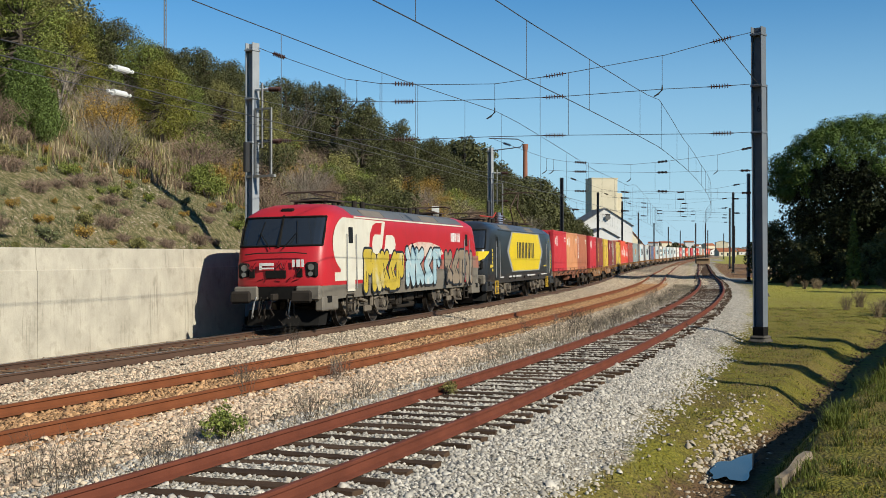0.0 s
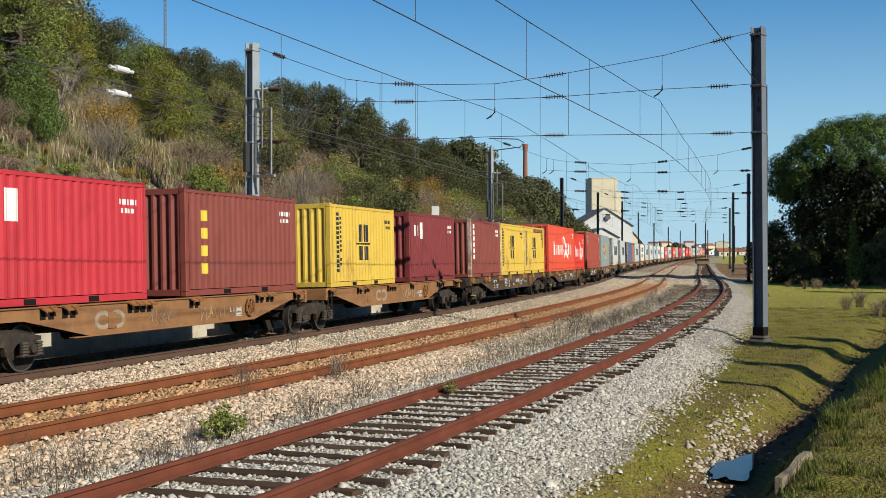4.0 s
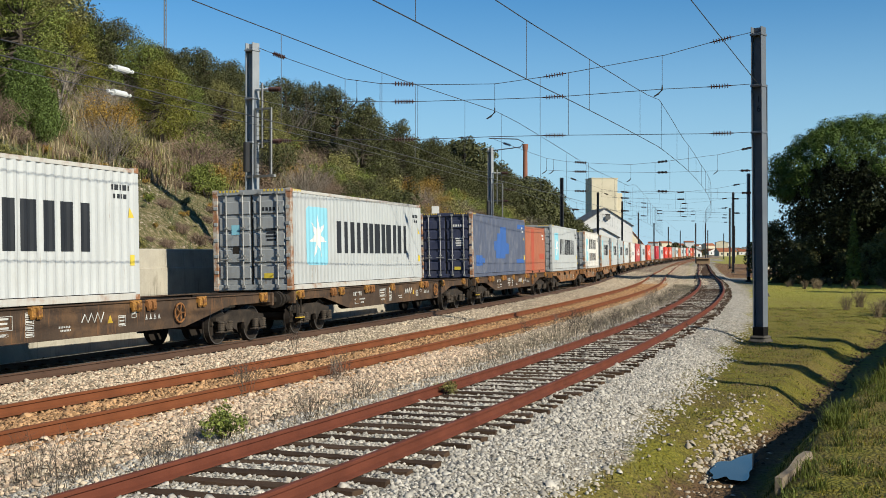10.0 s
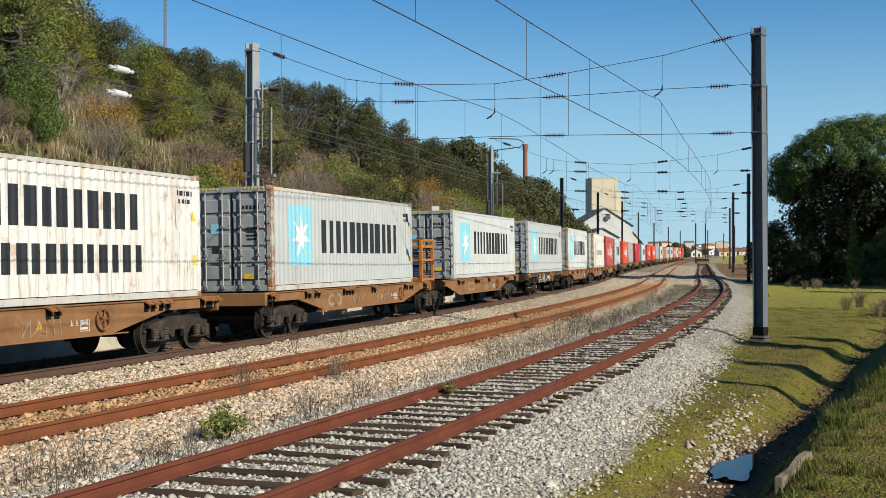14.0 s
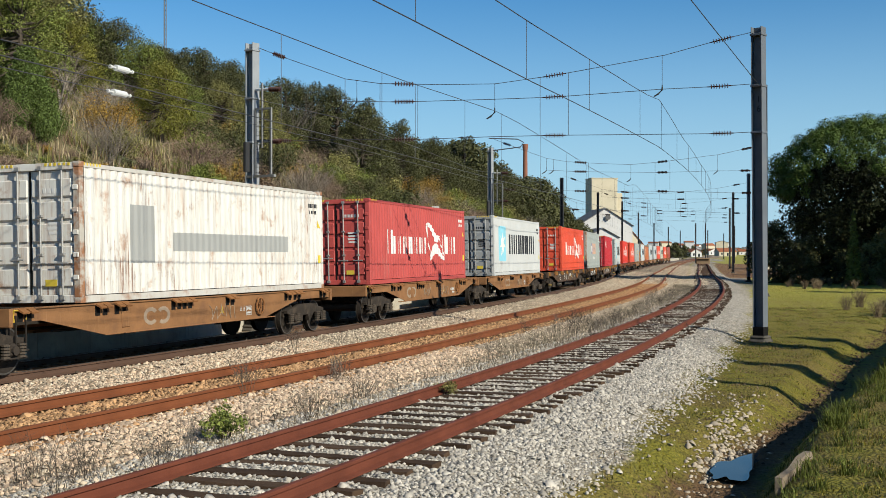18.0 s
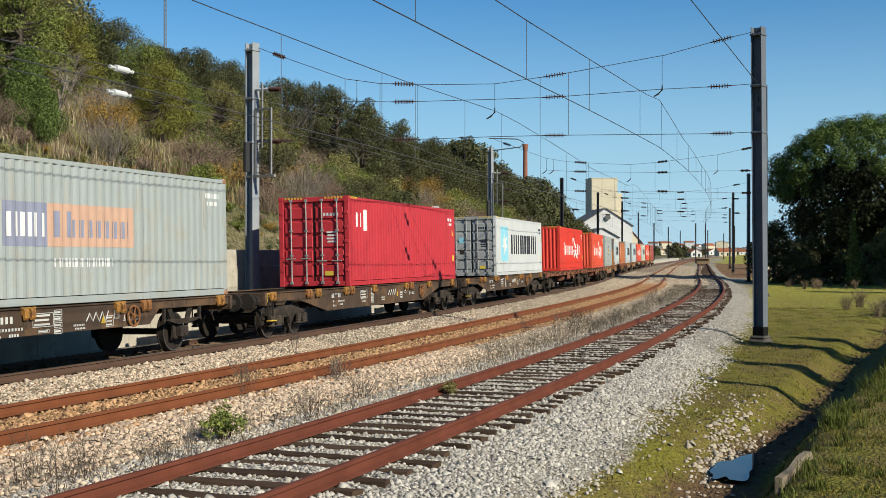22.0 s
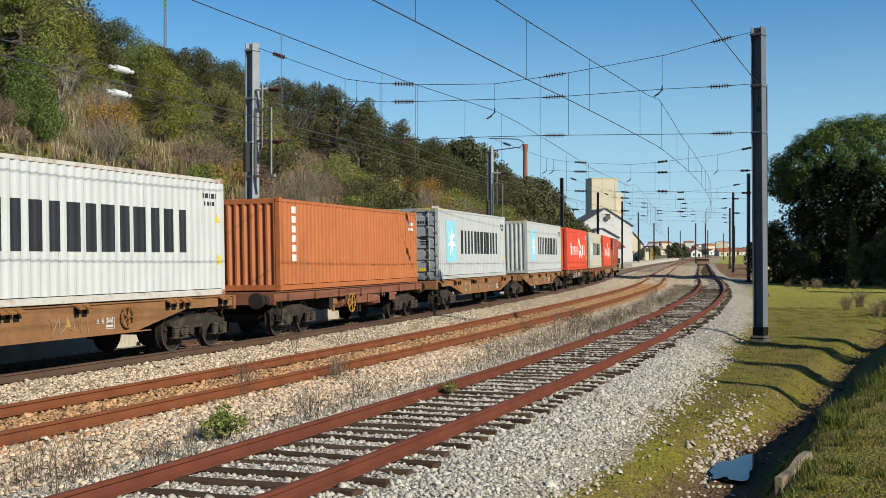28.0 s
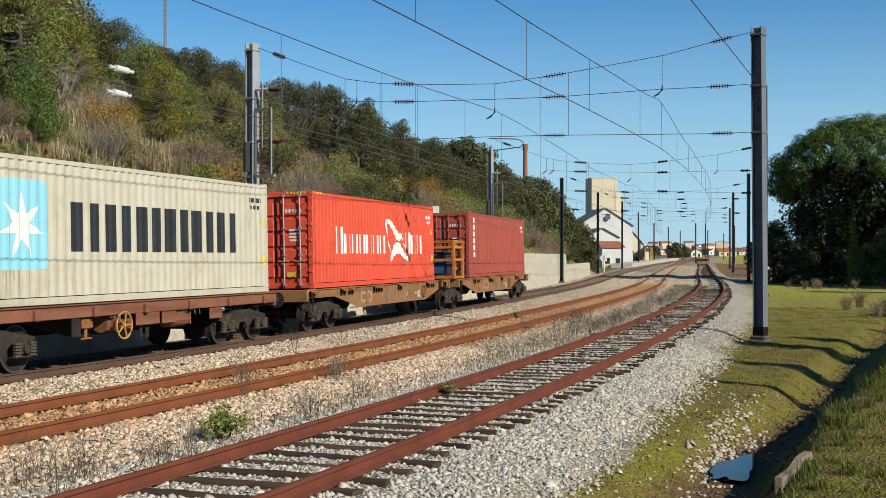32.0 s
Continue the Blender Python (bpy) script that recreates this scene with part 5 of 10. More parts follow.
def sill_marks(x0, x1, z, dense):
    """Stencilled data on the sill: plates of text lines, frames, small triangles; white and yellow."""
    white, amber, tag = MB(), MB(), MB()
    y = -1.187

    def frame_box(cx, cz, w, h, lines, k=0.012):
        for sx in (-1, 1):
            white.box(cx + sx * w / 2, y, cz, k, 0.004, h + k)
        for sz in (-1, 1):
            white.box(cx, y, cz + sz * h / 2, w, 0.004, k)
        for i in range(lines):
            zz = cz - h / 2 + h * (i + 0.5) / lines
            white.box(cx - w * 0.06, y, zz, w * (0.78 - 0.1 * (i % 2)), 0.004, h / lines * 0.45)

    L = x1 - x0
    at = lambda u: x0 + L * u
    # running text at the front of the deep part
    for i in range(6 if dense else 0):
        white.box(at(0.02) + 0.13 * i, y, z + 0.10, 0.07, 0.004, 0.13)
    for i in range(11 if dense else 0):
        white.box(at(0.03) + 0.09 * i, y, z - 0.08, 0.05, 0.004, 0.055)
    if not dense:
        for k, (u, w_, h_) in enumerate(((0.30, 0.9, 0.16), (0.62, 1.3, 0.20))):
            if (int(x0 * 10) + int(x1 * 7) + k) % 3:
                tag.tube([(at(u) + w_ * i / 15 + 0.07 * math.sin(2.3 * i), y - 0.003, z - 0.06 + h_ * math.sin(1.9 * i + k)) for i in range(16)], 0.010, 4)
        frame_box(at(0.93), z - 0.10, 0.30, 0.22, 2)
    for i in range(4 if dense else 0):
        white.box(at(0.03) + 0.09 * i, y, z - 0.20, 0.05, 0.004, 0.055)
        white.box(at(0.03) + 0.55 + 0.075 * i, y, z - 0.19, 0.045, 0.004, 0.055)
    if dense:
        frame_box(at(0.33), z + 0.06, 0.62, 0.26, 3)
        frame_box(at(0.33) + 0.02, z - 0.16, 0.34, 0.05, 1, 0.006)
        for i in range(4):
            frame_box(at(0.42), z + 0.19 - 0.125 * i, 0.24, 0.09, 1)
        for i in range(7):
            white.box(at(0.52) + 0.055 * i, y, z - 0.10, 0.03, 0.004, 0.04)
            white.box(at(0.52) + 0.05 + 0.05 * i, y, z - 0.17, 0.03, 0.004, 0.035)
        tag.tube([(at(0.60) + 0.11 * i, y - 0.003, z + (0.12 if i % 2 else -0.04) + 0.03 * math.sin(3 * i)) for i in range(8)], 0.014, 4)
        frame_box(at(0.76), z - 0.07, 0.26, 0.22, 3)
        frame_box(at(0.81), z + 0.10, 0.17, 0.24, 1)
    for i in range(4):
        xx = at(0.86) + 0.17 * i
        white.add([(xx, y, z - 0.06), (xx + 0.07, y, z - 0.06), (xx + 0.035, y, z + 0.04)], [(0, 1, 2)])
        white.box(xx + 0.035, y, z - 0.08, 0.10, 0.004, 0.02)
    xx = at(0.70)
    amber.add([(xx, y, z - 0.10), (xx + 0.20, y, z - 0.10), (xx + 0.10, y, z + 0.08)], [(0, 1, 2)])
    return white, amber, tag


def claw_mesh():
    """Two hinged claws that fold down over the edge of the sill."""
    mb = MB()
    for x in (-0.10, 0.10):
        mb.ext([(0.02, 0.15), (-0.04, 0.16), (-0.08, 0.10), (-0.09, -0.04), (-0.05, -0.09), (-0.03, 0.0), (0.02, 0.02)], x - 0.066, x + 0.066, "yz")
        mb.box(x, -0.085, 0.02, 0.05, 0.03, 0.05, 0.01)
    return mb.cyl((-0.22, -0.03, 0.14), (0.22, -0.03, 0.14), 0.022, n=7)


def wagon_fittings(w, L, colour, plate0, plate1, zmid, clamp_x, hw=None):
    amber = mat("orange_clamp_paint", (0.46, 0.22, 0.05), 0.7, 0, 0.45, 14, 0.9, 40, 0.2, stain=(0.16, 0.07, 0.035), stain_scale=7, stain_amount=0.9, stain_from=0.47)
    for i, x in enumerate(clamp_x):
        if colour is M_WAGON["dark"]:
            part("container_clamp", shared("container_claw", claw_mesh, amber if i % 3 != 1 else M_CLAMP), None, w, "worn orange clamp", at=(x, -1.19, 1.09))
            continue
        c = part("container_clamp", shared("container_clamp", clamp_mesh, M_CLAMP), None, w, at=(x, -1.18, 1.13))
        # flush black boxes paint the shade inside the slots
        part("clamp_slot", shared("clamp_slot", lambda: MB().box(-0.13, -0.004, -0.05, 0.17, 0.012, 0.20).box(0.13, -0.004, -0.05, 0.17, 0.012, 0.20), M_BLACK), None, c)
    white, yellow, tag = sill_marks(plate0, plate1, zmid, colour is M_WAGON["dark"])
    part("stencilled_markings", white, M_LETTER, w, "small white stencilled bars", fix=False)
    part("warning_triangle", yellow, M_YELLOW, w, "small yellow triangle", fix=False)
    if tag.v:
        part("spray_scribble", tag, M_LETTER if colour is M_WAGON["dark"] else mat("faded_sill_spray", (0.36, 0.27, 0.19), 0.85, 0, 0.7, 6, 0.7, 30, 0.0), w, "pale sprayed scribble", fix=False)
    if hw:
        part("brake_wheel", shared("brake_wheel", hand_wheel_mesh, M_CLAMP), None, w, "rust-orange spoked brake wheel", at=(hw, -1.24, zmid))


def buffers(w, L, colour):
    for x, m in ((0.0, Matrix()), (L, Matrix.Rotation(math.pi, 4, "Z"))):
        for y in (-0.97, 0.97):
            part("buffer", shared("buffer", buffer_mesh, M_UNDER), None, w, at=Matrix.Translation((x, y, 1.02)) @ m)
    part("coupling", shared("coupling", lambda: MB().box(0.3, 0, 1.0, 0.5, 0.12, 0.18, 0.03).tube([(0.1, 0, 0.98), (-0.1, 0, 0.72), (0.05, 0.02, 0.55)], 0.035, 5).tube([(0.4, 0.35, 0.9), (0.12, 0.4, 0.5), (0.0, 0.38, 0.62)], 0.025, 5), M_UNDER), None, w)


def belly(L, a, b, c, d, zt, zl, zb, y):
    """Fish-bellied side sill: shallow over the bogies, deep between."""
    prof = [(0.62, zt), (L - 0.62, zt), (L - 0.62, zl), (d, zl), (c, zb), (b, zb), (a, zl), (0.62, zl)]
    return MB().ext(prof, y - 0.012, y + 0.012, "xz")


def cross_members(w, xs, L):
    for x in xs:
        part("cross_member", shared("cross_member", lambda: MB().box(0, 0, 0, 0.20, 2.24, 0.18, 0.02), M_UNDER), None, w, at=(float(x), 0, 1.11))
    part("centre_sill", MB().box(L / 2, 0, 0.98, L - 1.4, 0.30, 0.26), M_UNDER, w, fix=False)


def flat_wagon(kind, L, colour, label, hw=True, mid=None):
    """kind: long (two bogies), unit (half of an articulated pair), axle (two axles), stake (old flat with pockets)."""
    w = thing("container_wagon", label, "freight wagon", "wagons of the train")
    col = M_WAGON[colour]
    if kind in ("long", "unit"):
        a = 2.9 if mid != "rear" else 1.6
        e = 2.9 if mid != "front" else 1.6
        zb = 0.56
        for side in (-1, 1):
            s = part("side_sill", belly(L, a, a + 2.2, L - e - 2.2, L - e, 1.22, 0.98, zb, side * 1.17), col, w)
            part("sill_flange", MB().box(L / 2, side * 1.14, 1.225, L - 1.24, 0.16, 0.03, 0.005), col, s, fix=False)
            part("sill_flange", MB().box(L / 2, side * 1.14, zb + 0.012, L - a - e - 4.4, 0.14, 0.025, 0.005), col, s, fix=False)
            part("sill_ribs", shared("sill_rib", lambda: MB().box(0, 0, 0, 0.30, 0.03, 0.34, 0.01), col), None, s, at=(a + 2.9, side * 1.19, 0.86))
        cross_members(w, np.linspace(0.8, L - 0.8, 8), L)
        pipes = MB()
        for y in (-0.7, 0.55):
            pipes.tube([(a + 1, y, 0.72), (L / 2, y, 0.66), (L - e - 1, y, 0.72)], 0.035, 6)
        pipes.cyl((L / 2 - 1.9, 0.2, 0.62), (L / 2 - 0.8, 0.2, 0.62), 0.20, n=12)
        part("brake_gear", pipes, M_UNDER, w, fix=False)
        if mid != "rear":
            bogie(w, 2.25, w)
        bogie(w, L - 2.25 if mid != "front" else L + 0.1, w)
        clamps = [1.1, 3.6, 4.3, 6.6, 7.1, 9.2, 12.6, 13.2, 15.4, L - 1.2]
        if kind == "unit":
            sill_paint(w, L, int(L * 100) + (mid == "rear"))
        wagon_fittings(w, L, col, a + 2.4, L - e - 2.6, 0.90, [x for x in clamps if x < L - 0.8], L - e - 2.5 if hw else None)
    elif kind == "axle":
        for side in (-1, 1):
            s = part("side_sill", belly(L, 3.9, 4.3, L - 4.3, L - 3.9, 1.22, 1.03, 0.70, side * 1.17), col, w)
            part("sill_flange", MB().box(L / 2, side * 1.14, 1.225, L - 1.24, 0.16, 0.03, 0.005), col, s, fix=False)
        cross_members(w, np.linspace(0.8, L - 0.8, 6), L)
        for x in (2.9, L - 2.9):
            for y in (-1.10, 1.10):
                g = MB()
                for q in (-1, 1):
                    g.ext([(x + q * 0.62, 1.1), (x + q * 0.40, 1.1), (x + q * 0.21, 0.66), (x + q * 0.20, 0.32), (x + q * 0.30, 0.32), (x + q * 0.33, 0.60)][::q], y - 0.02, y + 0.02, "xz")
                g.box(x, y, 0.33, 0.50, 0.04, 0.05)
                g.cyl((x, y, 0.46), (x, y * 1.16, 0.46), 0.10, n=10)
                g.box(x, y * 1.05, 0.46, 0.30, 0.22, 0.28, 0.04)
                for k in range(4):
                    g.box(x, y * 1.06, 0.66 + 0.03 * k, 1.5 - 0.3 * (3 - k), 0.12, 0.026)
                for q in (-0.78, 0.78):
                    g.box(x + q, y * 1.06, 0.88, 0.07, 0.08, 0.34, 0.01)
                b = part("axle_guard", g, M_BOGIE, w, fix=False)
            wheelset(b, x, 0.46, w)
        wagon_fittings(w, L, col, 4.4, L - 4.6, 0.92, [1.2, 4.4, 5.6, 8.6, 9.6, L - 1.2], L - 5.0 if hw else None)
    else:
        for side in (-1, 1):
            s = part("side_sill", MB().box(L / 2, side * 1.22, 1.10, L - 1.24, 0.07, 0.26, 0.01), col, w, fix=False)
            part("sill_flange", MB().box(L / 2, side * 1.23, 1.235, L - 1.24, 0.14, 0.025, 0.005), col, s, fix=False)
            for x in np.arange(1.5, L - 1.2, 1.9):
                part("stake_pocket", shared("stake_pocket", lambda: MB().box(0, 0, 0, 0.16, 0.10, 0.22, 0.02), col), None, s, at=(float(x), side * 1.29, 1.07))
            for x in np.arange(2.2, L - 1.6, 2.4) if L > 15 else ():
                part("folded_stake", shared("folded_stake", lambda: MB().box(0, 0, 0, 1.15, 0.05, 0.06, 0.01), M_UNDER), None, s, at=Matrix.Translation((float(x), side * 1.30, 1.16)) @ Matrix.Rotation(-0.10, 4, "Y"))
        deck = MB().box(L / 2, 0, 1.21, L - 1.3, 2.36, 0.05)
        part("deck", deck, col, w, fix=False)
        truss = MB()
        for y in (-0.55, 0.55):
            truss.ext([(3.6, 1.0), (L - 3.6, 1.0), (L - 5.4, 0.55), (5.4, 0.55)], y - 0.05, y + 0.05, "xz")
        cross_members(w, np.linspace(1, L - 1, 7), L)
        part("air_tank", MB().cyl((L * 0.42, -0.9, 0.78), (L * 0.42 + 1.0, -0.9, 0.78), 0.19, n=12), col, w, fix=False)
        part("truss", truss, M_UNDER, w, fix=False)
        for x in (3.7, 5.2, 8.8):
            part("marking_plate", shared("marking_plate", lambda: MB().box(0, 0, 0, 0.62, 0.03, 0.34, 0.01), col), None, w, at=(L * 0.5 - 2 + x * 0.6, -1.20, 0.86))
        if L > 15:
            bogie(w, 2.5, w)
            bogie(w, L - 2.5, w)
        else:
            bogie(w, 2.3, w)
            bogie(w, L - 2.3, w)
        wagon_fittings(w, L, col, 3.6, L - 3.0, 1.08, [], L * 0.62 if L > 15 else None)
        if L < 15:
            part("brake_wheel", shared("brake_wheel_large", lambda: hand_wheel_mesh(0.29), mat("ochre_wheel_paint", (0.50, 0.25, 0.05), 0.6)), None, w, "ochre spoked brake wheel", at=(6.4, -1.24, 0.74))
            part("wheel_bracket", MB().box(6.2, -1.12, 0.86, 0.12, 0.10, 0.34, 0.01).box(6.4, -1.1, 0.74, 0.10, 0.20, 0.10, 0.01), col, w, fix=False)
            part("brake_cylinder", MB().cyl((8.5, -0.95, 0.80), (9.2, -0.95, 0.80), 0.24, n=14).cyl((8.32, -0.95, 0.80), (8.5, -0.95, 0.80), 0.12, 0.24, n=14).cyl((7.7, -0.95, 0.80), (8.32, -0.95, 0.80), 0.03, n=6), col, w, "rust-brown brake cylinder", fix=False)
            part("bracket", MB().box(9.35, -0.98, 0.84, 0.05, 0.3, 0.46, 0.01).box(9.0, -0.98, 1.02, 0.8, 0.2, 0.05, 0.01), col, w, fix=False)
            part("destination_board", MB().box(7.35, -1.22, 0.86, 0.95, 0.03, 0.32, 0.01), col, w, fix=False)
            part("side_plate", MB().box(4.75, -1.2, 0.80, 0.30, 0.03, 0.44, 0.02), M_UNDER, w, fix=False)
            part("valve", MB().box(5.2, -1.1, 0.84, 0.36, 0.14, 0.22, 0.02).cyl((5.2, -1.1, 0.55), (5.2, -1.1, 0.72), 0.04, n=8).box(5.2, -1.12, 0.53, 0.34, 0.06, 0.03), M_CLAMP, w, fix=False)
            part("plate_legs", MB().box(7.25, -1.1, 0.58, 0.12, 0.03, 0.36, 0.01, rz=0.1).box(7.5, -1.1, 0.60, 0.14, 0.03, 0.40, 0.01), M_UNDER, w, fix=False)
    part("headstock", MB().box(0.66, 0, 1.06, 0.10, 2.5, 0.36, 0.02), col, w, fix=False)
    part("headstock", MB().box(L - 0.66, 0, 1.06, 0.10, 2.5, 0.36, 0.02), col, w, fix=False)
    if mid is None:
        buffers(w, L, col)
    for y in (-1.22, 1.22):
        part("shunter_step", shared("shunter_step", lambda: MB().box(0.95, 0, 0.45, 0.36, 0.10, 0.04, 0.01).box(0.80, 0, 0.78, 0.03, 0.03, 0.66).box(1.10, 0, 0.78, 0.03, 0.03, 0.66), M_UNDER), None, w, at=(0, y, 0))
        if kind in ("long", "axle") and y < 0:
            part("step_tread", shared("step_tread", lambda: MB().box(0.95, -0.03, 0.475, 0.38, 0.16, 0.03, 0.008), M_YELLOW), None, w, "worn yellow step tread", at=(0, y, 0))
        part("grab_handle", shared("grab_handle", lambda: MB().tube([(0.75, 0, 0.98), (0.75, 0, 1.20), (1.1, 0, 1.20), (1.1, 0, 1.02)], 0.018, 5), M_YELLOW), None, w, "worn yellow grab handle", at=(0, y, 0))
    return w


def generator(label):
    """Open-sided power pack in an orange frame."""
    g = thing("power_pack", label, "generator", "power packs on the train")
    L, W2, H = 1.55, 1.2, 1.62
    M = mat("orange_frame_paint", (0.55, 0.19, 0.035), 0.6, 0, 0.7, 3, 0.6, 30, 0.1, stain=(0.25, 0.10, 0.04), stain_scale=2, stain_amount=0.5)
    for x in (0.06, L - 0.06):
        for y in (-W2 + 0.06, W2 - 0.06):
            part("post", MB().box(x, y, H / 2, 0.12, 0.12, H, 0.01), M, g, fix=False)
    for z in (0.07, H * 0.50, H * 0.82, H - 0.05):
        for y in (-W2 + 0.05, W2 - 0.05):
            part("rail", MB().box(L / 2, y, z, L - 0.2, 0.07, 0.10, 0.008), M, g, fix=False)
        for x in (0.05, L - 0.05):
            part("rail", MB().box(x, 0, z, 0.07, 2 * W2 - 0.2, 0.10, 0.008), M, g, fix=False)
    part("roof", MB().box(L / 2, 0, H - 0.02, L, 2 * W2, 0.03), M, g, fix=False)
    part("engine", MB().box(L / 2, 0.1, 0.48, L - 0.4, 1.7, 0.62, 0.06).box(L / 2, -0.3, 1.0, 0.8, 0.9, 0.3, 0.05), mat("blue_engine_paint", (0.05, 0.08, 0.15), 0.5, 0, 0.6, 4, 0.5, 40, 0.1), g, "blue engine block", fix=False)
    gr = MB()
    for i in range(16):
        gr.box(L / 2, -W2 + 0.10, 0.16 + i * 0.085, L - 0.3, 0.02, 0.03)
    part("grille", gr, M_BLACK, g, "black grille", fix=False)
    return g

# ---- locomotives ----
LOCO_L = 19.58
M_INSUL = mat("brown_insulator", (0.055, 0.022, 0.016), 0.3, 0, 0.7, 6, 0.4, 30, 0.0)
M_GLASS_DARK = mat("tinted_cab_glass", (0.022, 0.025, 0.028), 0.05, 0, 1.0, 4, 0.0, 40, 0.0, spec=0.9)
M_HEADLIGHT = mat("headlight_glass", (0.20, 0.20, 0.19), 0.12, 0.3, 0.7, 8, 0.3, 40, 0.0)
M_LOCO = {
    "red": paint("loco_red_paint", (0.50, 0.022, 0.030), (0.30, 0.03, 0.03), 0.3, 0.4),
    "white": paint("loco_white_paint", (0.72, 0.67, 0.55), (0.45, 0.37, 0.26), 0.35, 0.45),
    "skirt": paint("dusty_grey_skirt_paint", (0.19, 0.165, 0.13), (0.12, 0.10, 0.08), 0.5, 0.7),
    "roof": paint("grey_roof_paint", (0.13, 0.135, 0.14), (0.07, 0.065, 0.06), 0.5, 0.6),
    "anthracite": paint("anthracite_loco_paint", (0.026, 0.029, 0.034), (0.055, 0.052, 0.048), 0.35, 0.3),
    "silver": paint("silver_loco_paint", (0.34, 0.34, 0.33), None, 0.2, 0.4),
    "yellow": paint("loco_yellow_paint", (0.76, 0.55, 0.02), (0.62, 0.42, 0.03), 0.3, 0.4),
}
LEVELS = [(0.92, 0.66, 1.42), (1.34, 0.60, 1.488), (1.40, 0.58, 1.49), (2.02, 0.62, 1.49), (2.42, 0.72, 1.49), (2.55, 0.78, 1.488), (3.05, 1.00, 1.488),
          (3.42, 1.20, 1.465), (3.50, 1.28, 1.43), (3.72, 1.62, 1.15), (3.84, 2.1, 0.86), (3.88, 2.8, 0.5)]
RING = [(0.0, 0.0), (0.01, 0.42), (0.06, 0.72), (0.12, 0.83), (0.20, 0.90), (0.31, 0.944), (0.46, 0.975), (0.65, 0.993), (0.85, 1.0)]


def ring(z, x0, w):
    """Outline of the body at one height, from the front centre along the near side to the rear and back."""
    pts = [(x0 + a, -b * w, z) for a, b in RING]
    xs = [3.2, 6.4, LOCO_L / 2, LOCO_L - 6.4, LOCO_L - 3.2]
    pts += [(x, -w, z) for x in xs]
    pts += [(LOCO_L - x0 - a, -b * w, z) for a, b in RING[::-1]]
    pts += [(x, -y, z_) for x, y, z_ in pts[-2:0:-1]]
    return pts


def side_plate(polys, y=-1.494, lift=0.0):
    mb = MB()
    for p in polys:
        n = len(p)
        mb.add([(a, y - lift, b) for a, b in p] + [(a, y - lift + 0.004, b) for a, b in p], [tuple(range(n)), tuple(range(n, 2 * n))[::-1]] + [(i, (i + 1) % n, n + (i + 1) % n, n + i) for i in range(n)])
    return mb


def pantograph_mesh(up=0.0):
    mb = MB()
    mb.box(0, 0, 0.12, 1.5, 1.3, 0.06)
    for x in (-0.6, 0.6):
        for y in (-0.5, 0.5):
            mb.cyl((x, y, -0.1), (x, y, 0.12), 0.06, n=8)
    mb.tube([(-0.5, -0.35, 0.2), (0.9, -0.25, 0.34), (-0.6, 0, 0.48)], 0.035, 6).tube([(-0.5, 0.35, 0.2), (0.9, 0.25, 0.34), (-0.6, 0, 0.48)], 0.035, 6)
    for x in (-0.75, -0.4):
        mb.tube([(x, -0.95, 0.40), (x, -0.75, 0.50), (x, 0.75, 0.50), (x, 0.95, 0.40)], 0.03, 5)
    return mb


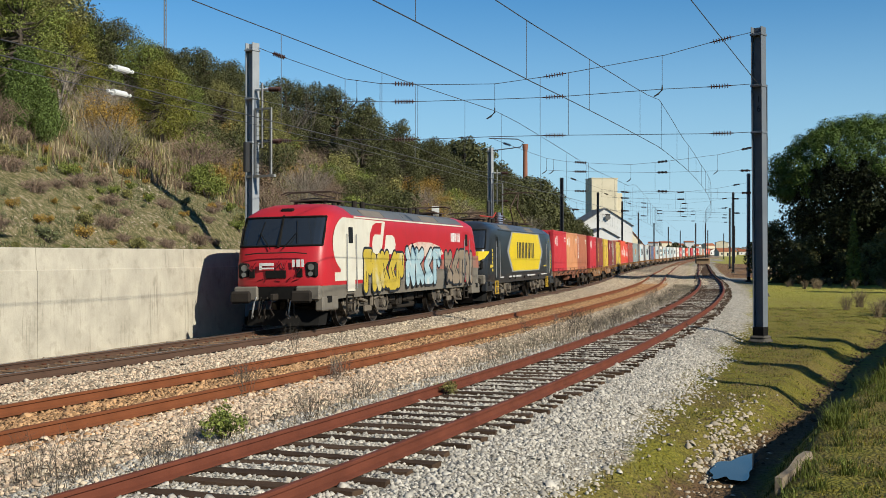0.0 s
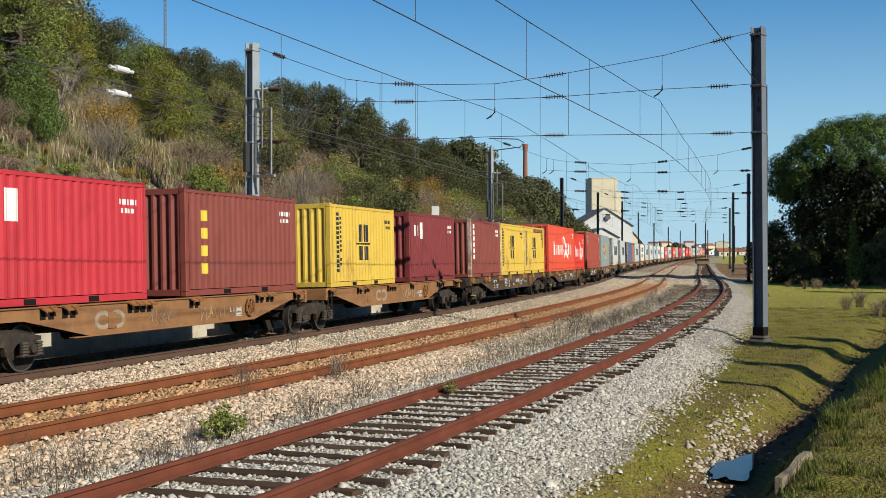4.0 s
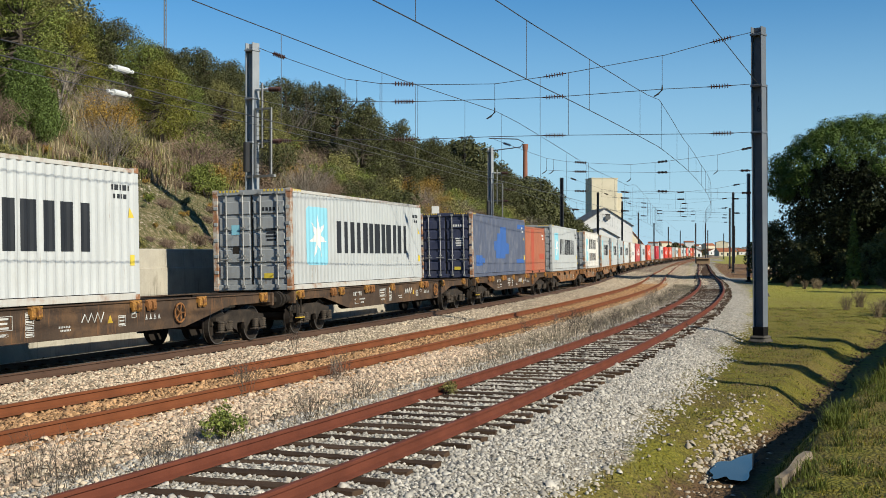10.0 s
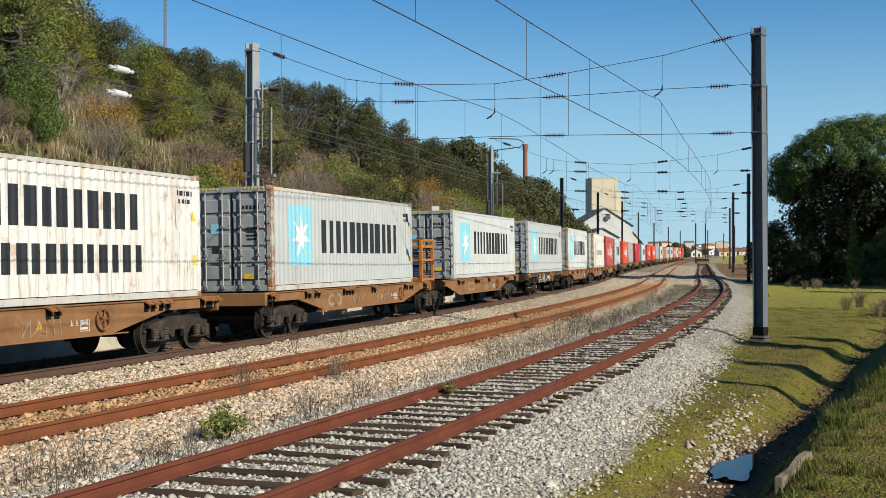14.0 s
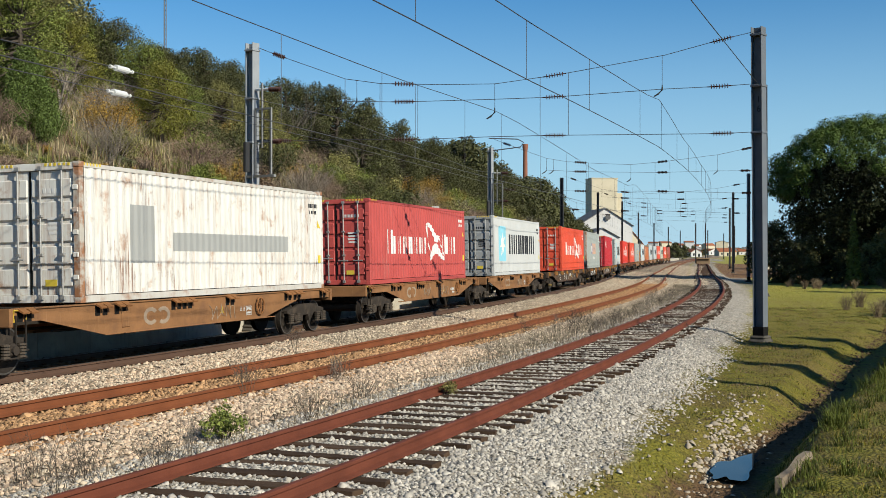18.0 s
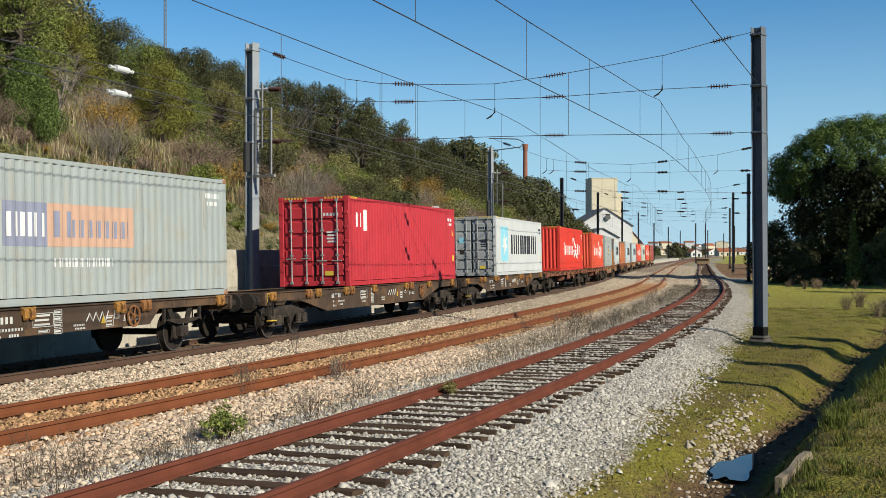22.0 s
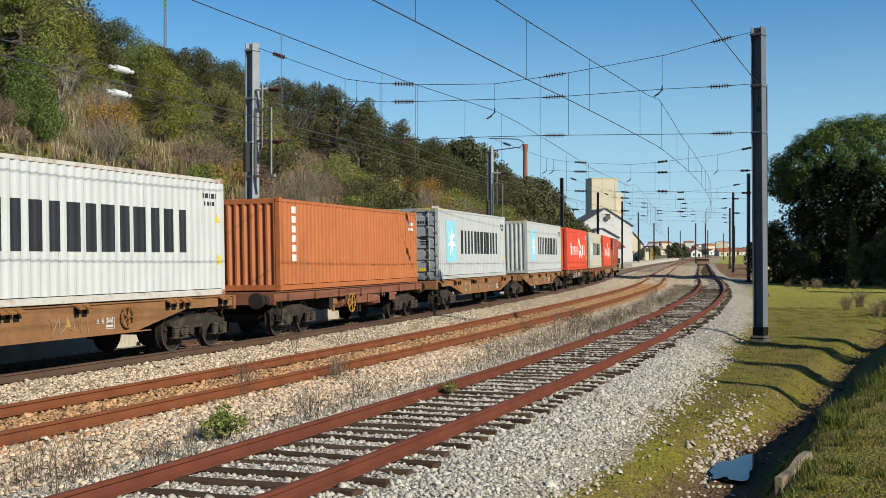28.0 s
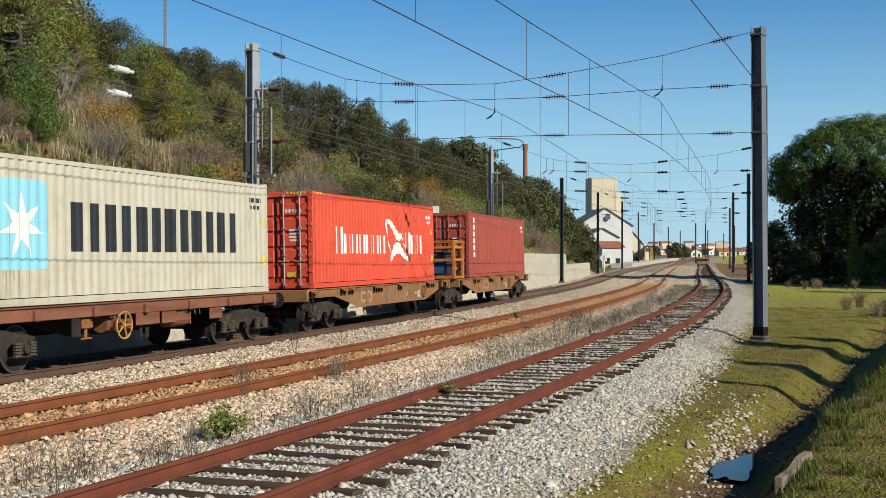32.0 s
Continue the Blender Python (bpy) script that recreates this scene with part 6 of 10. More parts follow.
def locomotive(scheme, label):
    g = thing("locomotive", label, "locomotive", "locomotives of the train")
    rings = [ring(*lv) for lv in LEVELS]
    n = len(rings[0])
    body = M_LOCO["red" if scheme == "red" else "anthracite"]
    roofm = M_LOCO["roof"] if scheme == "red" else paint("slate_roof_paint", (0.085, 0.10, 0.125), (0.05, 0.055, 0.06), 0.4, 0.5)
    groups = {k: MB() for k in ("body", "skirt", "roof", "glass", "frame")}
    fr = set(range(0, 4)) | set(range(n - 4, n))
    re = set(range(n // 2 - 4, n // 2 + 4))
    for i in range(len(rings) - 1):
        for k in range(n):
            z = LEVELS[i][0]
            cabend = k in fr or k in re
            key = ("frame" if cabend else "skirt") if z < 1.34 else "body"
            if 2.5 < z < 3.40 and cabend:
                key = "glass"
            if z >= 3.5:
                key = "roof"
                mx = (rings[i][k][0] + rings[i][(k + 1) % n][0]) / 2
                if (mx < 3.4 or mx > LOCO_L - 3.4) and z < 3.8:
                    key = "body"
            a, b, c, d = rings[i][k], rings[i][(k + 1) % n], rings[i + 1][(k + 1) % n], rings[i + 1][k]
            groups[key].add([a, b, c, d], [(0, 1, 2, 3)])
    groups["roof"].add(rings[-1], [tuple(range(n))])
    groups["skirt"].add(rings[0], [tuple(range(n))[::-1]])
    part("body_shell", groups["body"].weld(), body, g, smooth=True)
    part("skirt", groups["skirt"], M_LOCO["skirt"] if scheme == "red" else M_LOCO["anthracite"], g, "dusty grey lower skirt", fix=False)
    part("roof", groups["roof"].weld(), roofm, g, "grey roof", smooth=True)
    for rear, group in [(q, k) for q in (False, True) for k in ("glass", "frame")]:
        ws = MB()
        ws.v = groups[group].v
        ws.f = [q for q in groups[group].f if (ws.v[q[0]][0] > LOCO_L / 2) == rear]
        used = sorted({i for q in ws.f for i in q})
        at_new = {i: k for k, i in enumerate(used)}
        ws.v, ws.f = [ws.v[i] for i in used], [tuple(at_new[i] for i in q) for q in ws.f]
        if group == "glass":
            part("windscreen", ws, M_GLASS_DARK, g, "dark sloping windscreen", fix=False)
        else:
            # end faces below the nose take black in place of recess shade
            part("headstock", ws, M_BLACK, g, "headstock coloured black as recess shade", fix=False)
    for x0, sgn in ((0, 1), (LOCO_L, -1)):
        f = lambda x: x0 + sgn * x
        part("windscreen_pillar", MB().tube([(f(0.73), 0, 2.5), (f(1.24), 0, 3.46)], 0.05, 6), M_BLACK, g, fix=False)
        for z_, x_, w_ in ((2.55, 0.78, 1.488), (3.42, 1.20, 1.465)):
            part("windscreen_frame", MB().tube([(f(x_ + a) - sgn * 0.012, q * b * w_, z_) for q, row in ((-1, RING[4:0:-1]), (1, RING[:5])) for a, b in row], 0.032, 6), M_BLACK, g, "black rubber frame", fix=False)
        for q in (-1, 1):
            part("windscreen_frame", MB().tube([(f(x_ + 0.20) - sgn * 0.012, q * 0.90 * w_, z_) for z_, x_, w_ in ((2.55, 0.78, 1.488), (3.05, 1.00, 1.488), (3.42, 1.20, 1.465))], 0.032, 6), M_BLACK, g, "black rubber frame", fix=False)
        for y in (-0.18, 0.22):
            wip = MB()
            wip.tube([(f(0.66), y, 2.45), (f(0.92), y * 3.0, 2.95)], 0.014, 4).tube([(f(0.80), y * 3.2, 2.62), (f(1.12), y * 2.6, 3.3)], 0.012, 4)
            part("wiper", wip, M_BLACK, g, fix=False)
        for y in (-0.97, 0.97):
            b = part("buffer", MB().box(f(0.16), y, 1.04, 0.14, 0.66, 0.36, 0.06).cyl((f(0.2), y, 1.04), (f(0.62), y, 1.04), 0.13, n=12), M_UNDER, g, "rectangular buffer", fix=False)
        # beam blackened as well, for the shade between the buffers
        part("buffer_beam", MB().box(f(0.66), 0, 1.14, 0.10, 1.3, 0.42, 0.03), M_BLACK, g, "buffer beam coloured black as recess shade", fix=False)
        for y in (-1.0, 1.0):
            part("buffer_block", MB().box(f(0.66), y, 1.13, 0.24, 0.78, 0.44, 0.05), M_LOCO["skirt"], g, "dusty buffer block", fix=False)
        for y, a in ((-0.62, 0.0), (-0.5, 0.05), (0.5, 0.02), (0.66, 0.06), (0.3, 0.03)):
            part("brake_hose", MB().tube([(f(0.56), y, 1.02), (f(0.42), y, 0.86), (f(0.40), y + a, 0.56), (f(0.50), y + 2 * a, 0.40), (f(0.62), y + 2.4 * a, 0.46)], 0.026, 6), M_ROD if a > 0.04 else M_UNDER, g, fix=False)
        plough = MB()
        prof = [(f(0.75), -0.1), (f(0.95), -1.15), (f(1.2), -1.30), (f(1.2), 1.30), (f(0.95), 1.15), (f(0.75), 0.1)]
        plough.add([(a, b, 0.16) for a, b in prof] + [(a + sgn * 0.22, b, 0.62) for a, b in prof], [(i, (i + 1) % 6, 6 + (i + 1) % 6, 6 + i) for i in range(6)])
        # plough coloured black like the shade it stands in
        part("snow_plough", plough, M_BLACK, g, fix=False)
        part("coupling", MB().box(f(0.40), 0, 1.03, 0.34, 0.14, 0.2, 0.03).tube([(f(0.3), 0, 1.0), (f(0.12), 0.02, 0.7), (f(0.32), 0, 0.5)], 0.035, 6).tube([(f(0.5), 0.4, 0.95), (f(0.28), 0.45, 0.5), (f(0.42), 0.5, 0.4)], 0.03, 5).tube([(f(0.5), -0.4, 0.95), (f(0.28), -0.42, 0.5), (f(0.42), -0.5, 0.4)], 0.03, 5), M_UNDER, g, fix=False)
        for y in (-1.08, 1.08):
            hl = part("headlight_housing", MB().box(f(0.70), y, 1.82, 0.16, 0.40, 0.46, 0.06), M_BLACK, g, fix=False)
            part("headlight", MB().cyl((f(0.60), y - 0.02, 1.90), (f(0.66), y - 0.02, 1.90), 0.10, n=12).cyl((f(0.60), y, 1.70), (f(0.66), y, 1.70), 0.075, n=12), M_HEADLIGHT, hl, fix=False)
        part("top_headlight", MB().box(f(1.58), 0, 3.62, 0.30, 0.42, 0.16, 0.04), M_BLACK, g, fix=False)
        part("nose_grille", MB().box(f(0.575), 0.02, 1.70, 0.03, 0.66, 0.24, 0.01), M_BLACK, g, "dark horizontal grille", fix=False)
        for y in (-0.74, 0.80):
            part("nose_grille", MB().box(f(0.60), y, 1.74, 0.05, 0.17, 0.26, 0.01), M_BLACK, g, "small dark grille", fix=False)
        part("grab_rail", MB().tube([(f(0.55), -1.0, 2.30), (f(0.52), -0.6, 2.34), (f(0.52), 0.6, 2.34), (f(0.55), 1.0, 2.30)], 0.018, 5), M_UNDER, g, fix=False)
        xw = 2.35
        part("cab_door", side_plate([rect(f(2.9) - 0.34, f(2.9) + 0.34, 1.12, 3.22)], lift=0.004), M_LOCO["white"] if scheme == "red" and sgn > 0 else body, g)
        part("cab_window", side_plate([[(f(2.9) - 0.19, 2.62), (f(2.9) + 0.19, 2.62), (f(2.9) + 0.19, 3.12), (f(2.9) - 0.19, 3.12)]], lift=0.010), M_GLASS_DARK, g, "dark cab window")
        for q in (-0.42, 0.42):
            part("handrail", MB().tube([(f(2.9) + q, -1.53, 1.2), (f(2.9) + q, -1.54, 2.9)], 0.018, 5), M_ROD, g, fix=False)
        corner = part("corner_skirt", MB().box(f(1.25), -1.33, 0.80, 1.25, 0.26, 0.42, 0.04), M_LOCO["skirt"] if scheme == "red" else M_LOCO["anthracite"], g, fix=False)
        # no real hollow: a thin black plate gives the recess its shade
        part("step_recess", MB().box(f(1.15), -1.458, 0.93, 0.36, 0.012, 0.20), M_BLACK, corner, fix=False)
        steps = MB()
        for z in (0.45, 0.75, 1.02):
            steps.box(f(2.9), -1.44, z, 0.52, 0.12, 0.04, 0.01)
        steps.box(f(2.9) - 0.28, -1.44, 0.72, 0.03, 0.05, 0.6).box(f(2.9) + 0.28, -1.44, 0.72, 0.03, 0.05, 0.6)
        part("step", steps, M_YELLOW if scheme != "red" else M_UNDER, g, fix=False)
        for xx in (4.95,):
            mb = MB()
            for y in (-1.12, 1.12):
                mb.ext([(f(xx) - 2.2, 0.78), (f(xx) - 2.0, 0.50), (f(xx) - 1.1, 0.46), (f(xx) - 0.8, 0.66), (f(xx) - 0.4, 0.60), (f(xx) + 0.4, 0.60), (f(xx) + 0.8, 0.66), (f(xx) + 1.1, 0.46), (f(xx) + 2.0, 0.50), (f(xx) + 2.2, 0.78), (f(xx) + 1.0, 0.92), (f(xx) - 1.0, 0.92)], y - 0.08, y + 0.08, "xz")
                for q in (-1.45, 1.45):
                    mb.cyl((f(xx) + q, y - 0.05, 0.61), (f(xx) + q, y * 1.17, 0.61), 0.17, n=12)
                    mb.tube([(f(xx) + q * 0.6, y * 1.12, 0.45), (f(xx) + q * 1.25, y * 1.12, 0.40)], 0.05, 6)
                for q in (-0.45, 0.45):
                    mb.cyl((f(xx) + q, y, 0.7), (f(xx) + q, y, 1.02), 0.17, n=10)
            mb.box(f(xx), 0, 0.7, 0.7, 2.0, 0.3)
            gear = MB()
            for q in (-1.45, 1.45):
                gear.tube([(f(xx) + q - 0.62, -1.20, 0.95), (f(xx) + q - 0.70, -1.24, 0.60), (f(xx) + q - 0.42, -1.26, 0.30), (f(xx) + q - 0.10, -1.25, 0.24)], 0.03, 6)
                gear.tube([(f(xx) + q + 0.55, -1.22, 0.98), (f(xx) + q + 0.62, -1.27, 0.62), (f(xx) + q + 0.38, -1.28, 0.36)], 0.024, 6)
                gear.cyl((f(xx) + q, -1.30, 0.61), (f(xx) + q, -1.36, 0.61), 0.12, n=12)
                gear.box(f(xx) + q * 0.78, -1.25, 0.98, 0.16, 0.14, 0.30, 0.02)
                gear.box(f(xx) + q, -1.24, 0.84, 0.30, 0.12, 0.16, 0.03)
            gear.cyl((f(xx) - 0.9, -1.30, 0.86), (f(xx) - 0.2, -1.30, 0.74), 0.055, n=8)
            gear.cyl((f(xx) + 0.25, -1.30, 1.02), (f(xx) + 0.25, -1.30, 0.58), 0.07, n=8)
            gear.cyl((f(xx) + 0.9, -1.30, 0.86), (f(xx) + 0.45, -1.30, 0.80), 0.05, n=8)
            gear.box(f(xx), -1.26, 0.50, 0.62, 0.10, 0.20, 0.03)
            b = part("bogie", mb, mat("dusty_loco_bogie", (0.12, 0.10, 0.08), 0.85, 0.1, 0.5, 4, 0.7, 30, 0.3), g, fix=False)
            part("bogie_gear", gear, mat("dusty_bogie_gear", (0.20, 0.165, 0.125), 0.85, 0.1, 0.5, 6, 0.7, 30, 0.2), b, "dampers, pipes and axle covers", fix=False)
            for q in (-1.45, 1.45):
                wheelset(b, f(xx) + q, 0.61, g)
    for a, b, zc, hh in ((7.6, 8.5, 0.74, 0.30), (8.7, 9.2, 0.66, 0.46), (9.5, 10.7, 0.72, 0.34), (10.9, 11.9, 0.76, 0.26)):
        part("underfloor_box", MB().box((a + b) / 2, 0, zc, b - a, 2.1, hh, 0.05).box((a + b) / 2, -1.06, zc, (b - a) * 0.7, 0.04, hh * 0.6, 0.01), M_UNDER, g, fix=False)
    part("air_reservoir", MB().cyl((8.0, -0.7, 0.42), (11.4, -0.7, 0.42), 0.13, n=12), M_UNDER, g, fix=False)
    for x in (5.9, 7.2, 9.7, 11.3, 13.8):
        part("skirt_socket", MB().box(x, -1.462, 1.12, 0.16, 0.03, 0.13, 0.01), M_BLACK, g, "dark socket in the skirt", fix=False)
    for x in (3.9, LOCO_L - 3.9):
        if scheme != "red" and x > 9:
            pm = MB().box(x, 0, 4.07, 1.5, 1.3, 0.06)
            for y in (-0.35, 0.35):
                pm.tube([(x + 0.5, y, 4.1), (x - 1.2, y * 0.6, 4.95)], 0.04, 6).tube([(x - 1.2, y * 0.6, 4.95), (x + 0.1, 0.1 * y, 5.86)], 0.03, 6)
            for q in (-0.1, 0.25):
                pm.tube([(x + q, -0.95, 5.80), (x + q, -0.7, 5.90), (x + q, 0.7, 5.90), (x + q, 0.95, 5.80)], 0.03, 5)
            part("pantograph", pm, mat("pantograph_steel", (0.11, 0.07, 0.055), 0.7, 0.3), g, "raised pantograph", fix=False)
            continue
        part("pantograph", MB().add([(x + p[0] * (1 if x < 9 else -1), p[1], 3.93 + p[2] * 0.72) for p in pantograph_mesh().v], pantograph_mesh().f), mat("pantograph_steel", (0.11, 0.07, 0.055), 0.7, 0.3), g, fix=False)
    eq = MB()
    for x in (6.2, 7.0, 12.4, 13.3):
        eq.cyl((x, -0.4, 3.86), (x, -0.4, 4.12), 0.09, n=8)
        eq.cyl((x, 0.35, 3.86), (x, 0.35, 4.10), 0.08, n=8)
    eq.tube([(5.0, 0, 4.12), (9.8, 0.1, 4.14), (14.6, 0, 4.12)], 0.03, 5)
    part("roof_equipment", eq, M_UNDER, g, fix=False)
    seams = MB()
    for x in np.linspace(4.6, LOCO_L - 4.6, 8):
        seams.box(x, -1.13, 3.70, 0.05, 0.06, 0.05).box(x, -1.42, 3.44, 0.06, 0.10, 0.05)
    part("roof_seams", seams, M_ROD, g, fix=False)
    for i, x in enumerate(np.arange(4.4, LOCO_L - 5.4, 2.15)):
        part("roof_panel", MB().add([(float(x), -1.452, 3.475), (float(x) + 2.1, -1.452, 3.475), (float(x) + 2.1, -1.175, 3.735), (float(x), -1.175, 3.735), (float(x), -1.44, 3.465), (float(x) + 2.1, -1.44, 3.465), (float(x) + 2.1, -1.165, 3.72), (float(x), -1.165, 3.72)], [(0, 1, 2, 3), (4, 7, 6, 5), (0, 4, 5, 1), (3, 2, 6, 7), (0, 3, 7, 4), (1, 5, 6, 2)]), roofm if i % 3 else mat("dusty_roof_panel", (0.20, 0.17, 0.14), 0.8), g)
    part("gutter", MB().box(LOCO_L / 2, -1.462, 3.445, LOCO_L - 6.6, 0.04, 0.05), M_LOCO["white"] if scheme == "red" else M_LOCO["anthracite"], g, fix=False)
    if scheme == "red":
        part("white_cab_panel", side_plate([[(1.52, 1.46), (5.3, 1.46), (5.75, 2.2), (6.22, 3.38)] + [(2.55 - 1.15 * math.sin(a), 2.58 + 0.86 * math.cos(a)) for a in [0.25 + 0.22 * i for i in range(12)]] + [(2.0, 1.72), (1.52, 1.72)]], lift=0.001), M_LOCO["white"], g, "dirty white cab panel")
        part("emblem", side_plate([[(5.88, 3.32), (5.3, 3.32), (4.95, 3.22), (4.70, 2.95), (4.60, 2.5), (4.66, 2.15), (5.45, 2.15)]], lift=0.003), body, g, "red curve of the emblem")
        part("emblem", side_plate([[(5.80, 2.93), (5.15, 2.93), (4.98, 2.84), (4.88, 2.6), (4.92, 2.38), (5.05, 2.28), (5.55, 2.28)]], lift=0.006), M_LOCO["white"], g, "white inner shape")
        part("emblem", side_plate([[(6.30, 2.93), (6.95, 2.93), (7.18, 2.84), (7.30, 2.62), (7.22, 2.4), (7.0, 2.28), (6.05, 2.28)]], lift=0.003), M_LOCO["white"], g, "white inner shape")
        for i, (y0, z0, y1, z1) in enumerate(((0.95, 2.02, 0.80, 1.80), (0.80, 1.80, 0.66, 2.06), (-0.10, 2.10, -0.02, 1.86), (-0.02, 1.86, -0.16, 2.04), (-0.16, 2.04, -0.28, 1.84), (-0.28, 1.84, -0.34, 2.08), (0.62, 1.50, 0.42, 1.56), (0.40, 1.46, 0.30, 1.58), (0.05, 1.52, -0.12, 1.48), (-0.35, 1.48, -0.46, 1.60), (-0.50, 1.47, -0.72, 1.55), (-0.60, 1.60, -0.78, 1.86))):
            part("graffiti_stroke", MB().tube([(0.572, y0, z0), (0.566, (y0 + y1) / 2 + 0.03, (z0 + z1) / 2), (0.572, y1, z1)], 0.012, 4), mat("dark_red_spray", (0.11, 0.008, 0.012), 0.6), g, "dark sprayed scribble", fix=False)
        part("lower_band", side_plate([rect(4.1, LOCO_L - 1.0, 1.32, 1.72)], lift=0.0015), M_LOCO["skirt"], g, "dusty lower band")
        part("dust_band", side_plate([[(7.6, 1.70), (LOCO_L - 0.9, 1.70), (LOCO_L - 0.9, 2.22), (15.0, 2.12), (11.0, 2.02), (8.6, 1.90)]], lift=0.0022), paint("dusty_red_paint", (0.36, 0.14, 0.10), (0.24, 0.17, 0.12), 0.8), g, "dust-covered red paint")
        for q in bars(14.3, 15.7, 2.78, 3.14, 4):
            part("running_number", side_plate([q]), INK["white"], g, "white bar")
        for y, w_ in ((-0.72, 0.12), (-0.56, 0.08), (-0.86, 0.08)):
            part("running_number", MB().box(0.555, y, 2.02, 0.01, w_, 0.22), INK["white"], g, "white bar", fix=False)
        part("nose_emblem", MB().box(0.55, 0.30, 2.0, 0.012, 0.46, 0.09, 0.01).box(0.55, 0.30, 1.88, 0.012, 0.46, 0.05, 0.01).box(0.55, 0.5, 1.94, 0.012, 0.08, 0.2), INK["white"], g, "white emblem", fix=False)
        gy = mat("graffiti_yellow", (0.55, 0.40, 0.05), 0.5, 0, 0.7, 2, 0.6, 20, 0.0, stain=(0.58, 0.54, 0.38), stain_scale=1.2, stain_amount=0.7)
        gb = mat("graffiti_pale_blue", (0.36, 0.50, 0.54), 0.5, 0, 0.8, 2, 0.5, 20, 0.0, stain=(0.62, 0.60, 0.54), stain_scale=1.2, stain_amount=0.8)
        gn = mat("graffiti_silver", (0.27, 0.21, 0.15), 0.5, 0, 0.8, 2, 0.5, 20, 0.0)
        halo = mat("pale_spray_mist", (0.66, 0.50, 0.40), 0.6, 0, 0.85, 2, 0.6, 20, 0.0, stain=(0.50, 0.12, 0.10), stain_scale=2.5, stain_amount=0.9)
        part("spray_halo", side_plate([[(8.2, 2.28), (8.9, 2.62), (10.0, 2.74), (11.6, 2.72), (12.7, 2.58), (13.2, 2.30), (12.6, 2.2), (8.6, 2.2)]], lift=0.003), halo, g, "pale spray mist over the red paint")
        for k, (m_, x0, x1, z0, z1, cells) in enumerate(((gy, 4.05, 8.15, 1.12, 2.36, 5), (gb, 8.35, 12.85, 1.16, 2.52, 4), (gn, 13.35, 17.6, 1.14, 2.38, 4))):
            rr = random.Random(91 + k)
            w_ = (x1 - x0) / cells
            lines = []
            for i in range(cells):
                xa, xb = x0 + w_ * (i + 0.20), x0 + w_ * (i + 0.80)
                lo, hi, md = z0 + rr.uniform(0.1, 0.25), z1 - rr.uniform(0.1, 0.25), (z0 + z1) / 2 + rr.uniform(-0.15, 0.15)
                form = (i + k) % 4
                lines.append([((xa, lo), (xa + 0.06, hi)), ((xa, hi), (xb, lo)), ((xa + 0.1, lo), (xa, hi)), ((xb, hi), (xa, md))][form])
                lines.append([((xa, hi), (xb, hi)), ((xb, lo), (xb, hi)), ((xa, md), (xb, hi)), ((xa, md), (xb, lo))][form])
                lines.append([((xb, hi), (xb - 0.1, md)), ((xa, lo), (xa, md)), ((xa, md), (xb, lo)), ((xb, lo), (xa, lo))][form])
            outl, fill = [], []
            for i, (p, q) in enumerate(lines):
                for rad_, into in ((0.285, outl), (0.205, fill)):
                    d_ = math.atan2(q[1] - p[1], q[0] - p[0])
                    into.append([(q[0] + rad_ * math.cos(d_ + t_), q[1] + rad_ * math.sin(d_ + t_)) for t_ in np.linspace(-math.pi / 2, math.pi / 2, 9)] + [(p[0] + rad_ * math.cos(d_ + t_), p[1] + rad_ * math.sin(d_ + t_)) for t_ in np.linspace(math.pi / 2, 1.5 * math.pi, 9)])
            for i, (q, f_) in enumerate(zip(outl, fill)):
                o_ = part("graffiti_outline", side_plate([q], lift=0.0045 + 0.0001 * i), INK["black"], g, "black spray outline")
                part("graffiti_fill", side_plate([f_], lift=0.0105 + 0.0001 * i), m_, o_, "sprayed bubble stroke")
            for i, (p, q) in enumerate(lines[::2]):
                part("graffiti_stroke", side_plate([[(p[0] + 0.03, p[1] + 0.14), (p[0] + 0.075, p[1] + 0.14), ((p[0] + q[0]) / 2 + 0.06, (p[1] + q[1]) / 2), ((p[0] + q[0]) / 2 + 0.02, (p[1] + q[1]) / 2)]], lift=0.017), INK["black" if k != 1 else "white"], g, "thin spray stroke")
    else:
        part("silver_hexagon", side_plate([[(5.2, 2.45), (6.35, 1.42), (14.0, 1.42), (15.15, 2.45), (14.0, 3.42), (6.35, 3.42)]], lift=0.001), M_LOCO["silver"], g, "silver hexagon edge")
        part("yellow_hexagon", side_plate([[(5.6, 2.45), (6.65, 1.47), (13.65, 1.47), (14.7, 2.45), (13.65, 3.38), (6.65, 3.38)]], lift=0.005), M_LOCO["yellow"], g, "yellow hexagon panel")
        part("lettering", side_plate(bars(7.65, 12.45, 2.08, 2.92, 6, 0.62), lift=0.010), INK["black"], g, "row of plain black bars")
        for q in bars(16.6, 17.15, 3.02, 3.2, 4) + bars(15.4, 17.0, 1.62, 1.70, 9):
            part("running_number", side_plate([q]), INK["yellow"], g, "yellow bar")
        part("door_word", side_plate([rect(LOCO_L - 1.95, LOCO_L - 1.75, 1.5 + 0.18 * i, 1.62 + 0.18 * i) for i in range(6)] + [rect(1.75, 1.95, 1.5 + 0.18 * i, 1.62 + 0.18 * i) for i in range(6)]), INK["yellow"], g, "column of yellow bars")
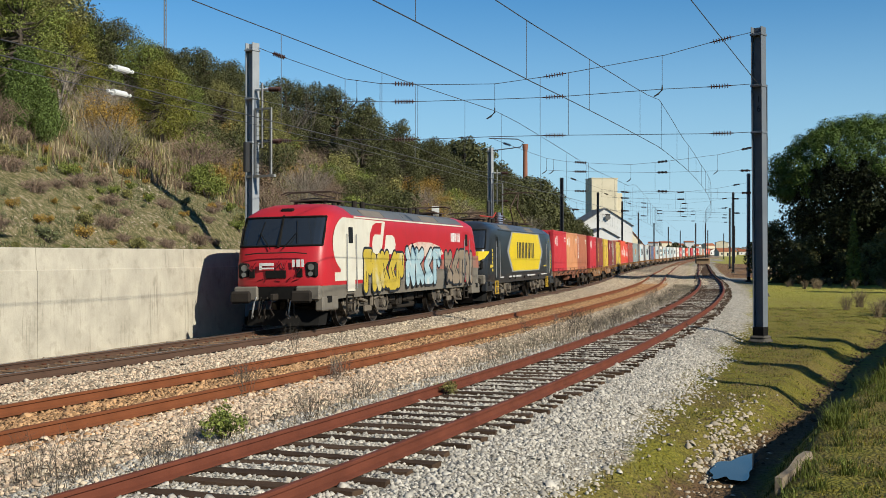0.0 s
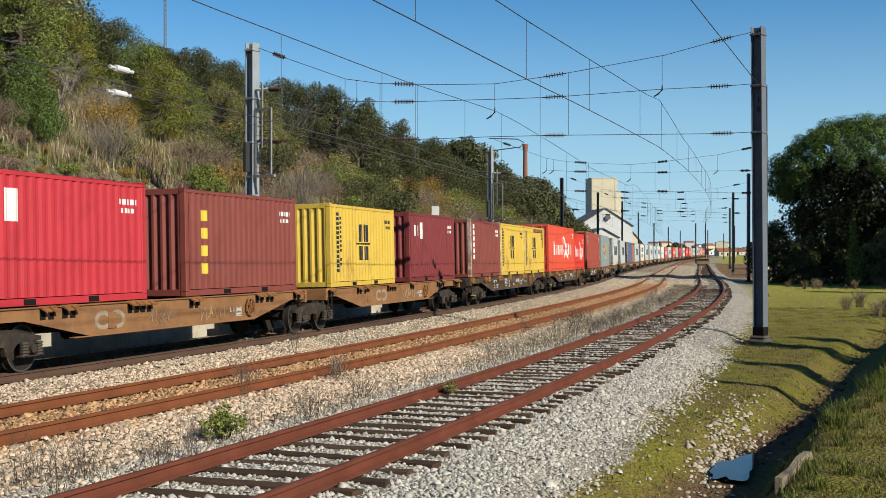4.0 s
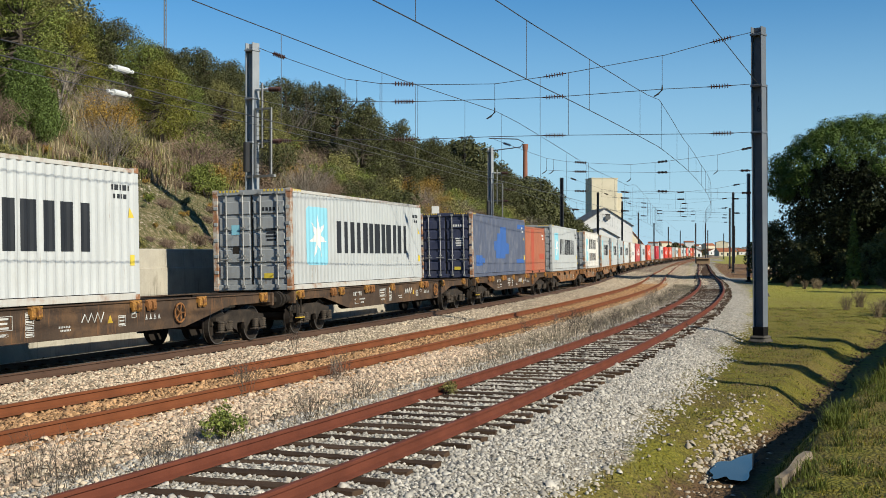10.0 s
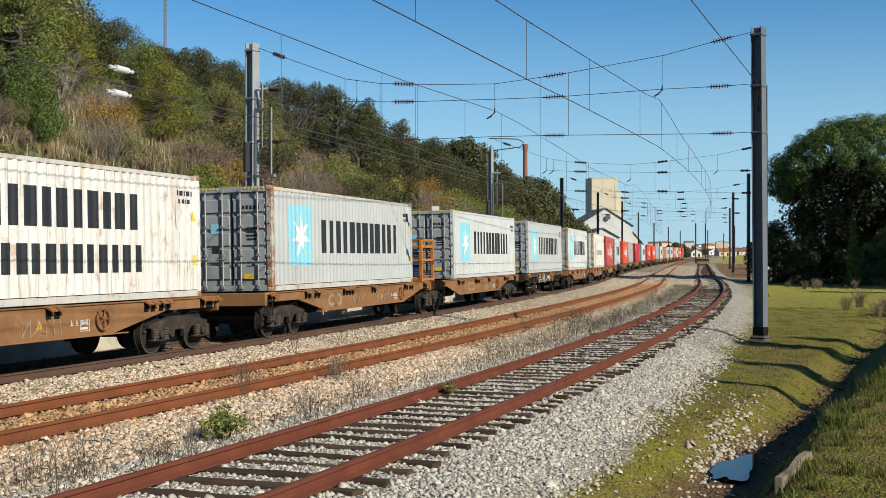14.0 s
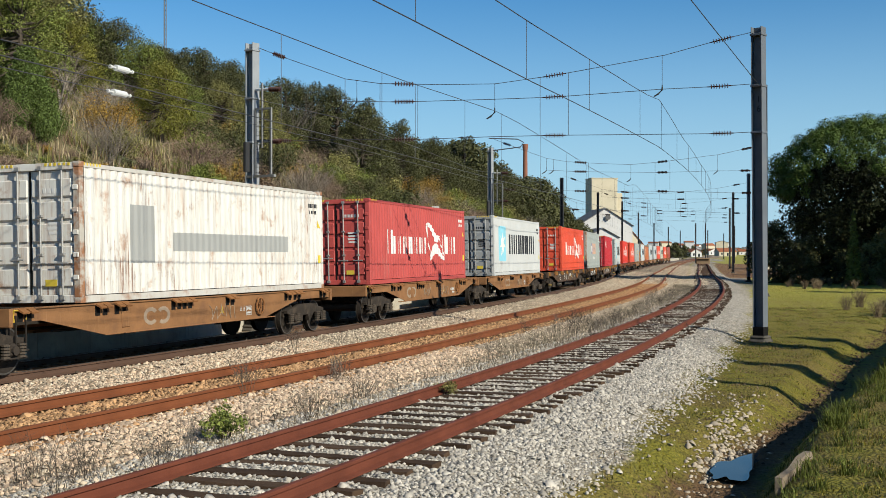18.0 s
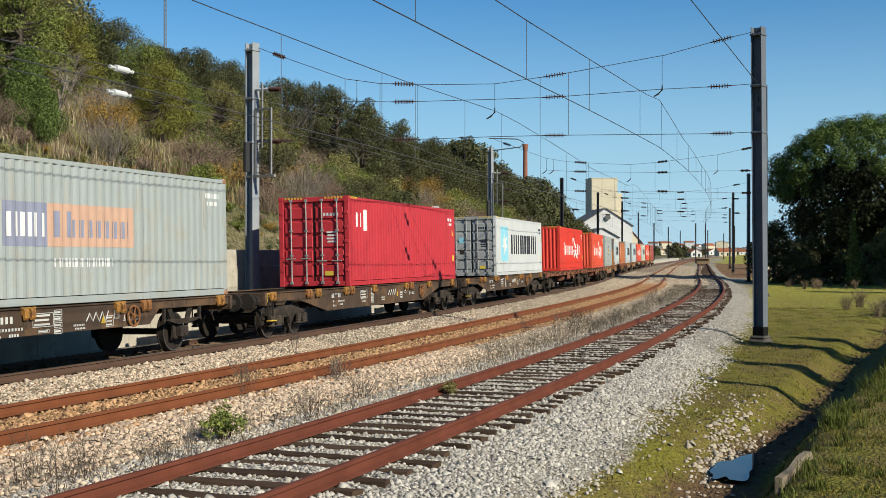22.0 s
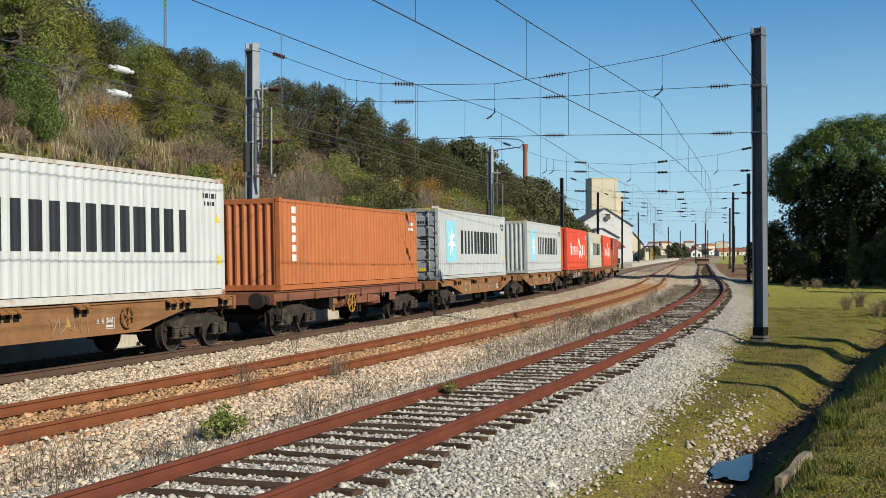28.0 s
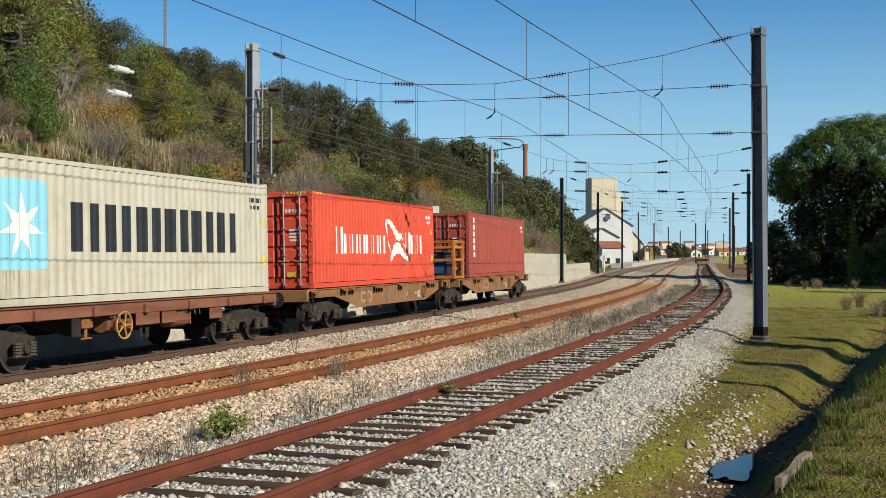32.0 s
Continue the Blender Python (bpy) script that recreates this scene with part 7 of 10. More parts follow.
        part("yellow_visor", MB().add([(0.545, -0.25, 2.12), (0.545, -0.25, 2.42), (0.60, -1.10, 2.42), (0.60, -1.10, 1.98), (0.76, -1.36, 2.42), (0.76, -1.36, 2.10), (1.16, -1.49, 2.42), (1.10, -1.485, 2.34)], [(0, 1, 2, 3), (3, 2, 4, 5), (5, 4, 6, 7)]), M_LOCO["yellow"], g, "yellow nose flash", fix=False)
        for q in bars(1.35, 1.72, 1.66, 1.80, 4, second=False):
            part("running_number", side_plate([q]), INK["yellow"], g, "yellow bar")
        for k, x in enumerate((7.15, 7.75, 8.15, 8.6)):
            part("roof_insulator", MB().cyl((x, -0.55, 3.84), (x, -0.55, 4.46), 0.05, n=8).cyl((x, -0.55, 3.90), (x, -0.55, 3.96), 0.15, 0.12, n=12).cyl((x, -0.55, 4.02), (x, -0.55, 4.08), 0.15, 0.12, n=12).cyl((x, -0.55, 4.14), (x, -0.55, 4.20), 0.15, 0.12, n=12).cyl((x, -0.55, 4.26), (x, -0.55, 4.32), 0.15, 0.12, n=12), mat("blue_grey_insulator", (0.20, 0.23, 0.32), 0.35) if k in (1, 2) else M_INSUL, g, "ribbed roof insulator", fix=False)
        part("roof_cable", MB().tube([(3.6, -0.5, 4.16), (6.6, -0.5, 4.18), (7.15, -0.55, 4.44)], 0.032, 6), mat("red_roof_cable", (0.45, 0.05, 0.03), 0.6), g, "red roof cable", fix=False)
        part("stencilled_markings", side_plate(bars(3.5, 4.3, 1.16, 1.22, 9, second=False) + bars(5.6, 6.3, 1.15, 1.23, 7, second=False) + bars(6.6, 7.1, 1.15, 1.23, 5, second=False) + bars(7.4, 8.7, 1.15, 1.24, 13, second=False) + bars(10.4, 11.0, 1.15, 1.23, 7, second=False) + bars(11.15, 12.7, 1.15, 1.23, 14, second=False) + bars(14.6, 16.4, 1.16, 1.22, 18, second=False), y=-1.495), INK["white"], g, "small white bars")
    return g


# ---- the consist: everything by its distance behind the leading buffers at the start ----
LONG, SHORT = 12.192, 6.058
HC, ST = 2.896, 2.591
MOVERS = []
DECK = 1.262


def run(ob, a, b):
    MOVERS.append((ob, a, b, None))
    return ob


def load(ob, wag, dx, z=DECK):
    MOVERS.append((ob, wag[0], wag[1], Matrix.Translation((dx - wag[0], 0, z))))
    return ob


GREY_ENDS = dict(end_colour="door", codes="black")


def couple(a, b, kind, colour, label, mid, loads):
    """One wagon from a to b metres behind the front, with its loads: (start, length, height, colour, kind, label, extras)."""
    run(flat_wagon(kind, b - a, colour, label, True, mid), a, b)
    for at, L, H, col, livery_kind, text, extra in loads:
        load(container(L, H, col, livery_kind, label=text, **extra), (a, b), at)


def build_train():
    run(locomotive("red", "red and white electric locomotive with sprayed graffiti"), 0.45, 20.03)
    run(locomotive("dark", "dark grey electric locomotive with a yellow hexagon"), 20.05, 39.63)
    old = "old rust-red flat wagon with stake pockets"
    dark = "dark brown container wagon with deep side sills"
    art = "orange-brown half of an articulated container wagon"
    two = "dark brown two-axle container wagon"
    red20 = "red twenty-foot steel shipping container"
    star = "off-white shipping container with a light blue star emblem"
    wings = "bright red shipping container with a white winged emblem"
    couple(40.1, 59.95, "stake", "rust", old, None, [(40.95, SHORT, ST, "crimson", "corner", red20, dict(ends="wall", hazard=False)),
                                                     (47.0, SHORT, ST, "apricot", "corner", "pale orange twenty-foot shipping container", dict(ends="wall", hazard=False)),
                                                     (53.08, SHORT, ST, "rustorange", "column", "rust-orange twenty-foot shipping container", dict(ends="wall", hazard=False))])
    couple(60.9, 77.0, "unit", "brown", art, "front", [(61.95, SHORT, ST, "crimson", "corner", red20, dict(ends="wall", hazard=False)),
                                                       (69.7, SHORT, ST, "brown", "gold", "red-brown twenty-foot shipping container", dict(ends="wall", hazard=False))])
    couple(77.2, 93.4, "unit", "brown", art, "rear", [(78.3, SHORT, ST, "yellow", "msc", "yellow twenty-foot shipping container with black bars", dict(ends="wall", hazard=False, codes="black")),
                                                      (86.1, SHORT, ST, "maroon", "corner", "maroon twenty-foot shipping container", dict(ends="wall", hazard=False))])
    couple(94.0, 113.85, "long", "dark", dark, None, [(94.85, SHORT, ST, "brown", "column", "red-brown twenty-foot shipping container", dict(ends="wall", hazard=False, post="rustpost")),
                                                      (100.95, SHORT, ST, "yellow", "msc", "yellow twenty-foot shipping container with black bars", dict(ends="wall", hazard=False, codes="black", post="rustpost")),
                                                      (107.05, SHORT, ST, "yellow", "msc_rusty", "yellow twenty-foot shipping container with a rusty corner", dict(ends="wall", hazard=False, codes="black", post="rustpost"))])
    couple(114.1, 133.95, "long", "dark", dark, None, [(114.85, LONG, HC, "tomato", "wings", wings, dict(hazard=False)),
                                                       (127.1, SHORT, ST, "scarlet", "wings", "bright red twenty-foot shipping container", dict(ends="wall", hazard=False))])
    couple(134.3, 148.4, "axle", "dark", two, None, [(135.35, LONG, HC, "oxide", "small", "oxide-red high shipping container", {})])
    couple(149.0, 168.8, "long", "dark", dark, None, [(149.62, LONG, HC, "grey", "duo", "blue-grey shipping container with navy and amber panels", dict(hazard=False))])
    couple(168.9, 188.7, "long", "dark", dark, None, [(169.5, LONG, HC, "white", "star", star, dict(post="rustpost", **GREY_ENDS))])
    couple(188.8, 208.6, "long", "dark", dark, None, [(189.3, LONG, HC, "cool", "star", star, dict(post="rustpost", **GREY_ENDS))])
    couple(208.7, 228.5, "long", "dark", dark, None, [(209.05, LONG, HC, "blue", "patches", "faded navy shipping container with touched-up patches", dict(end_colour="navy", post="rustpost")),
                                                      (221.3, SHORT, ST, "rustorange", "tone", "faded orange-red twenty-foot shipping container", dict(ends="wall", hazard=False))])
    couple(229.1, 245.2, "unit", "brown", art, "front", [(230.25, LONG, HC, "cool", "star", star, GREY_ENDS)])
    couple(245.4, 261.6, "unit", "brown", art, "rear", [(248.0, LONG, HC, "rustwhite", "star_two", "rust-flecked white shipping container with a faded emblem", dict(post="rustpost", **GREY_ENDS))])
    couple(262.9, 279.0, "unit", "brown", art, "front", [(264.05, LONG, HC, "cool", "star", star, dict(post="rustpost", **GREY_ENDS))])
    couple(279.2, 295.4, "unit", "brown", art, "rear", [(282.0, LONG, HC, "white", "star", star, GREY_ENDS)])
    couple(296.9, 311.0, "axle", "dark", two, None, [(298.0, LONG, HC, "cool", "star", star, GREY_ENDS)])
    couple(312.2, 328.3, "unit", "brown", art, "front", [(313.35, LONG, HC, "bright", "star", star, dict(post="rustpost", **GREY_ENDS))])
    couple(328.5, 344.7, "unit", "brown", art, "rear", [(331.35, LONG, HC, "rustwhite", "painted_out", "rust-streaked white shipping container with painted-out marks", dict(end_colour="rustwhite", post="rustpost", codes="black"))])
    couple(346.4, 362.5, "unit", "brown", art, "front", [(347.55, LONG, HC, "faded", "wings", "faded red shipping container with a white winged emblem", {})])
    couple(362.7, 378.9, "unit", "brown", art, "rear", [(365.3, LONG, HC, "white", "star", star, GREY_ENDS)])
    couple(379.6, 399.4, "long", "dark", dark, None, [(386.5, LONG, HC, "tomato", "wings", wings, {})])
    couple(400.1, 414.2, "axle", "dark", two, None, [(401.2, LONG, HC, "palegrey", "duo_faded", "weathered pale grey shipping container with faded panels", dict(ends="wall", hazard=False, post="rustpost"))])
    couple(414.8, 434.6, "long", "dark", dark, None, [(421.75, LONG, HC, "crimson", "corner", "crimson high shipping container with white emblem", {})])
    couple(434.9, 454.7, "long", "dark", dark, None, [(441.85, LONG, HC, "white", "star", star, GREY_ENDS)])
    couple(455.2, 475.0, "stake", "rust", old, None, [(461.7, LONG, HC, "scarlet", "wings", wings, dict(ends="wall"))])
    couple(475.2, 495.0, "stake", "rust", old, None, [(481.85, LONG, HC, "tomato", "wings", wings, dict(ends="wall"))])
    couple(495.8, 511.9, "unit", "brown", art, "front", [(496.9, LONG, HC, "palegrey", "square", "pale blue-grey shipping container with a blue square emblem", dict(ends="wall", hazard=False, codes="black"))])
    couple(512.1, 528.3, "unit", "brown", art, "rear", [(515.0, LONG, HC, "white", "star", star, dict(post="rustpost", **GREY_ENDS))])
    couple(529.3, 543.6, "stake", "rust", "rust-brown flat wagon with stake pockets", None, [(530.4, LONG, ST, "orange", "column", "rusty orange forty-foot shipping container", dict(ends="wall", hazard=False))])
    couple(544.4, 560.5, "unit", "brown", art, "front", [(545.5, LONG, HC, "cool", "star", star, GREY_ENDS)])
    couple(560.7, 576.9, "unit", "brown", art, "rear", [(563.55, LONG, HC, "cool", "star", star, dict(ends="wall", codes="black"))])
    couple(577.7, 591.8, "axle", "dark", two, None, [(578.75, LONG, HC, "tomato", "wings", wings, dict(ends="wall"))])
    couple(592.3, 606.6, "stake", "rust", "rust-brown flat wagon with stake pockets", None, [(593.4, LONG, HC, "cream", "star", "cream shipping container with a light blue star emblem", GREY_ENDS)])
    couple(607.4, 623.5, "unit", "brown", art, "front", [(608.6, LONG, HC, "tomato", "wings", wings, {})])
    couple(623.7, 639.9, "unit", "brown", art, "rear", [(626.3, LONG, HC, "oxide", "column", "dull oxide-red high shipping container", dict(hazard=False))])
    for x, w in ((277.45, (262.9, 279.0)), (510.35, (495.8, 511.9)), (623.8, (623.7, 639.9))):
        load(generator("orange-framed open power pack on the wagon end"), w, x, 1.25)


build_train()


def motions():
    """The train draws past at a steady speed; wheels turn while they are near."""
    times = [i * 0.5 for i in range(65)]
    for ob, a, b, rel in MOVERS:
        rows = []
        for t in times:
            m = train_pose(a - SPEED * t, b - SPEED * t)
            rows.append((t, m if rel is None else m @ rel))
        walk(ob, rows)
    where = {ob: (a, b) for ob, a, b, rel in MOVERS if rel is None}
    for w, owner, x, r in WHEELS:
        a = where[owner][0]
        loc = w.matrix_basis.translation.copy()
        bog = w.parent.matrix_basis.translation.x if w.parent is not owner else 0
        t_in = max(0.0, (a + bog + x - 48) / SPEED)
        t_out = min(SECONDS, (a + bog + x + 26) / SPEED)
        rows = []
        if t_in > 0:
            rows.append((0.0, Matrix.Translation(loc)))
        if t_out <= t_in:
            continue
        k0, k1 = math.ceil(t_in * FPS), math.floor(t_out * FPS)
        for k in range(k0, k1 + 1):
            ang = (k - k0) / FPS * SPEED / r
            rows.append((k / FPS, Matrix.Translation(loc) @ Matrix.Rotation(-ang, 4, "Y")))
        if k1 < SECONDS * FPS - 1:
            rows.append((SECONDS, rows[-1][1]))
        walk(w, rows)

# ---- plants ----
def leafmat(name, c, vary=0.5, rough=0.6):
    return mat(name, c, rough, 0, 0.6, 0.8, 0.5, 8, 0.0, island=vary, spec=0.12)


M_BARK = mat("grey_brown_bark", (0.09, 0.072, 0.055), 0.95, 0, 0.5, 5, 0.7, 30, 0.6)
M_TWIG = mat("bare_grey_twigs", (0.28, 0.235, 0.185), 0.95, 0, 0.6, 5, 0.5, 30, 0.2, island=0.3)
M_TWIG_OLD = mat("lichened_grey_twigs", (0.15, 0.13, 0.10), 0.95, 0, 0.6, 5, 0.5, 30, 0.2, island=0.3)
M_TWIG_DARK = mat("dark_dry_stems", (0.105, 0.085, 0.065), 0.95, 0, 0.6, 5, 0.5, 30, 0.2, island=0.35)
LEAF = {
    "oak": leafmat("dark_oak_leaves", (0.103, 0.105, 0.041)),
    "olive": leafmat("olive_green_leaves", (0.243, 0.223, 0.075)),
    "green": leafmat("fresh_green_leaves", (0.205, 0.235, 0.052)),
    "lime": leafmat("yellow_green_leaves", (0.225, 0.216, 0.041)),
    "pine": leafmat("pine_needles", (0.100, 0.149, 0.029)),
    "conifer": leafmat("conifer_needles", (0.128, 0.175, 0.043)),
    # near-black copy of the pine leaves, carrying the crown's inner shade
    "shade": leafmat("painted_shade_foliage", (0.026, 0.032, 0.012)),
    "gorse": leafmat("orange_yellow_gorse", (0.378, 0.232, 0.049)),
    "heath": leafmat("brown_heath", (0.244, 0.159, 0.098)),
    "straw": leafmat("straw_grass", (0.427, 0.336, 0.201)),
    "slope": leafmat("slope_grass", (0.183, 0.195, 0.091)),
    "grass": leafmat("meadow_grass", (0.235, 0.190, 0.026)),
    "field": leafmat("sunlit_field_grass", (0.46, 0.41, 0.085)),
    "lush": leafmat("lush_bank_grass", (0.120, 0.138, 0.024)),
    "weed": leafmat("grey_dry_weed", (0.24, 0.20, 0.14)),
}


def numpy_mesh(name, v, f, material):
    me = bpy.data.meshes.new(name)
    k = f.shape[1]
    me.vertices.add(len(v))
    me.vertices.foreach_set("co", v.astype(np.float32).ravel())
    me.loops.add(f.size)
    me.loops.foreach_set("vertex_index", f.astype(np.int32).ravel())
    me.polygons.add(len(f))
    me.polygons.foreach_set("loop_start", np.arange(0, f.size, k, dtype=np.int32))
    me.update(calc_edges=True)
    me.materials.append(material)
    return me


def leaf_cloud(name, lobes, count, size, seed, material, inner=0.72, jitter=0.75):
    """Leaf clumps on the shells of many lobes (x, y, z, rx, rz)."""
    r = np.random.RandomState(seed)
    lob = np.array(lobes, float)
    area = lob[:, 3] * (lob[:, 3] + lob[:, 4])
    pick = r.choice(len(lob), count, p=area / area.sum())
    d = r.normal(0, 1, (count, 3))
    d /= np.linalg.norm(d, axis=1)[:, None]
    rad = r.uniform(inner, 1.08, count)[:, None] * (1 + 0.18 * np.sin(d[:, :1] * 7 + pick[:, None]) * np.cos(d[:, 1:2] * 6))
    c = lob[pick, :3] + d * rad * np.stack([lob[pick, 3], lob[pick, 3], lob[pick, 4]], 1)
    n = d * 0.7 + r.normal(0, jitter, (count, 3))
    n[:, 2] += 0.35
    n /= np.linalg.norm(n, axis=1)[:, None]
    u = np.cross(n, r.normal(0, 1, (count, 3)))
    u /= np.linalg.norm(u, axis=1)[:, None]
    w = np.cross(n, u)
    s = (size * np.exp(r.normal(0, 0.35, count)))[:, None]
    v = np.stack([c - u * s * 0.62, c - w * s * 0.36 + n * s * 0.12, c + u * s * 0.62, c + w * s * 0.36 + n * s * 0.12], 1).reshape(-1, 3)
    f = np.arange(count * 4).reshape(-1, 4)
    return numpy_mesh(name, v, f, material)


def tree(kind, seed, height, spread, material, leaves=2600, size=0.26, label="", low=0.22, lobes_n=27):
    """Tapered trunk, limbs and a crown of many leaf clumps; about height metres tall."""
    r = random.Random(seed)
    t = thing("tree", label, "tree", "trees on the hillside")
    wood = MB()
    lobes = []
    base = height * low
    lean = Vector((r.uniform(-0.08, 0.08), r.uniform(-0.08, 0.08), 1)) * height
    pts = [Vector((0, 0, -0.5)), Vector((0, 0, 0.2)), lean * 0.3 + Vector((r.uniform(-.2, .2), 0, 0)), lean * 0.62, lean * 0.85]
    wood.tube(pts, [height * q for q in (0.042, 0.034, 0.026, 0.015, 0.006)], 8)
    for i in range(lobes_n):
        a = 2 * math.pi * (i * 0.382 + r.uniform(-0.06, 0.06))
        q = (i + 0.5) / lobes_n
        z = base + (height - base) * (q ** 0.85)
        reach = spread * math.sin(math.pi * min(0.97, 0.30 + 0.66 * q)) * r.uniform(0.5, 0.85)
        p = Vector((math.cos(a) * reach, math.sin(a) * reach, z * r.uniform(0.92, 1.0)))
        rr = spread * r.uniform(0.17, 0.36) * (27 / lobes_n) ** 0.33
        lobes.append((p.x, p.y, p.z - rr * 0.5, rr, rr * 0.8))
        st = lean * (0.25 + 0.5 * q)
        wood.tube([st, st.lerp(p, 0.5) + Vector((0, 0, -0.05 * height)), p], [height * 0.013, height * 0.008, height * 0.003], 5)
    part("trunk", wood, M_BARK, t, fix=False)
    part("crown", leaf_cloud("crown", lobes, leaves, size, seed, material, 0.62, 0.42), None, t)
    return t


def shrub(seed, h, material, leaves=700, size=0.14, label="", name="shrub"):
    r = random.Random(seed)
    t = thing(name, label, "shrub", "shrubs on the hillside")
    lobes, wood = [], MB()
    for i in range(9):
        a = r.uniform(0, 6.28)
        d = h * r.uniform(0.05, 0.62)
        rr = h * r.uniform(0.22, 0.36)
        p = (math.cos(a) * d, math.sin(a) * d, h * r.uniform(0.30, 0.75))
        lobes.append((*p, rr, rr * 0.9))
        wood.tube([(0, 0, -0.2), (p[0] * 0.4, p[1] * 0.4, p[2] * 0.5), p], [0.03 * h, 0.018 * h, 0.006 * h], 4)
    part("stem", wood, M_BARK, t, fix=False)
    part("foliage", leaf_cloud("foliage", lobes, leaves, size, seed, material, 0.45), None, t)
    return t


def twig_mesh(seed, h, n, material, spread=0.6, forks=3, rad=0.012):
    r = random.Random(seed)
    mb = MB()
    for i in range(n):
        a = r.uniform(0, 6.28)
        lean = r.uniform(0.05, spread)
        hh = h * r.uniform(0.6, 1.0)
        a2, d2 = r.uniform(0, 6.28), r.uniform(0, 0.28) * h * spread
        b = Vector((math.cos(a2) * d2, math.sin(a2) * d2, -0.05))
        tip = b + Vector((math.cos(a) * lean * hh, math.sin(a) * lean * hh, hh))
        m = b.lerp(tip, 0.5) + Vector((r.uniform(-.05, .05) * h, r.uniform(-.05, .05) * h, 0.05 * h))
        mb.tube([b, m, tip], [rad, rad * 0.7, rad * 0.3], 3)
        for k in range(forks):
            q = b.lerp(tip, r.uniform(0.3, 0.85))
            e = q + Vector((r.uniform(-1, 1), r.uniform(-1, 1), r.uniform(0.4, 1.3))) * h * 0.2
            mb.tube([q, e], [rad * 0.55, rad * 0.2], 3)
    me = mb.mesh("twigs")
    me.materials.append(material)
    return me


def set_down(ob, s, o, scale=1.0, turn=0.0, sink=0.0):
    p = on_line(s, o)
    return Matrix.Translation((p.x, p.y, gz(p.x, p.y) - sink)) @ Matrix.Rotation(turn, 4, "Z")


def plant_copies(kinds, spots, seed, lo, hi, tall=None):
    """Copies of plants at (s, o); the first of each kind takes the first spot."""
    r = random.Random(seed)
    used = set()
    for s, o in spots:
        k = r.randrange(len(kinds))
        if tall and s > 30 and k in (2, 4):
            k = 3 if k == 2 else 1  # dark oaks alone on the lower end of the hill
        sc = r.uniform(lo, hi) * (tall(s) if tall else 1.0)
        m = set_down(None, s, o, turn=r.uniform(0, 6.28))
        if k not in used:
            used.add(k)
            ob = kinds[k]
            ob.matrix_basis = m
            ob.scale = (sc, sc, sc)
        else:
            ob = copy_thing(kinds[k], m)
            ob.scale = (sc, sc, sc * r.uniform(0.9, 1.12))
    for k, ob in enumerate(kinds):
        if k not in used:
            ob.matrix_basis = set_down(None, -60 - 4 * k, -30)


def at_xy(ob, x, y, sc=1.0, turn=0.0):
    ob.matrix_basis = Matrix.Translation((x, y, gz(x, y))) @ Matrix.Rotation(turn, 4, "Z")
    ob.scale = (sc, sc, sc)


TALL_GREEN = [(-16.9, 47.0, 4, 1.10), (-20.8, 57.0, 2, 1.45), (-22.3, 66.0, 0, 1.45), (-19.6, 60.5, 3, 0.95), (-12.6, 56.0, 4, 0.72), (-9.4, 60.5, 2, 0.7), (-20.2, 68.0, 0, 0.74), (-18.3, 66.0, 1, 0.84), (-16.6, 69.0, 0, 0.85), (-14.9, 68.0, 3, 0.80), (-12.4, 69.0, 1, 0.72)]


M_HEATH = mat("brown_heath_stems", (0.28, 0.198, 0.142), 0.95, 0, 0.6, 5, 0.5, 30, 0.2, island=0.5)


def bramble_mesh(seed, h):
    """Tangle of arching dry stems with short side twigs."""
    r = random.Random(seed)
    mb = MB()
    for i in range(120):
        a, d = r.uniform(0, 6.28), h * r.uniform(0.0, 0.75)
        p = Vector((math.cos(a) * d, math.sin(a) * d, -0.05))
        b = a + r.uniform(-1.6, 1.6)
        run_ = h * r.uniform(0.35, 1.0)
        top = h * r.uniform(0.35, 0.95) * (1.15 - 0.5 * d / h)
        q1 = p + Vector((math.cos(b) * run_ * 0.22, math.sin(b) * run_ * 0.22, top * 0.75))
        q2 = p + Vector((math.cos(b) * run_ * 0.60, math.sin(b) * run_ * 0.60, top))
        q3 = p + Vector((math.cos(b + 0.3) * run_, math.sin(b + 0.3) * run_, top * r.uniform(0.45, 0.85)))
        mb.tube([p, q1, q2, q3], [0.009, 0.008, 0.006, 0.003], 3)
        for k in range(7):
            u = r.uniform(0.1, 1.0)
            c = q1.lerp(q2, u) if k % 2 else q2.lerp(q3, u)
            mb.tube([c, c + Vector((r.uniform(-1, 1), r.uniform(-1, 1), r.uniform(-0.35, 0.9))) * h * 0.17], [0.005, 0.002], 3)
    return mb


def heath(seed, h):
    t = thing("dry_bramble", "dry brown bramble thicket of tangled stems", "shrub", "shrubs on the hillside")
    part("branchwork", bramble_mesh(seed + 400, h), M_HEATH, t)
    return t


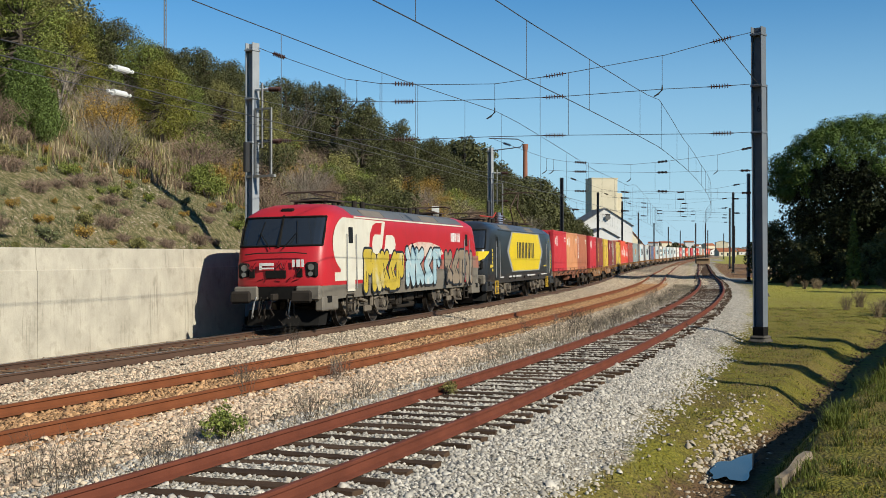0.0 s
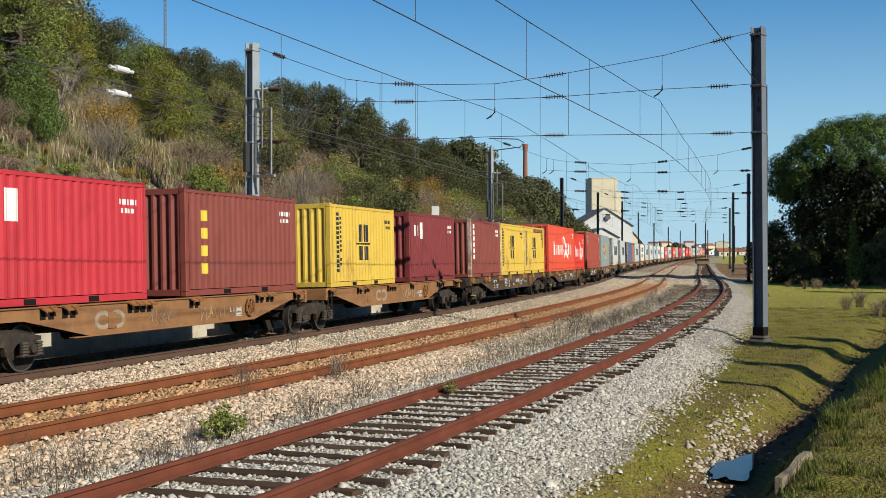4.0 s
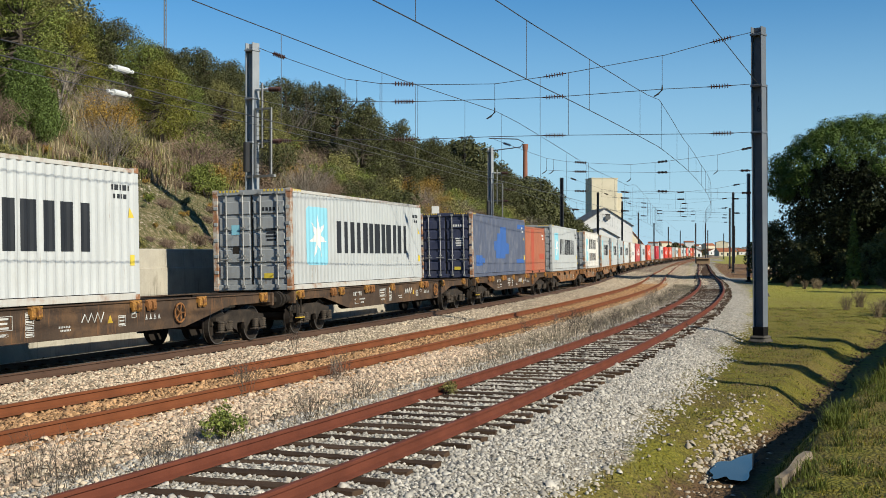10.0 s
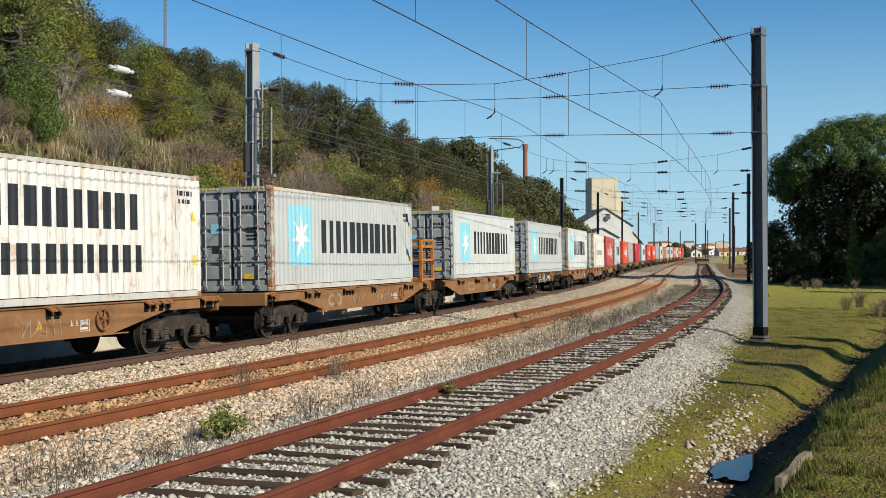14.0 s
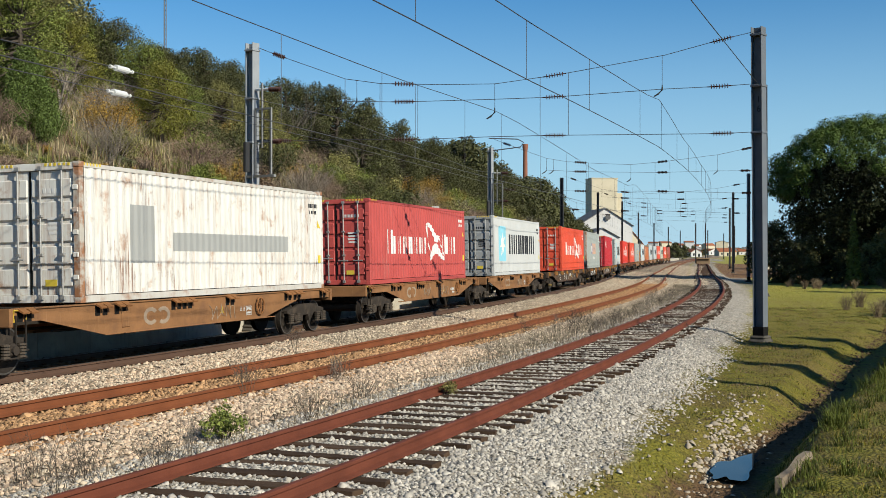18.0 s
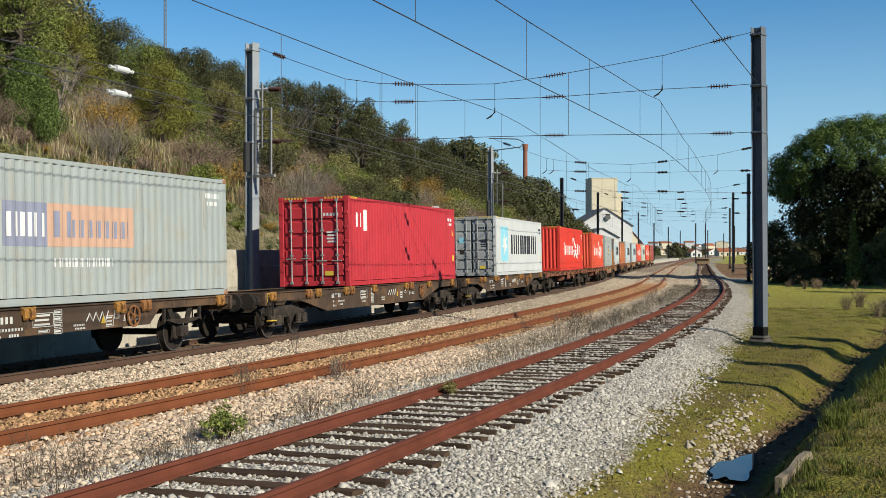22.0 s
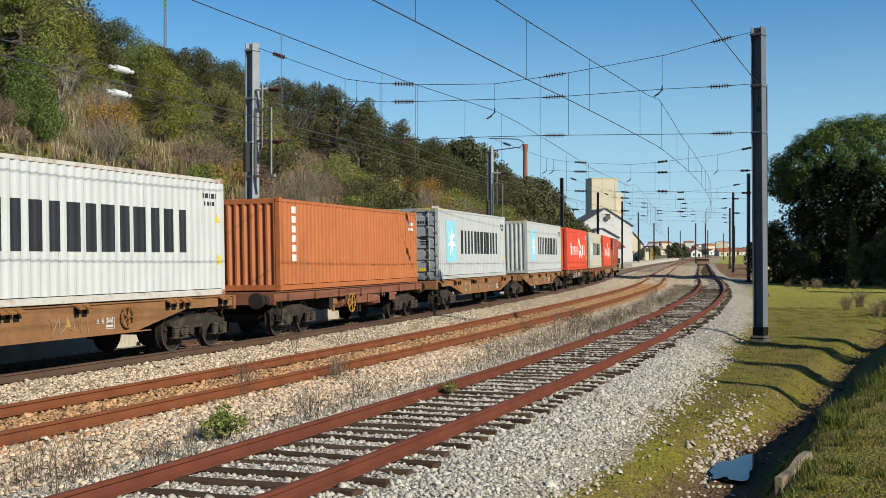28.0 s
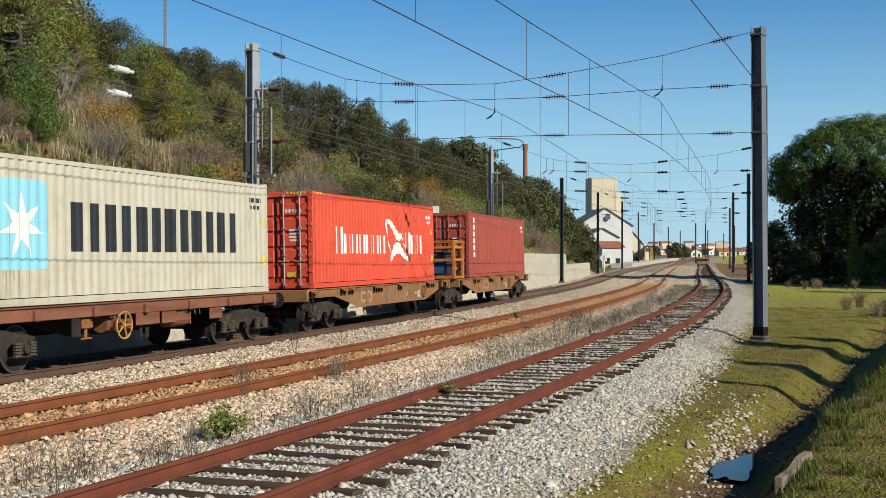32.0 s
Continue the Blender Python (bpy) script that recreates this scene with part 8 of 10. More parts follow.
def bare_crown(seed, h):
    """Trunk, limbs and twigs of a leafless tree."""
    r = random.Random(seed)
    mb = MB()

    def limb(p, d, length, rad, depth):
        q = p + d * length * 0.5 + Vector((r.uniform(-1, 1), r.uniform(-1, 1), r.uniform(-0.3, 0.6))) * length * 0.10
        e = p + d * length
        mb.tube([p, q, e], [rad, rad * 0.8, rad * 0.55], 5 if depth < 2 else 3)
        if depth == 4:
            return
        for i in range((4, 4, 4, 3)[depth]):
            nd = (d + Vector((r.uniform(-1, 1), r.uniform(-1, 1), r.uniform(-0.25, 0.75))) * 0.85).normalized()
            limb(p.lerp(e, r.uniform(0.45, 1.0)), nd, length * r.uniform(0.50, 0.72), rad * 0.5, depth + 1)

    limb(Vector((0, 0, -0.3)), Vector((r.uniform(-0.15, 0.15), r.uniform(-0.15, 0.15), 1)).normalized(), h * 0.46, h * 0.022, 0)
    return mb


# single trees that stand free on the slope: (x, y)
FREE = [(-14.4, 40.8), (-14.9, 43.0), (-12.6, 53.0), (-18.2, 57.5), (-14.9, 46.4)]


def clear_of(s, o, gap):
    """No other plant on a single tree or on the slope before it."""
    p = on_line(s, o)
    for x, y in FREE:
        k = (p.x * x + p.y * y) / (x * x + y * y)
        if 0.80 < k < 1.06 and (p.x - k * x) ** 2 + (p.y - k * y) ** 2 < gap ** 2:
            return False
    return True


def plant_hill():
    r = random.Random(77)
    oak = "dark evergreen oak with a dense uneven crown"
    trees = [tree("oak", 1, 5.6, 2.6, LEAF["oak"], 21000, 0.068, oak, lobes_n=34), tree("oak", 2, 6.4, 3.0, LEAF["oak"], 24000, 0.070, oak, lobes_n=38),
             tree("oak", 3, 5.0, 2.4, LEAF["olive"], 22000, 0.058, "olive-green tree with a ragged crown", lobes_n=32), tree("oak", 4, 6.0, 2.2, LEAF["oak"], 20000, 0.068, oak, lobes_n=33),
             tree("oak", 5, 4.6, 2.5, LEAF["green"], 26000, 0.050, "green bushy tree on the slope", low=0.08, lobes_n=34)]
    lime = tree("oak", 6, 4.4, 1.9, LEAF["lime"], 26000, 0.048, "yellow-green tree with a loose crown", low=0.10, lobes_n=30)
    spots = []
    for i in range(900):
        s = r.uniform(-30, 118)
        w = r.uniform(6, 48)
        near = np.interp(s, [-30, 5, 25, 38, 50, 70, 118], [11.5, 12.5, 10.5, 5.2, 3.4, 2.0, 1.6])
        far = np.interp(s, [-30, 30, 60, 90, 118], [28, 30, 24, 17, 13])
        if w < near or w > far:
            continue
        o = -3.9 - w
        if all((s - a) ** 2 + (o - b) ** 2 > 2.7 ** 2 for a, b in spots) and clear_of(s, o, 1.9):
            spots.append((s, o))
    spots = spots[:185]
    plant_copies(trees, spots, 3, 0.58, 1.12, lambda s: float(np.interp(s, [20, 28, 50, 58], [1.0, 0.90, 0.95, 1.05])))
    # taller green trees on the nearer slope
    for x, y, k, sc in TALL_GREEN:
        at_xy(copy_thing(trees[k], Matrix()), x, y, sc, x * 3)
    for x, y, sc in ((-12.6, 53.0, 0.86), (-18.2, 57.5, 1.0)):
        at_xy(lime if sc == 0.86 else copy_thing(lime, Matrix()), x, y, sc, x * 5)
    for k, (x, y, hh) in enumerate(((-16.4, 52.0, 3.6), (-14.9, 46.4, 3.5), (-8.7, 72.0, 5.4), (-9.6, 69.0, 4.6), (-5.2, 71.5, 4.6), (-13.6, 48.6, 2.5))):
        t = thing("bare_tree", "leafless pale grey tree with fine tangled branches", "tree", "trees on the hillside")
        part("branchwork", bare_crown(300 + k, hh), M_TWIG_OLD if k in (2, 3, 4) else M_TWIG, t)
        at_xy(t, x, y, 1.0, k * 1.7)
    for k, (x, y, hh) in enumerate(((-14.4, 40.8, 3.25), (-14.9, 43.0, 2.6), (-18.3, 47.5, 3.0))):
        t = thing("conifer", "dense fresh green conifer on the slope", "tree", "trees on the hillside")
        lob = [(math.cos(i * 2.4) * 1.12 * (1 - i / 76) ** 0.75 * (0.7 + 0.3 * math.sin(i * 1.7)), math.sin(i * 2.4) * 1.12 * (1 - i / 76) ** 0.75, hh * (0.06 + 0.88 * i / 70), 0.34 * (1 - i / 110), 0.42 * (1 - i / 150)) for i in range(70)]
        part("trunk", MB().tube([(0, 0, -0.4), (0, 0, hh * 0.9)], [0.14, 0.03], 7), M_BARK, t, fix=False)
        part("crown", leaf_cloud("crown", lob, 36000, 0.042, 500 + k, LEAF["conifer"], 0.5, 0.6), None, t)
        at_xy(t, x, y, 1.0, k)
    bush = "olive-green bush on the slope"
    shrubs = [shrub(11, 1.5, LEAF["olive"], 5280, 0.048, bush), shrub(12, 1.3, LEAF["green"], 5280, 0.045, "fresh green bush on the slope"), shrub(13, 1.7, LEAF["oak"], 5280, 0.051, "dark green bush on the slope"),
              shrub(14, 1.2, LEAF["gorse"], 5280, 0.032, "orange-yellow gorse bush on the slope"), heath(15, 1.2), heath(16, 1.0), shrub(16, 1.1, LEAF["heath"], 4800, 0.032, "low brown heath bush on the slope")]
    bare = []
    for k in range(2):
        t = thing("bare_bush", "leafless grey bush with tangled twigs", "shrub", "shrubs on the hillside")
        part("branchwork", twig_mesh(30 + k, 1.6, 80, M_TWIG, 1.3, 7, 0.007), None, t)
        bare.append(t)
    spots = []
    for i in range(2600):
        s = r.uniform(-28, 112)
        near = np.interp(s, [-28, 2, 12, 22, 60, 112], [5.5, 4.6, 3.2, 1.0, 0.8, 0.8])
        far = np.interp(s, [-28, 20, 50, 112], [13, 13, 9, 5])
        w = r.uniform(near, far)
        o = -3.9 - w
        if all((s - a) ** 2 + (o - b) ** 2 > 1.15 ** 2 for a, b in spots) and clear_of(s, o, 1.2):
            spots.append((s, o))
    spots = spots[:285]
    plant_copies(shrubs + [shrub(17, 1.6, LEAF["olive"], 6240, 0.048, "tall olive-green bush on the slope"), shrub(18, 1.4, LEAF["gorse"], 5280, 0.032, "tall orange-yellow gorse on the slope"), shrub(19, 1.8, LEAF["green"], 6240, 0.048, "tall green bush on the slope"), shrub(20, 1.3, LEAF["gorse"], 5760, 0.029, "spreading orange gorse on the slope"), heath(21, 1.4)] + bare[:2], spots, 4, 0.7, 1.5)
    # low growth on the open slope above the wall
    spots = []
    for i in range(2200):
        s, w = r.uniform(-26, 14), r.uniform(0.5, 6.2)
        if all((s - a) ** 2 + (-3.9 - w - b) ** 2 > 0.5 ** 2 for a, b in spots):
            spots.append((s, -3.9 - w))
    low = [shrub(71, 0.50, LEAF["slope"], 1120, 0.039, "low grey-green bush above the wall"), shrub(72, 0.45, LEAF["olive"], 1120, 0.035, "low olive bush above the wall"), shrub(73, 0.42, LEAF["gorse"], 960, 0.027, "low yellow gorse above the wall"), heath(74, 0.5), shrub(75, 0.5, LEAF["green"], 1120, 0.035, "small fresh green bush above the wall")]
    plant_copies(low, spots[:260], 12, 0.35, 1.1)


plant_hill()


def blades(name, label, s, o, h, material, seed, lean=0.5, width=0.012):
    """Grass blades as one object."""
    r = np.random.RandomState(seed)
    n = len(s)
    hd = np.interp(s, S_AX, HEAD)
    x = np.interp(s, S_AX, LX) + o * np.sin(hd)
    y = np.interp(s, S_AX, LY) - o * np.cos(hd)
    z = ground_rel(s, o, x, y) + level(y)
    a = r.uniform(0, 6.28, n)
    hh = h * np.exp(r.normal(0, 0.35, n))
    l = r.uniform(0.05, lean, n) * hh
    wx, wy = -np.sin(a) * width * 0.5, np.cos(a) * width * 0.5
    b = np.stack([x, y, z - 0.01], 1)
    side = np.stack([wx, wy, np.zeros(n)], 1)
    m = b + np.stack([np.cos(a) * l * 0.35, np.sin(a) * l * 0.35, hh * 0.6], 1)
    t = b + np.stack([np.cos(a) * l, np.sin(a) * l, hh], 1)
    v = np.stack([b - side, b + side, m + side * 0.8, m - side * 0.8, t], 1).reshape(-1, 3)
    i = np.arange(n)[:, None] * 5
    f = np.concatenate([i + np.array([[0, 1, 2]]), i + np.array([[0, 2, 3]]), i + np.array([[3, 2, 4]])])
    return tagged(new(name, numpy_mesh(name, v, f, material)), label, "grass", kind="stuff")


def clumped(r, n, s0, s1, o0, o1, per=14, rad=0.10):
    cs, co = r.uniform(s0, s1, n // per), r.uniform(o0, o1, n // per)
    return (np.repeat(cs, per) + r.normal(0, rad, n // per * per)), (np.repeat(co, per) + r.normal(0, rad, n // per * per))


def sow_grass():
    r = np.random.RandomState(9)
    s, e = clumped(r, 52000, -27, 34, 2.2, 8.5, 12, 0.16)
    os_ = np.interp(s, SID_S, SID_O)
    dd = np.interp(s, DITCH_S, DITCH_O)
    keep = (r.uniform(0, 1, len(s)) < np.clip((e - 2.0) / 1.2, 0.03, 1)) & (e < dd - 0.42 + r.normal(0, 0.10, len(s)))
    blades("meadow_grass", "short yellow-green meadow grass", s[keep], (e + os_)[keep], 0.034, LEAF["grass"], 1, 1.2, 0.010)
    for key, lab, n, h, sd in (("lush", "dark green grass tufts in the meadow", 15000, 0.050, 14), ("heath", "brown dead grass in the meadow", 12000, 0.040, 15)):
        s, e = clumped(r, n, -27, 34, 2.7, 9.0, 30, 0.13)
        keep = e < np.interp(s, DITCH_S, DITCH_O) - 0.5
        blades("meadow_tufts", lab, s[keep], (e + np.interp(s, SID_S, SID_O))[keep], h, LEAF[key], sd, 1.1, 0.012)
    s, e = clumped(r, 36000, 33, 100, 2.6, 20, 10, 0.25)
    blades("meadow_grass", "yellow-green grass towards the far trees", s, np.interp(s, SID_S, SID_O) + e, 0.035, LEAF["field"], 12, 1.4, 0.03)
    s, w = clumped(r, 62000, -31, 22, 1.2, 5.5, 55, 0.10)
    dd = np.interp(s, DITCH_S, DITCH_O)
    blades("bank_grass", "lush grass on the ditch bank", s, np.interp(s, SID_S, SID_O) + dd + w, 0.062, LEAF["lush"], 2, 1.3, 0.010)
    s, w = clumped(r, 26000, -31, 22, 1.3, 5.0, 40, 0.13)
    blades("bank_turf", "yellow-green turf on the ditch bank", s, np.interp(s, SID_S, SID_O) + np.interp(s, DITCH_S, DITCH_O) + w, 0.045, LEAF["grass"], 16, 1.3, 0.010)
    s, w = clumped(r, 9000, -31, 22, 0.45, 1.2, 26, 0.08)
    blades("ditch_grass", "dark grass on the shaded side of the ditch", s, np.interp(s, SID_S, SID_O) + np.interp(s, DITCH_S, DITCH_O) + w, 0.055, LEAF["lush"], 17, 1.0, 0.010)
    s, w = clumped(r, 7000, -31, 22, 1.15, 1.75, 55, 0.06)
    blades("bank_tufts", "tall green tufts along the ditch edge", s, np.interp(s, SID_S, SID_O) + np.interp(s, DITCH_S, DITCH_O) + w, 0.17, LEAF["lush"], 13, 1.4, 0.010)
    s, o = clumped(r, 30000, -26, 60, -9.5, -3.95, 42, 0.17)
    blades("hill_grass", "rough blue-green grass tussocks on the slope", s, o, 0.12, LEAF["slope"], 3, 1.3, 0.02)
    for k, (key, lab, n) in enumerate((("olive", "olive undergrowth on the slope", 16000), ("heath", "brown dry undergrowth on the slope", 20000), ("straw", "pale dry grass on the slope", 9000))):
        s, w = clumped(r, n, -28, 100, 0, 1, 30, 0.30)
        w = 1.5 + np.interp(s, [-28, 5, 25, 100], [3.0, 2.6, 0.2, 0.0]) + np.repeat(r.uniform(0, 11, len(s) // 30), 30) + r.normal(0, 0.3, len(s))
        blades("undergrowth", lab + " between bushes", s, -4.1 - np.maximum(w, 0.2), 0.42, LEAF[key], 20 + k, 1.0, 0.035)
    s, o = clumped(r, 7000, 26, 100, -8, -3.95, 24, 0.22)
    blades("straw_tufts", "dry straw tufts above the wall", s, o, 0.40, LEAF["straw"], 4, 0.8, 0.025)
    s, e = clumped(r, 16000, -24, 70, 2.0, 3.4, 16, 0.18)
    keep = r.uniform(0, 1, len(s)) < np.interp(s, [-24, -8, 0, 70], [0.35, 0.55, 1, 1])
    blades("dry_weeds", "grey dry weeds between the tracks", s[keep], (np.interp(s, MID_S, MID_O) + e)[keep], 0.11, LEAF["weed"], 5, 1.0, 0.012)


sow_grass()


def weeds_between_tracks():
    r = random.Random(41)
    kinds = []
    for k in range(4):
        t = thing("dry_weed", "dry bare weed with thin brown stems", "weed", "weeds between the tracks")
        part("dry_growth", twig_mesh(50 + k, 0.42 + 0.08 * k, 9 + 3 * k, M_TWIG_DARK if k % 2 else M_TWIG, 0.9, 4, 0.0036), None, t)
        kinds.append(t)
    fixed = [(-19.8, 8.1), (-19.3, 8.9), (-20.1, 7.7), (-14.8, 8.38), (-10.5, 6.83), (-10.2, 6.7), (-12.1, 5.95), (-1.3, 1.7), (0.3, 2.4), (-11.9, 8.0), (3.5, 9.0), (7.1, 7.5), (3.9, 6.9), (15.0, 8.6), (-18.2, 8.5)]
    tall = []
    for k in range(3):
        t = thing("dry_weed", "tall dead weed with thin dark branching stems", "weed", "weeds between the tracks")
        part("dry_growth", twig_mesh(150 + k, 0.66 + 0.10 * k, 7 + 2 * k, M_TWIG_DARK, 0.6, 6, 0.0042), None, t)
        tall.append(t)
    plant_copies(tall, [(-12.6, 6.07), (-14.6, 8.21), (-9.5, 6.48), (-9.9, 6.75), (-19.6, 8.13), (-19.8, 7.61), (-20.5, 8.49), (-3.2, 2.51), (-13.0, 6.3), (-19.1, 8.6), (2.0, 7.6), (5.2, 8.2), (9.0, 7.9), (11.0, 8.6), (-5.0, 8.3)], 31, 0.75, 1.15)
    spots = list(fixed)
    for i in range(60):
        s = 6 + 46 * r.random() ** 1.2
        spots.append((s, off_mid(s) + r.uniform(1.6, 3.4)))
    plant_copies(kinds, spots, 8, 0.7, 1.25)
    b = shrub(61, 0.50, LEAF["green"], 1500, 0.03, "small fresh green bush among gravel", "green_bush")
    b["group"] = "weeds between the tracks"
    b.matrix_basis = set_down(None, -16.7, 8.13)
    w = shrub(62, 0.30, LEAF["olive"], 900, 0.022, "small green weed between siding rails", "green_bush")
    w["group"] = "weeds between the tracks"
    w.matrix_basis = set_down(None, -11.7, 9.45)


weeds_between_tracks()


def stone_pine(x, y, h, rad, seed):
    r = random.Random(seed)
    t = thing("stone_pine", "tall umbrella-shaped stone pine with a dense green crown", "tree")
    wood, lobes, under = MB(), [], []
    wood.tube([(0, 0, -0.5), (0.1, 0, h * 0.3), (-0.2, 0.1, h * 0.58)], [0.55, 0.42, 0.32], 10)
    # tufted umbrella
    for i in range(105):
        a, q = i * 2.4, math.sqrt((i + 0.5) / 105)
        d = rad * q * 0.93 * r.uniform(0.96, 1.04)
        z = h * (0.93 - 0.28 * q ** 2.6) + r.uniform(-0.30, 0.30)
        rr = rad * r.uniform(0.075, 0.110)
        lobes.append((math.cos(a) * d, math.sin(a) * d, z, rr, rr * 0.95))
        if i % 9 == 0:
            wood.tube([(-0.2, 0.1, h * 0.55), (math.cos(a) * d * 0.5, math.sin(a) * d * 0.5, h * 0.66), (math.cos(a) * d, math.sin(a) * d, z - rr)], [0.20, 0.12, 0.05], 6)
    # a low limb hanging on the side towards the line
    for i in range(26):
        a = math.pi + r.uniform(-0.75, 0.55)
        lobes.append((math.cos(a) * rad * r.uniform(0.80, 0.97), math.sin(a) * rad * r.uniform(0.7, 1.0), h * r.uniform(0.50, 0.66), rad * r.uniform(0.06, 0.09), rad * 0.075))
    # branches under the umbrella, with shade painted into their leaf colour
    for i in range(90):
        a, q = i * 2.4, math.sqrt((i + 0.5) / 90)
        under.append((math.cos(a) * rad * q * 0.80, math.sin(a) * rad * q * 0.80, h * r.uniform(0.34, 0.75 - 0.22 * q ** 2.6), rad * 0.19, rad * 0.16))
    part("trunk", wood, M_BARK, t, fix=False)
    part("crown", leaf_cloud("crown", lobes, 80000, 0.13, seed, LEAF["pine"], 0.72, 0.22), None, t)
    part("inner_crown", leaf_cloud("inner_crown", under, 30000, 0.24, seed + 1, LEAF["shade"], 0.45), None, t, "inner branches coloured dark as shade")
    t.matrix_basis = Matrix.Translation((x, y, gz(x, y)))


def plant_right():
    r = random.Random(15)
    stone_pine(43.2, 122.0, 17.4, 9.6, 4)
    dark = "dark broadleaf tree at the edge of the field"
    a = tree("edge", 21, 7.5, 3.6, LEAF["oak"], 8000, 0.21, dark, low=0.04, lobes_n=22)
    b = tree("edge", 22, 6.0, 3.2, LEAF["olive"], 7000, 0.20, "olive-green tree at the edge of the field", low=0.03, lobes_n=20)
    for t in (a, b):
        t["group"] = "trees by the field"
    at_xy(a, 37.0, 121.0)
    at_xy(b, 43.2, 114.0)
    for x, y, k, sc in ((34.6, 124, 0, 0.85), (39.5, 119, 0, 1.05), (42.0, 121, 0, 1.1), (45.5, 118, 1, 1.05), (47.5, 121, 0, 1.2), (40.5, 113, 1, 0.7), (45.8, 110, 1, 0.95), (49.0, 114, 0, 1.25), (36.0, 118.5, 0, 0.6),
                        (52, 118, 0, 1.2), (47.0, 100, 1, 0.8)):
        c = copy_thing((a, b)[k], Matrix())
        at_xy(c, x, y, sc, r.uniform(0, 6.28))
    # unseen trees added beside the field to shade grass, ditch, pine and tracks
    for x, y, k, sc in ((29.0, 31.0, 0, 1.0), (33.5, 44.0, 0, 1.25), (38.5, 58.0, 1, 1.3), (60.0, 84.0, 0, 1.3), (49.0, 103, 0, 1.95), (52.5, 99, 0, 2.1), (57, 96, 0, 1.9), (47.5, 96, 0, 1.5), (55, 106, 0, 2.0), (60, 102, 0, 1.7), (62, 140, 0, 1.4), (58, 165, 0, 1.5), (66, 176, 0, 1.5), (70, 158, 1, 1.7)):
        c = copy_thing((a, b)[k], Matrix())
        at_xy(c, x, y, sc, r.uniform(0, 6.28))
    # narrowed trees out of view, added to lay shadow streaks on the meadow
    for x, y, hh, wide in ((17.4, 30.6, 6.0, 0.42), (14.4, 25.2, 5.0, 0.26), (11.6, 21.6, 4.2, 0.10), (19.6, 33.4, 5.6, 0.34), (37.5, 85.0, 8.0, 0.42), (39.5, 84.0, 8.5, 0.5), (22.6, 40.8, 4.6, 0.12)):
        c = copy_thing(b, Matrix())
        at_xy(c, x, y, 1.0, x)
        c.scale = (wide, wide, hh / 6.0)
    cy = thing("cypress", "narrow green cypress before dark trees", "tree", "trees by the field")
    part("trunk", MB().tube([(0, 0, -0.3), (0, 0, 3.0)], [0.10, 0.03], 6), M_BARK, cy, fix=False)
    part("crown", leaf_cloud("crown", [(0, 0, 0.6 + 0.5 * i, 0.62 - 0.055 * i, 0.6) for i in range(10)], 1800, 0.16, 3, LEAF["green"]), None, cy)
    at_xy(cy, 38.4, 111.0, 1.25)
    # tall dry stalks at the field's far edge
    k = thing("dry_stalks", "tall straw-coloured dry stalks", "weed", "weeds by the field")
    part("dry_growth", twig_mesh(70, 1.1, 60, mat("straw_stalks", (0.24, 0.18, 0.11), 0.95, 0, 0.6, 5, 0.5, 30, 0.0, island=0.4), 0.7, 3, 0.009), None, k)
    for i in range(34):
        x, y = r.uniform(30, 47), r.uniform(100, 114)
        c = k if i == 0 else copy_thing(k, Matrix())
        at_xy(c, x, y, r.uniform(0.35, 0.9), r.uniform(0, 6.28))
    for x, y, sc in ((19.6, 53.5, 0.9), (21.0, 56.0, 1.0), (20.4, 60.0, 0.8), (22.5, 64.0, 1.0), (19.9, 50.5, 0.7)):
        at_xy(copy_thing(k, Matrix()), x, y, sc, r.uniform(0, 6.28))


plant_right()


def wet_ditch():
    n = 64
    ring_ = []
    for i in range(n):
        a = 2 * math.pi * i / n
        k = 0.94 + 0.16 * math.sin(3 * a + 1) + 0.10 * math.sin(5 * a + 2) + 0.07 * math.sin(9 * a)
        s, e = -12.35 + 1.15 * k * math.cos(a), -0.08 + 0.31 * k * math.sin(a)
        q = off_siding(s) + float(np.interp(s, DITCH_S, DITCH_O)) + e
        ring_.append(on_line(s, q))
    vs = [(p.x, p.y, float(level(18.0)) - 0.945) for p in ring_]
    me = MB().add(vs, [tuple(range(n))]).mesh("water")
    m = bpy.data.materials.new("still_puddle_water")
    m.use_nodes = True
    b = m.node_tree.nodes["Principled BSDF"]
    b.inputs["Base Color"].default_value = (0.02, 0.022, 0.018, 1)
    b.inputs["Roughness"].default_value = 0.03
    b.inputs["IOR"].default_value = 1.33
    b.inputs["Specular IOR Level"].default_value = 0.3
    me.materials.append(m)
    tagged(new("water", me), "shallow puddle of still water in the ditch", "water", kind="structure")
    slab = thing("concrete_slab", "broken weathered concrete slab edge in the bank", "slab")
    sm = MB().ext([(0, 0), (0.42, 0.02), (0.86, -0.05), (1.30, 0.03), (1.9, 0.0), (1.9, 0.42), (1.2, 0.40), (0.7, 0.46), (0.22, 0.44), (0.02, 0.30)], 0, 0.085, "xz")
    part("slab", sm, mat("weathered_slab", (0.27, 0.21, 0.145), 0.95, 0, 0.55, 3, 0.7, 20, 0.5), slab)
    slab.matrix_basis = Matrix.Translation((4.66, 15.15, -0.56)) @ Matrix.Rotation(radians(-118), 4, "Z") @ Matrix.Rotation(radians(1), 4, "Y")


wet_ditch()

# ---- catenary masts and wires ----
# galvanised steel darkened in colour for the shaded web of the near mast
M_GALV = mat("galvanised_mast_shade_tone", (0.15, 0.165, 0.185), 0.6, 0.0, 0.7, 2, 0.6, 30, 0.1, stain=(0.19, 0.19, 0.19), stain_scale=1.5, stain_amount=0.5)
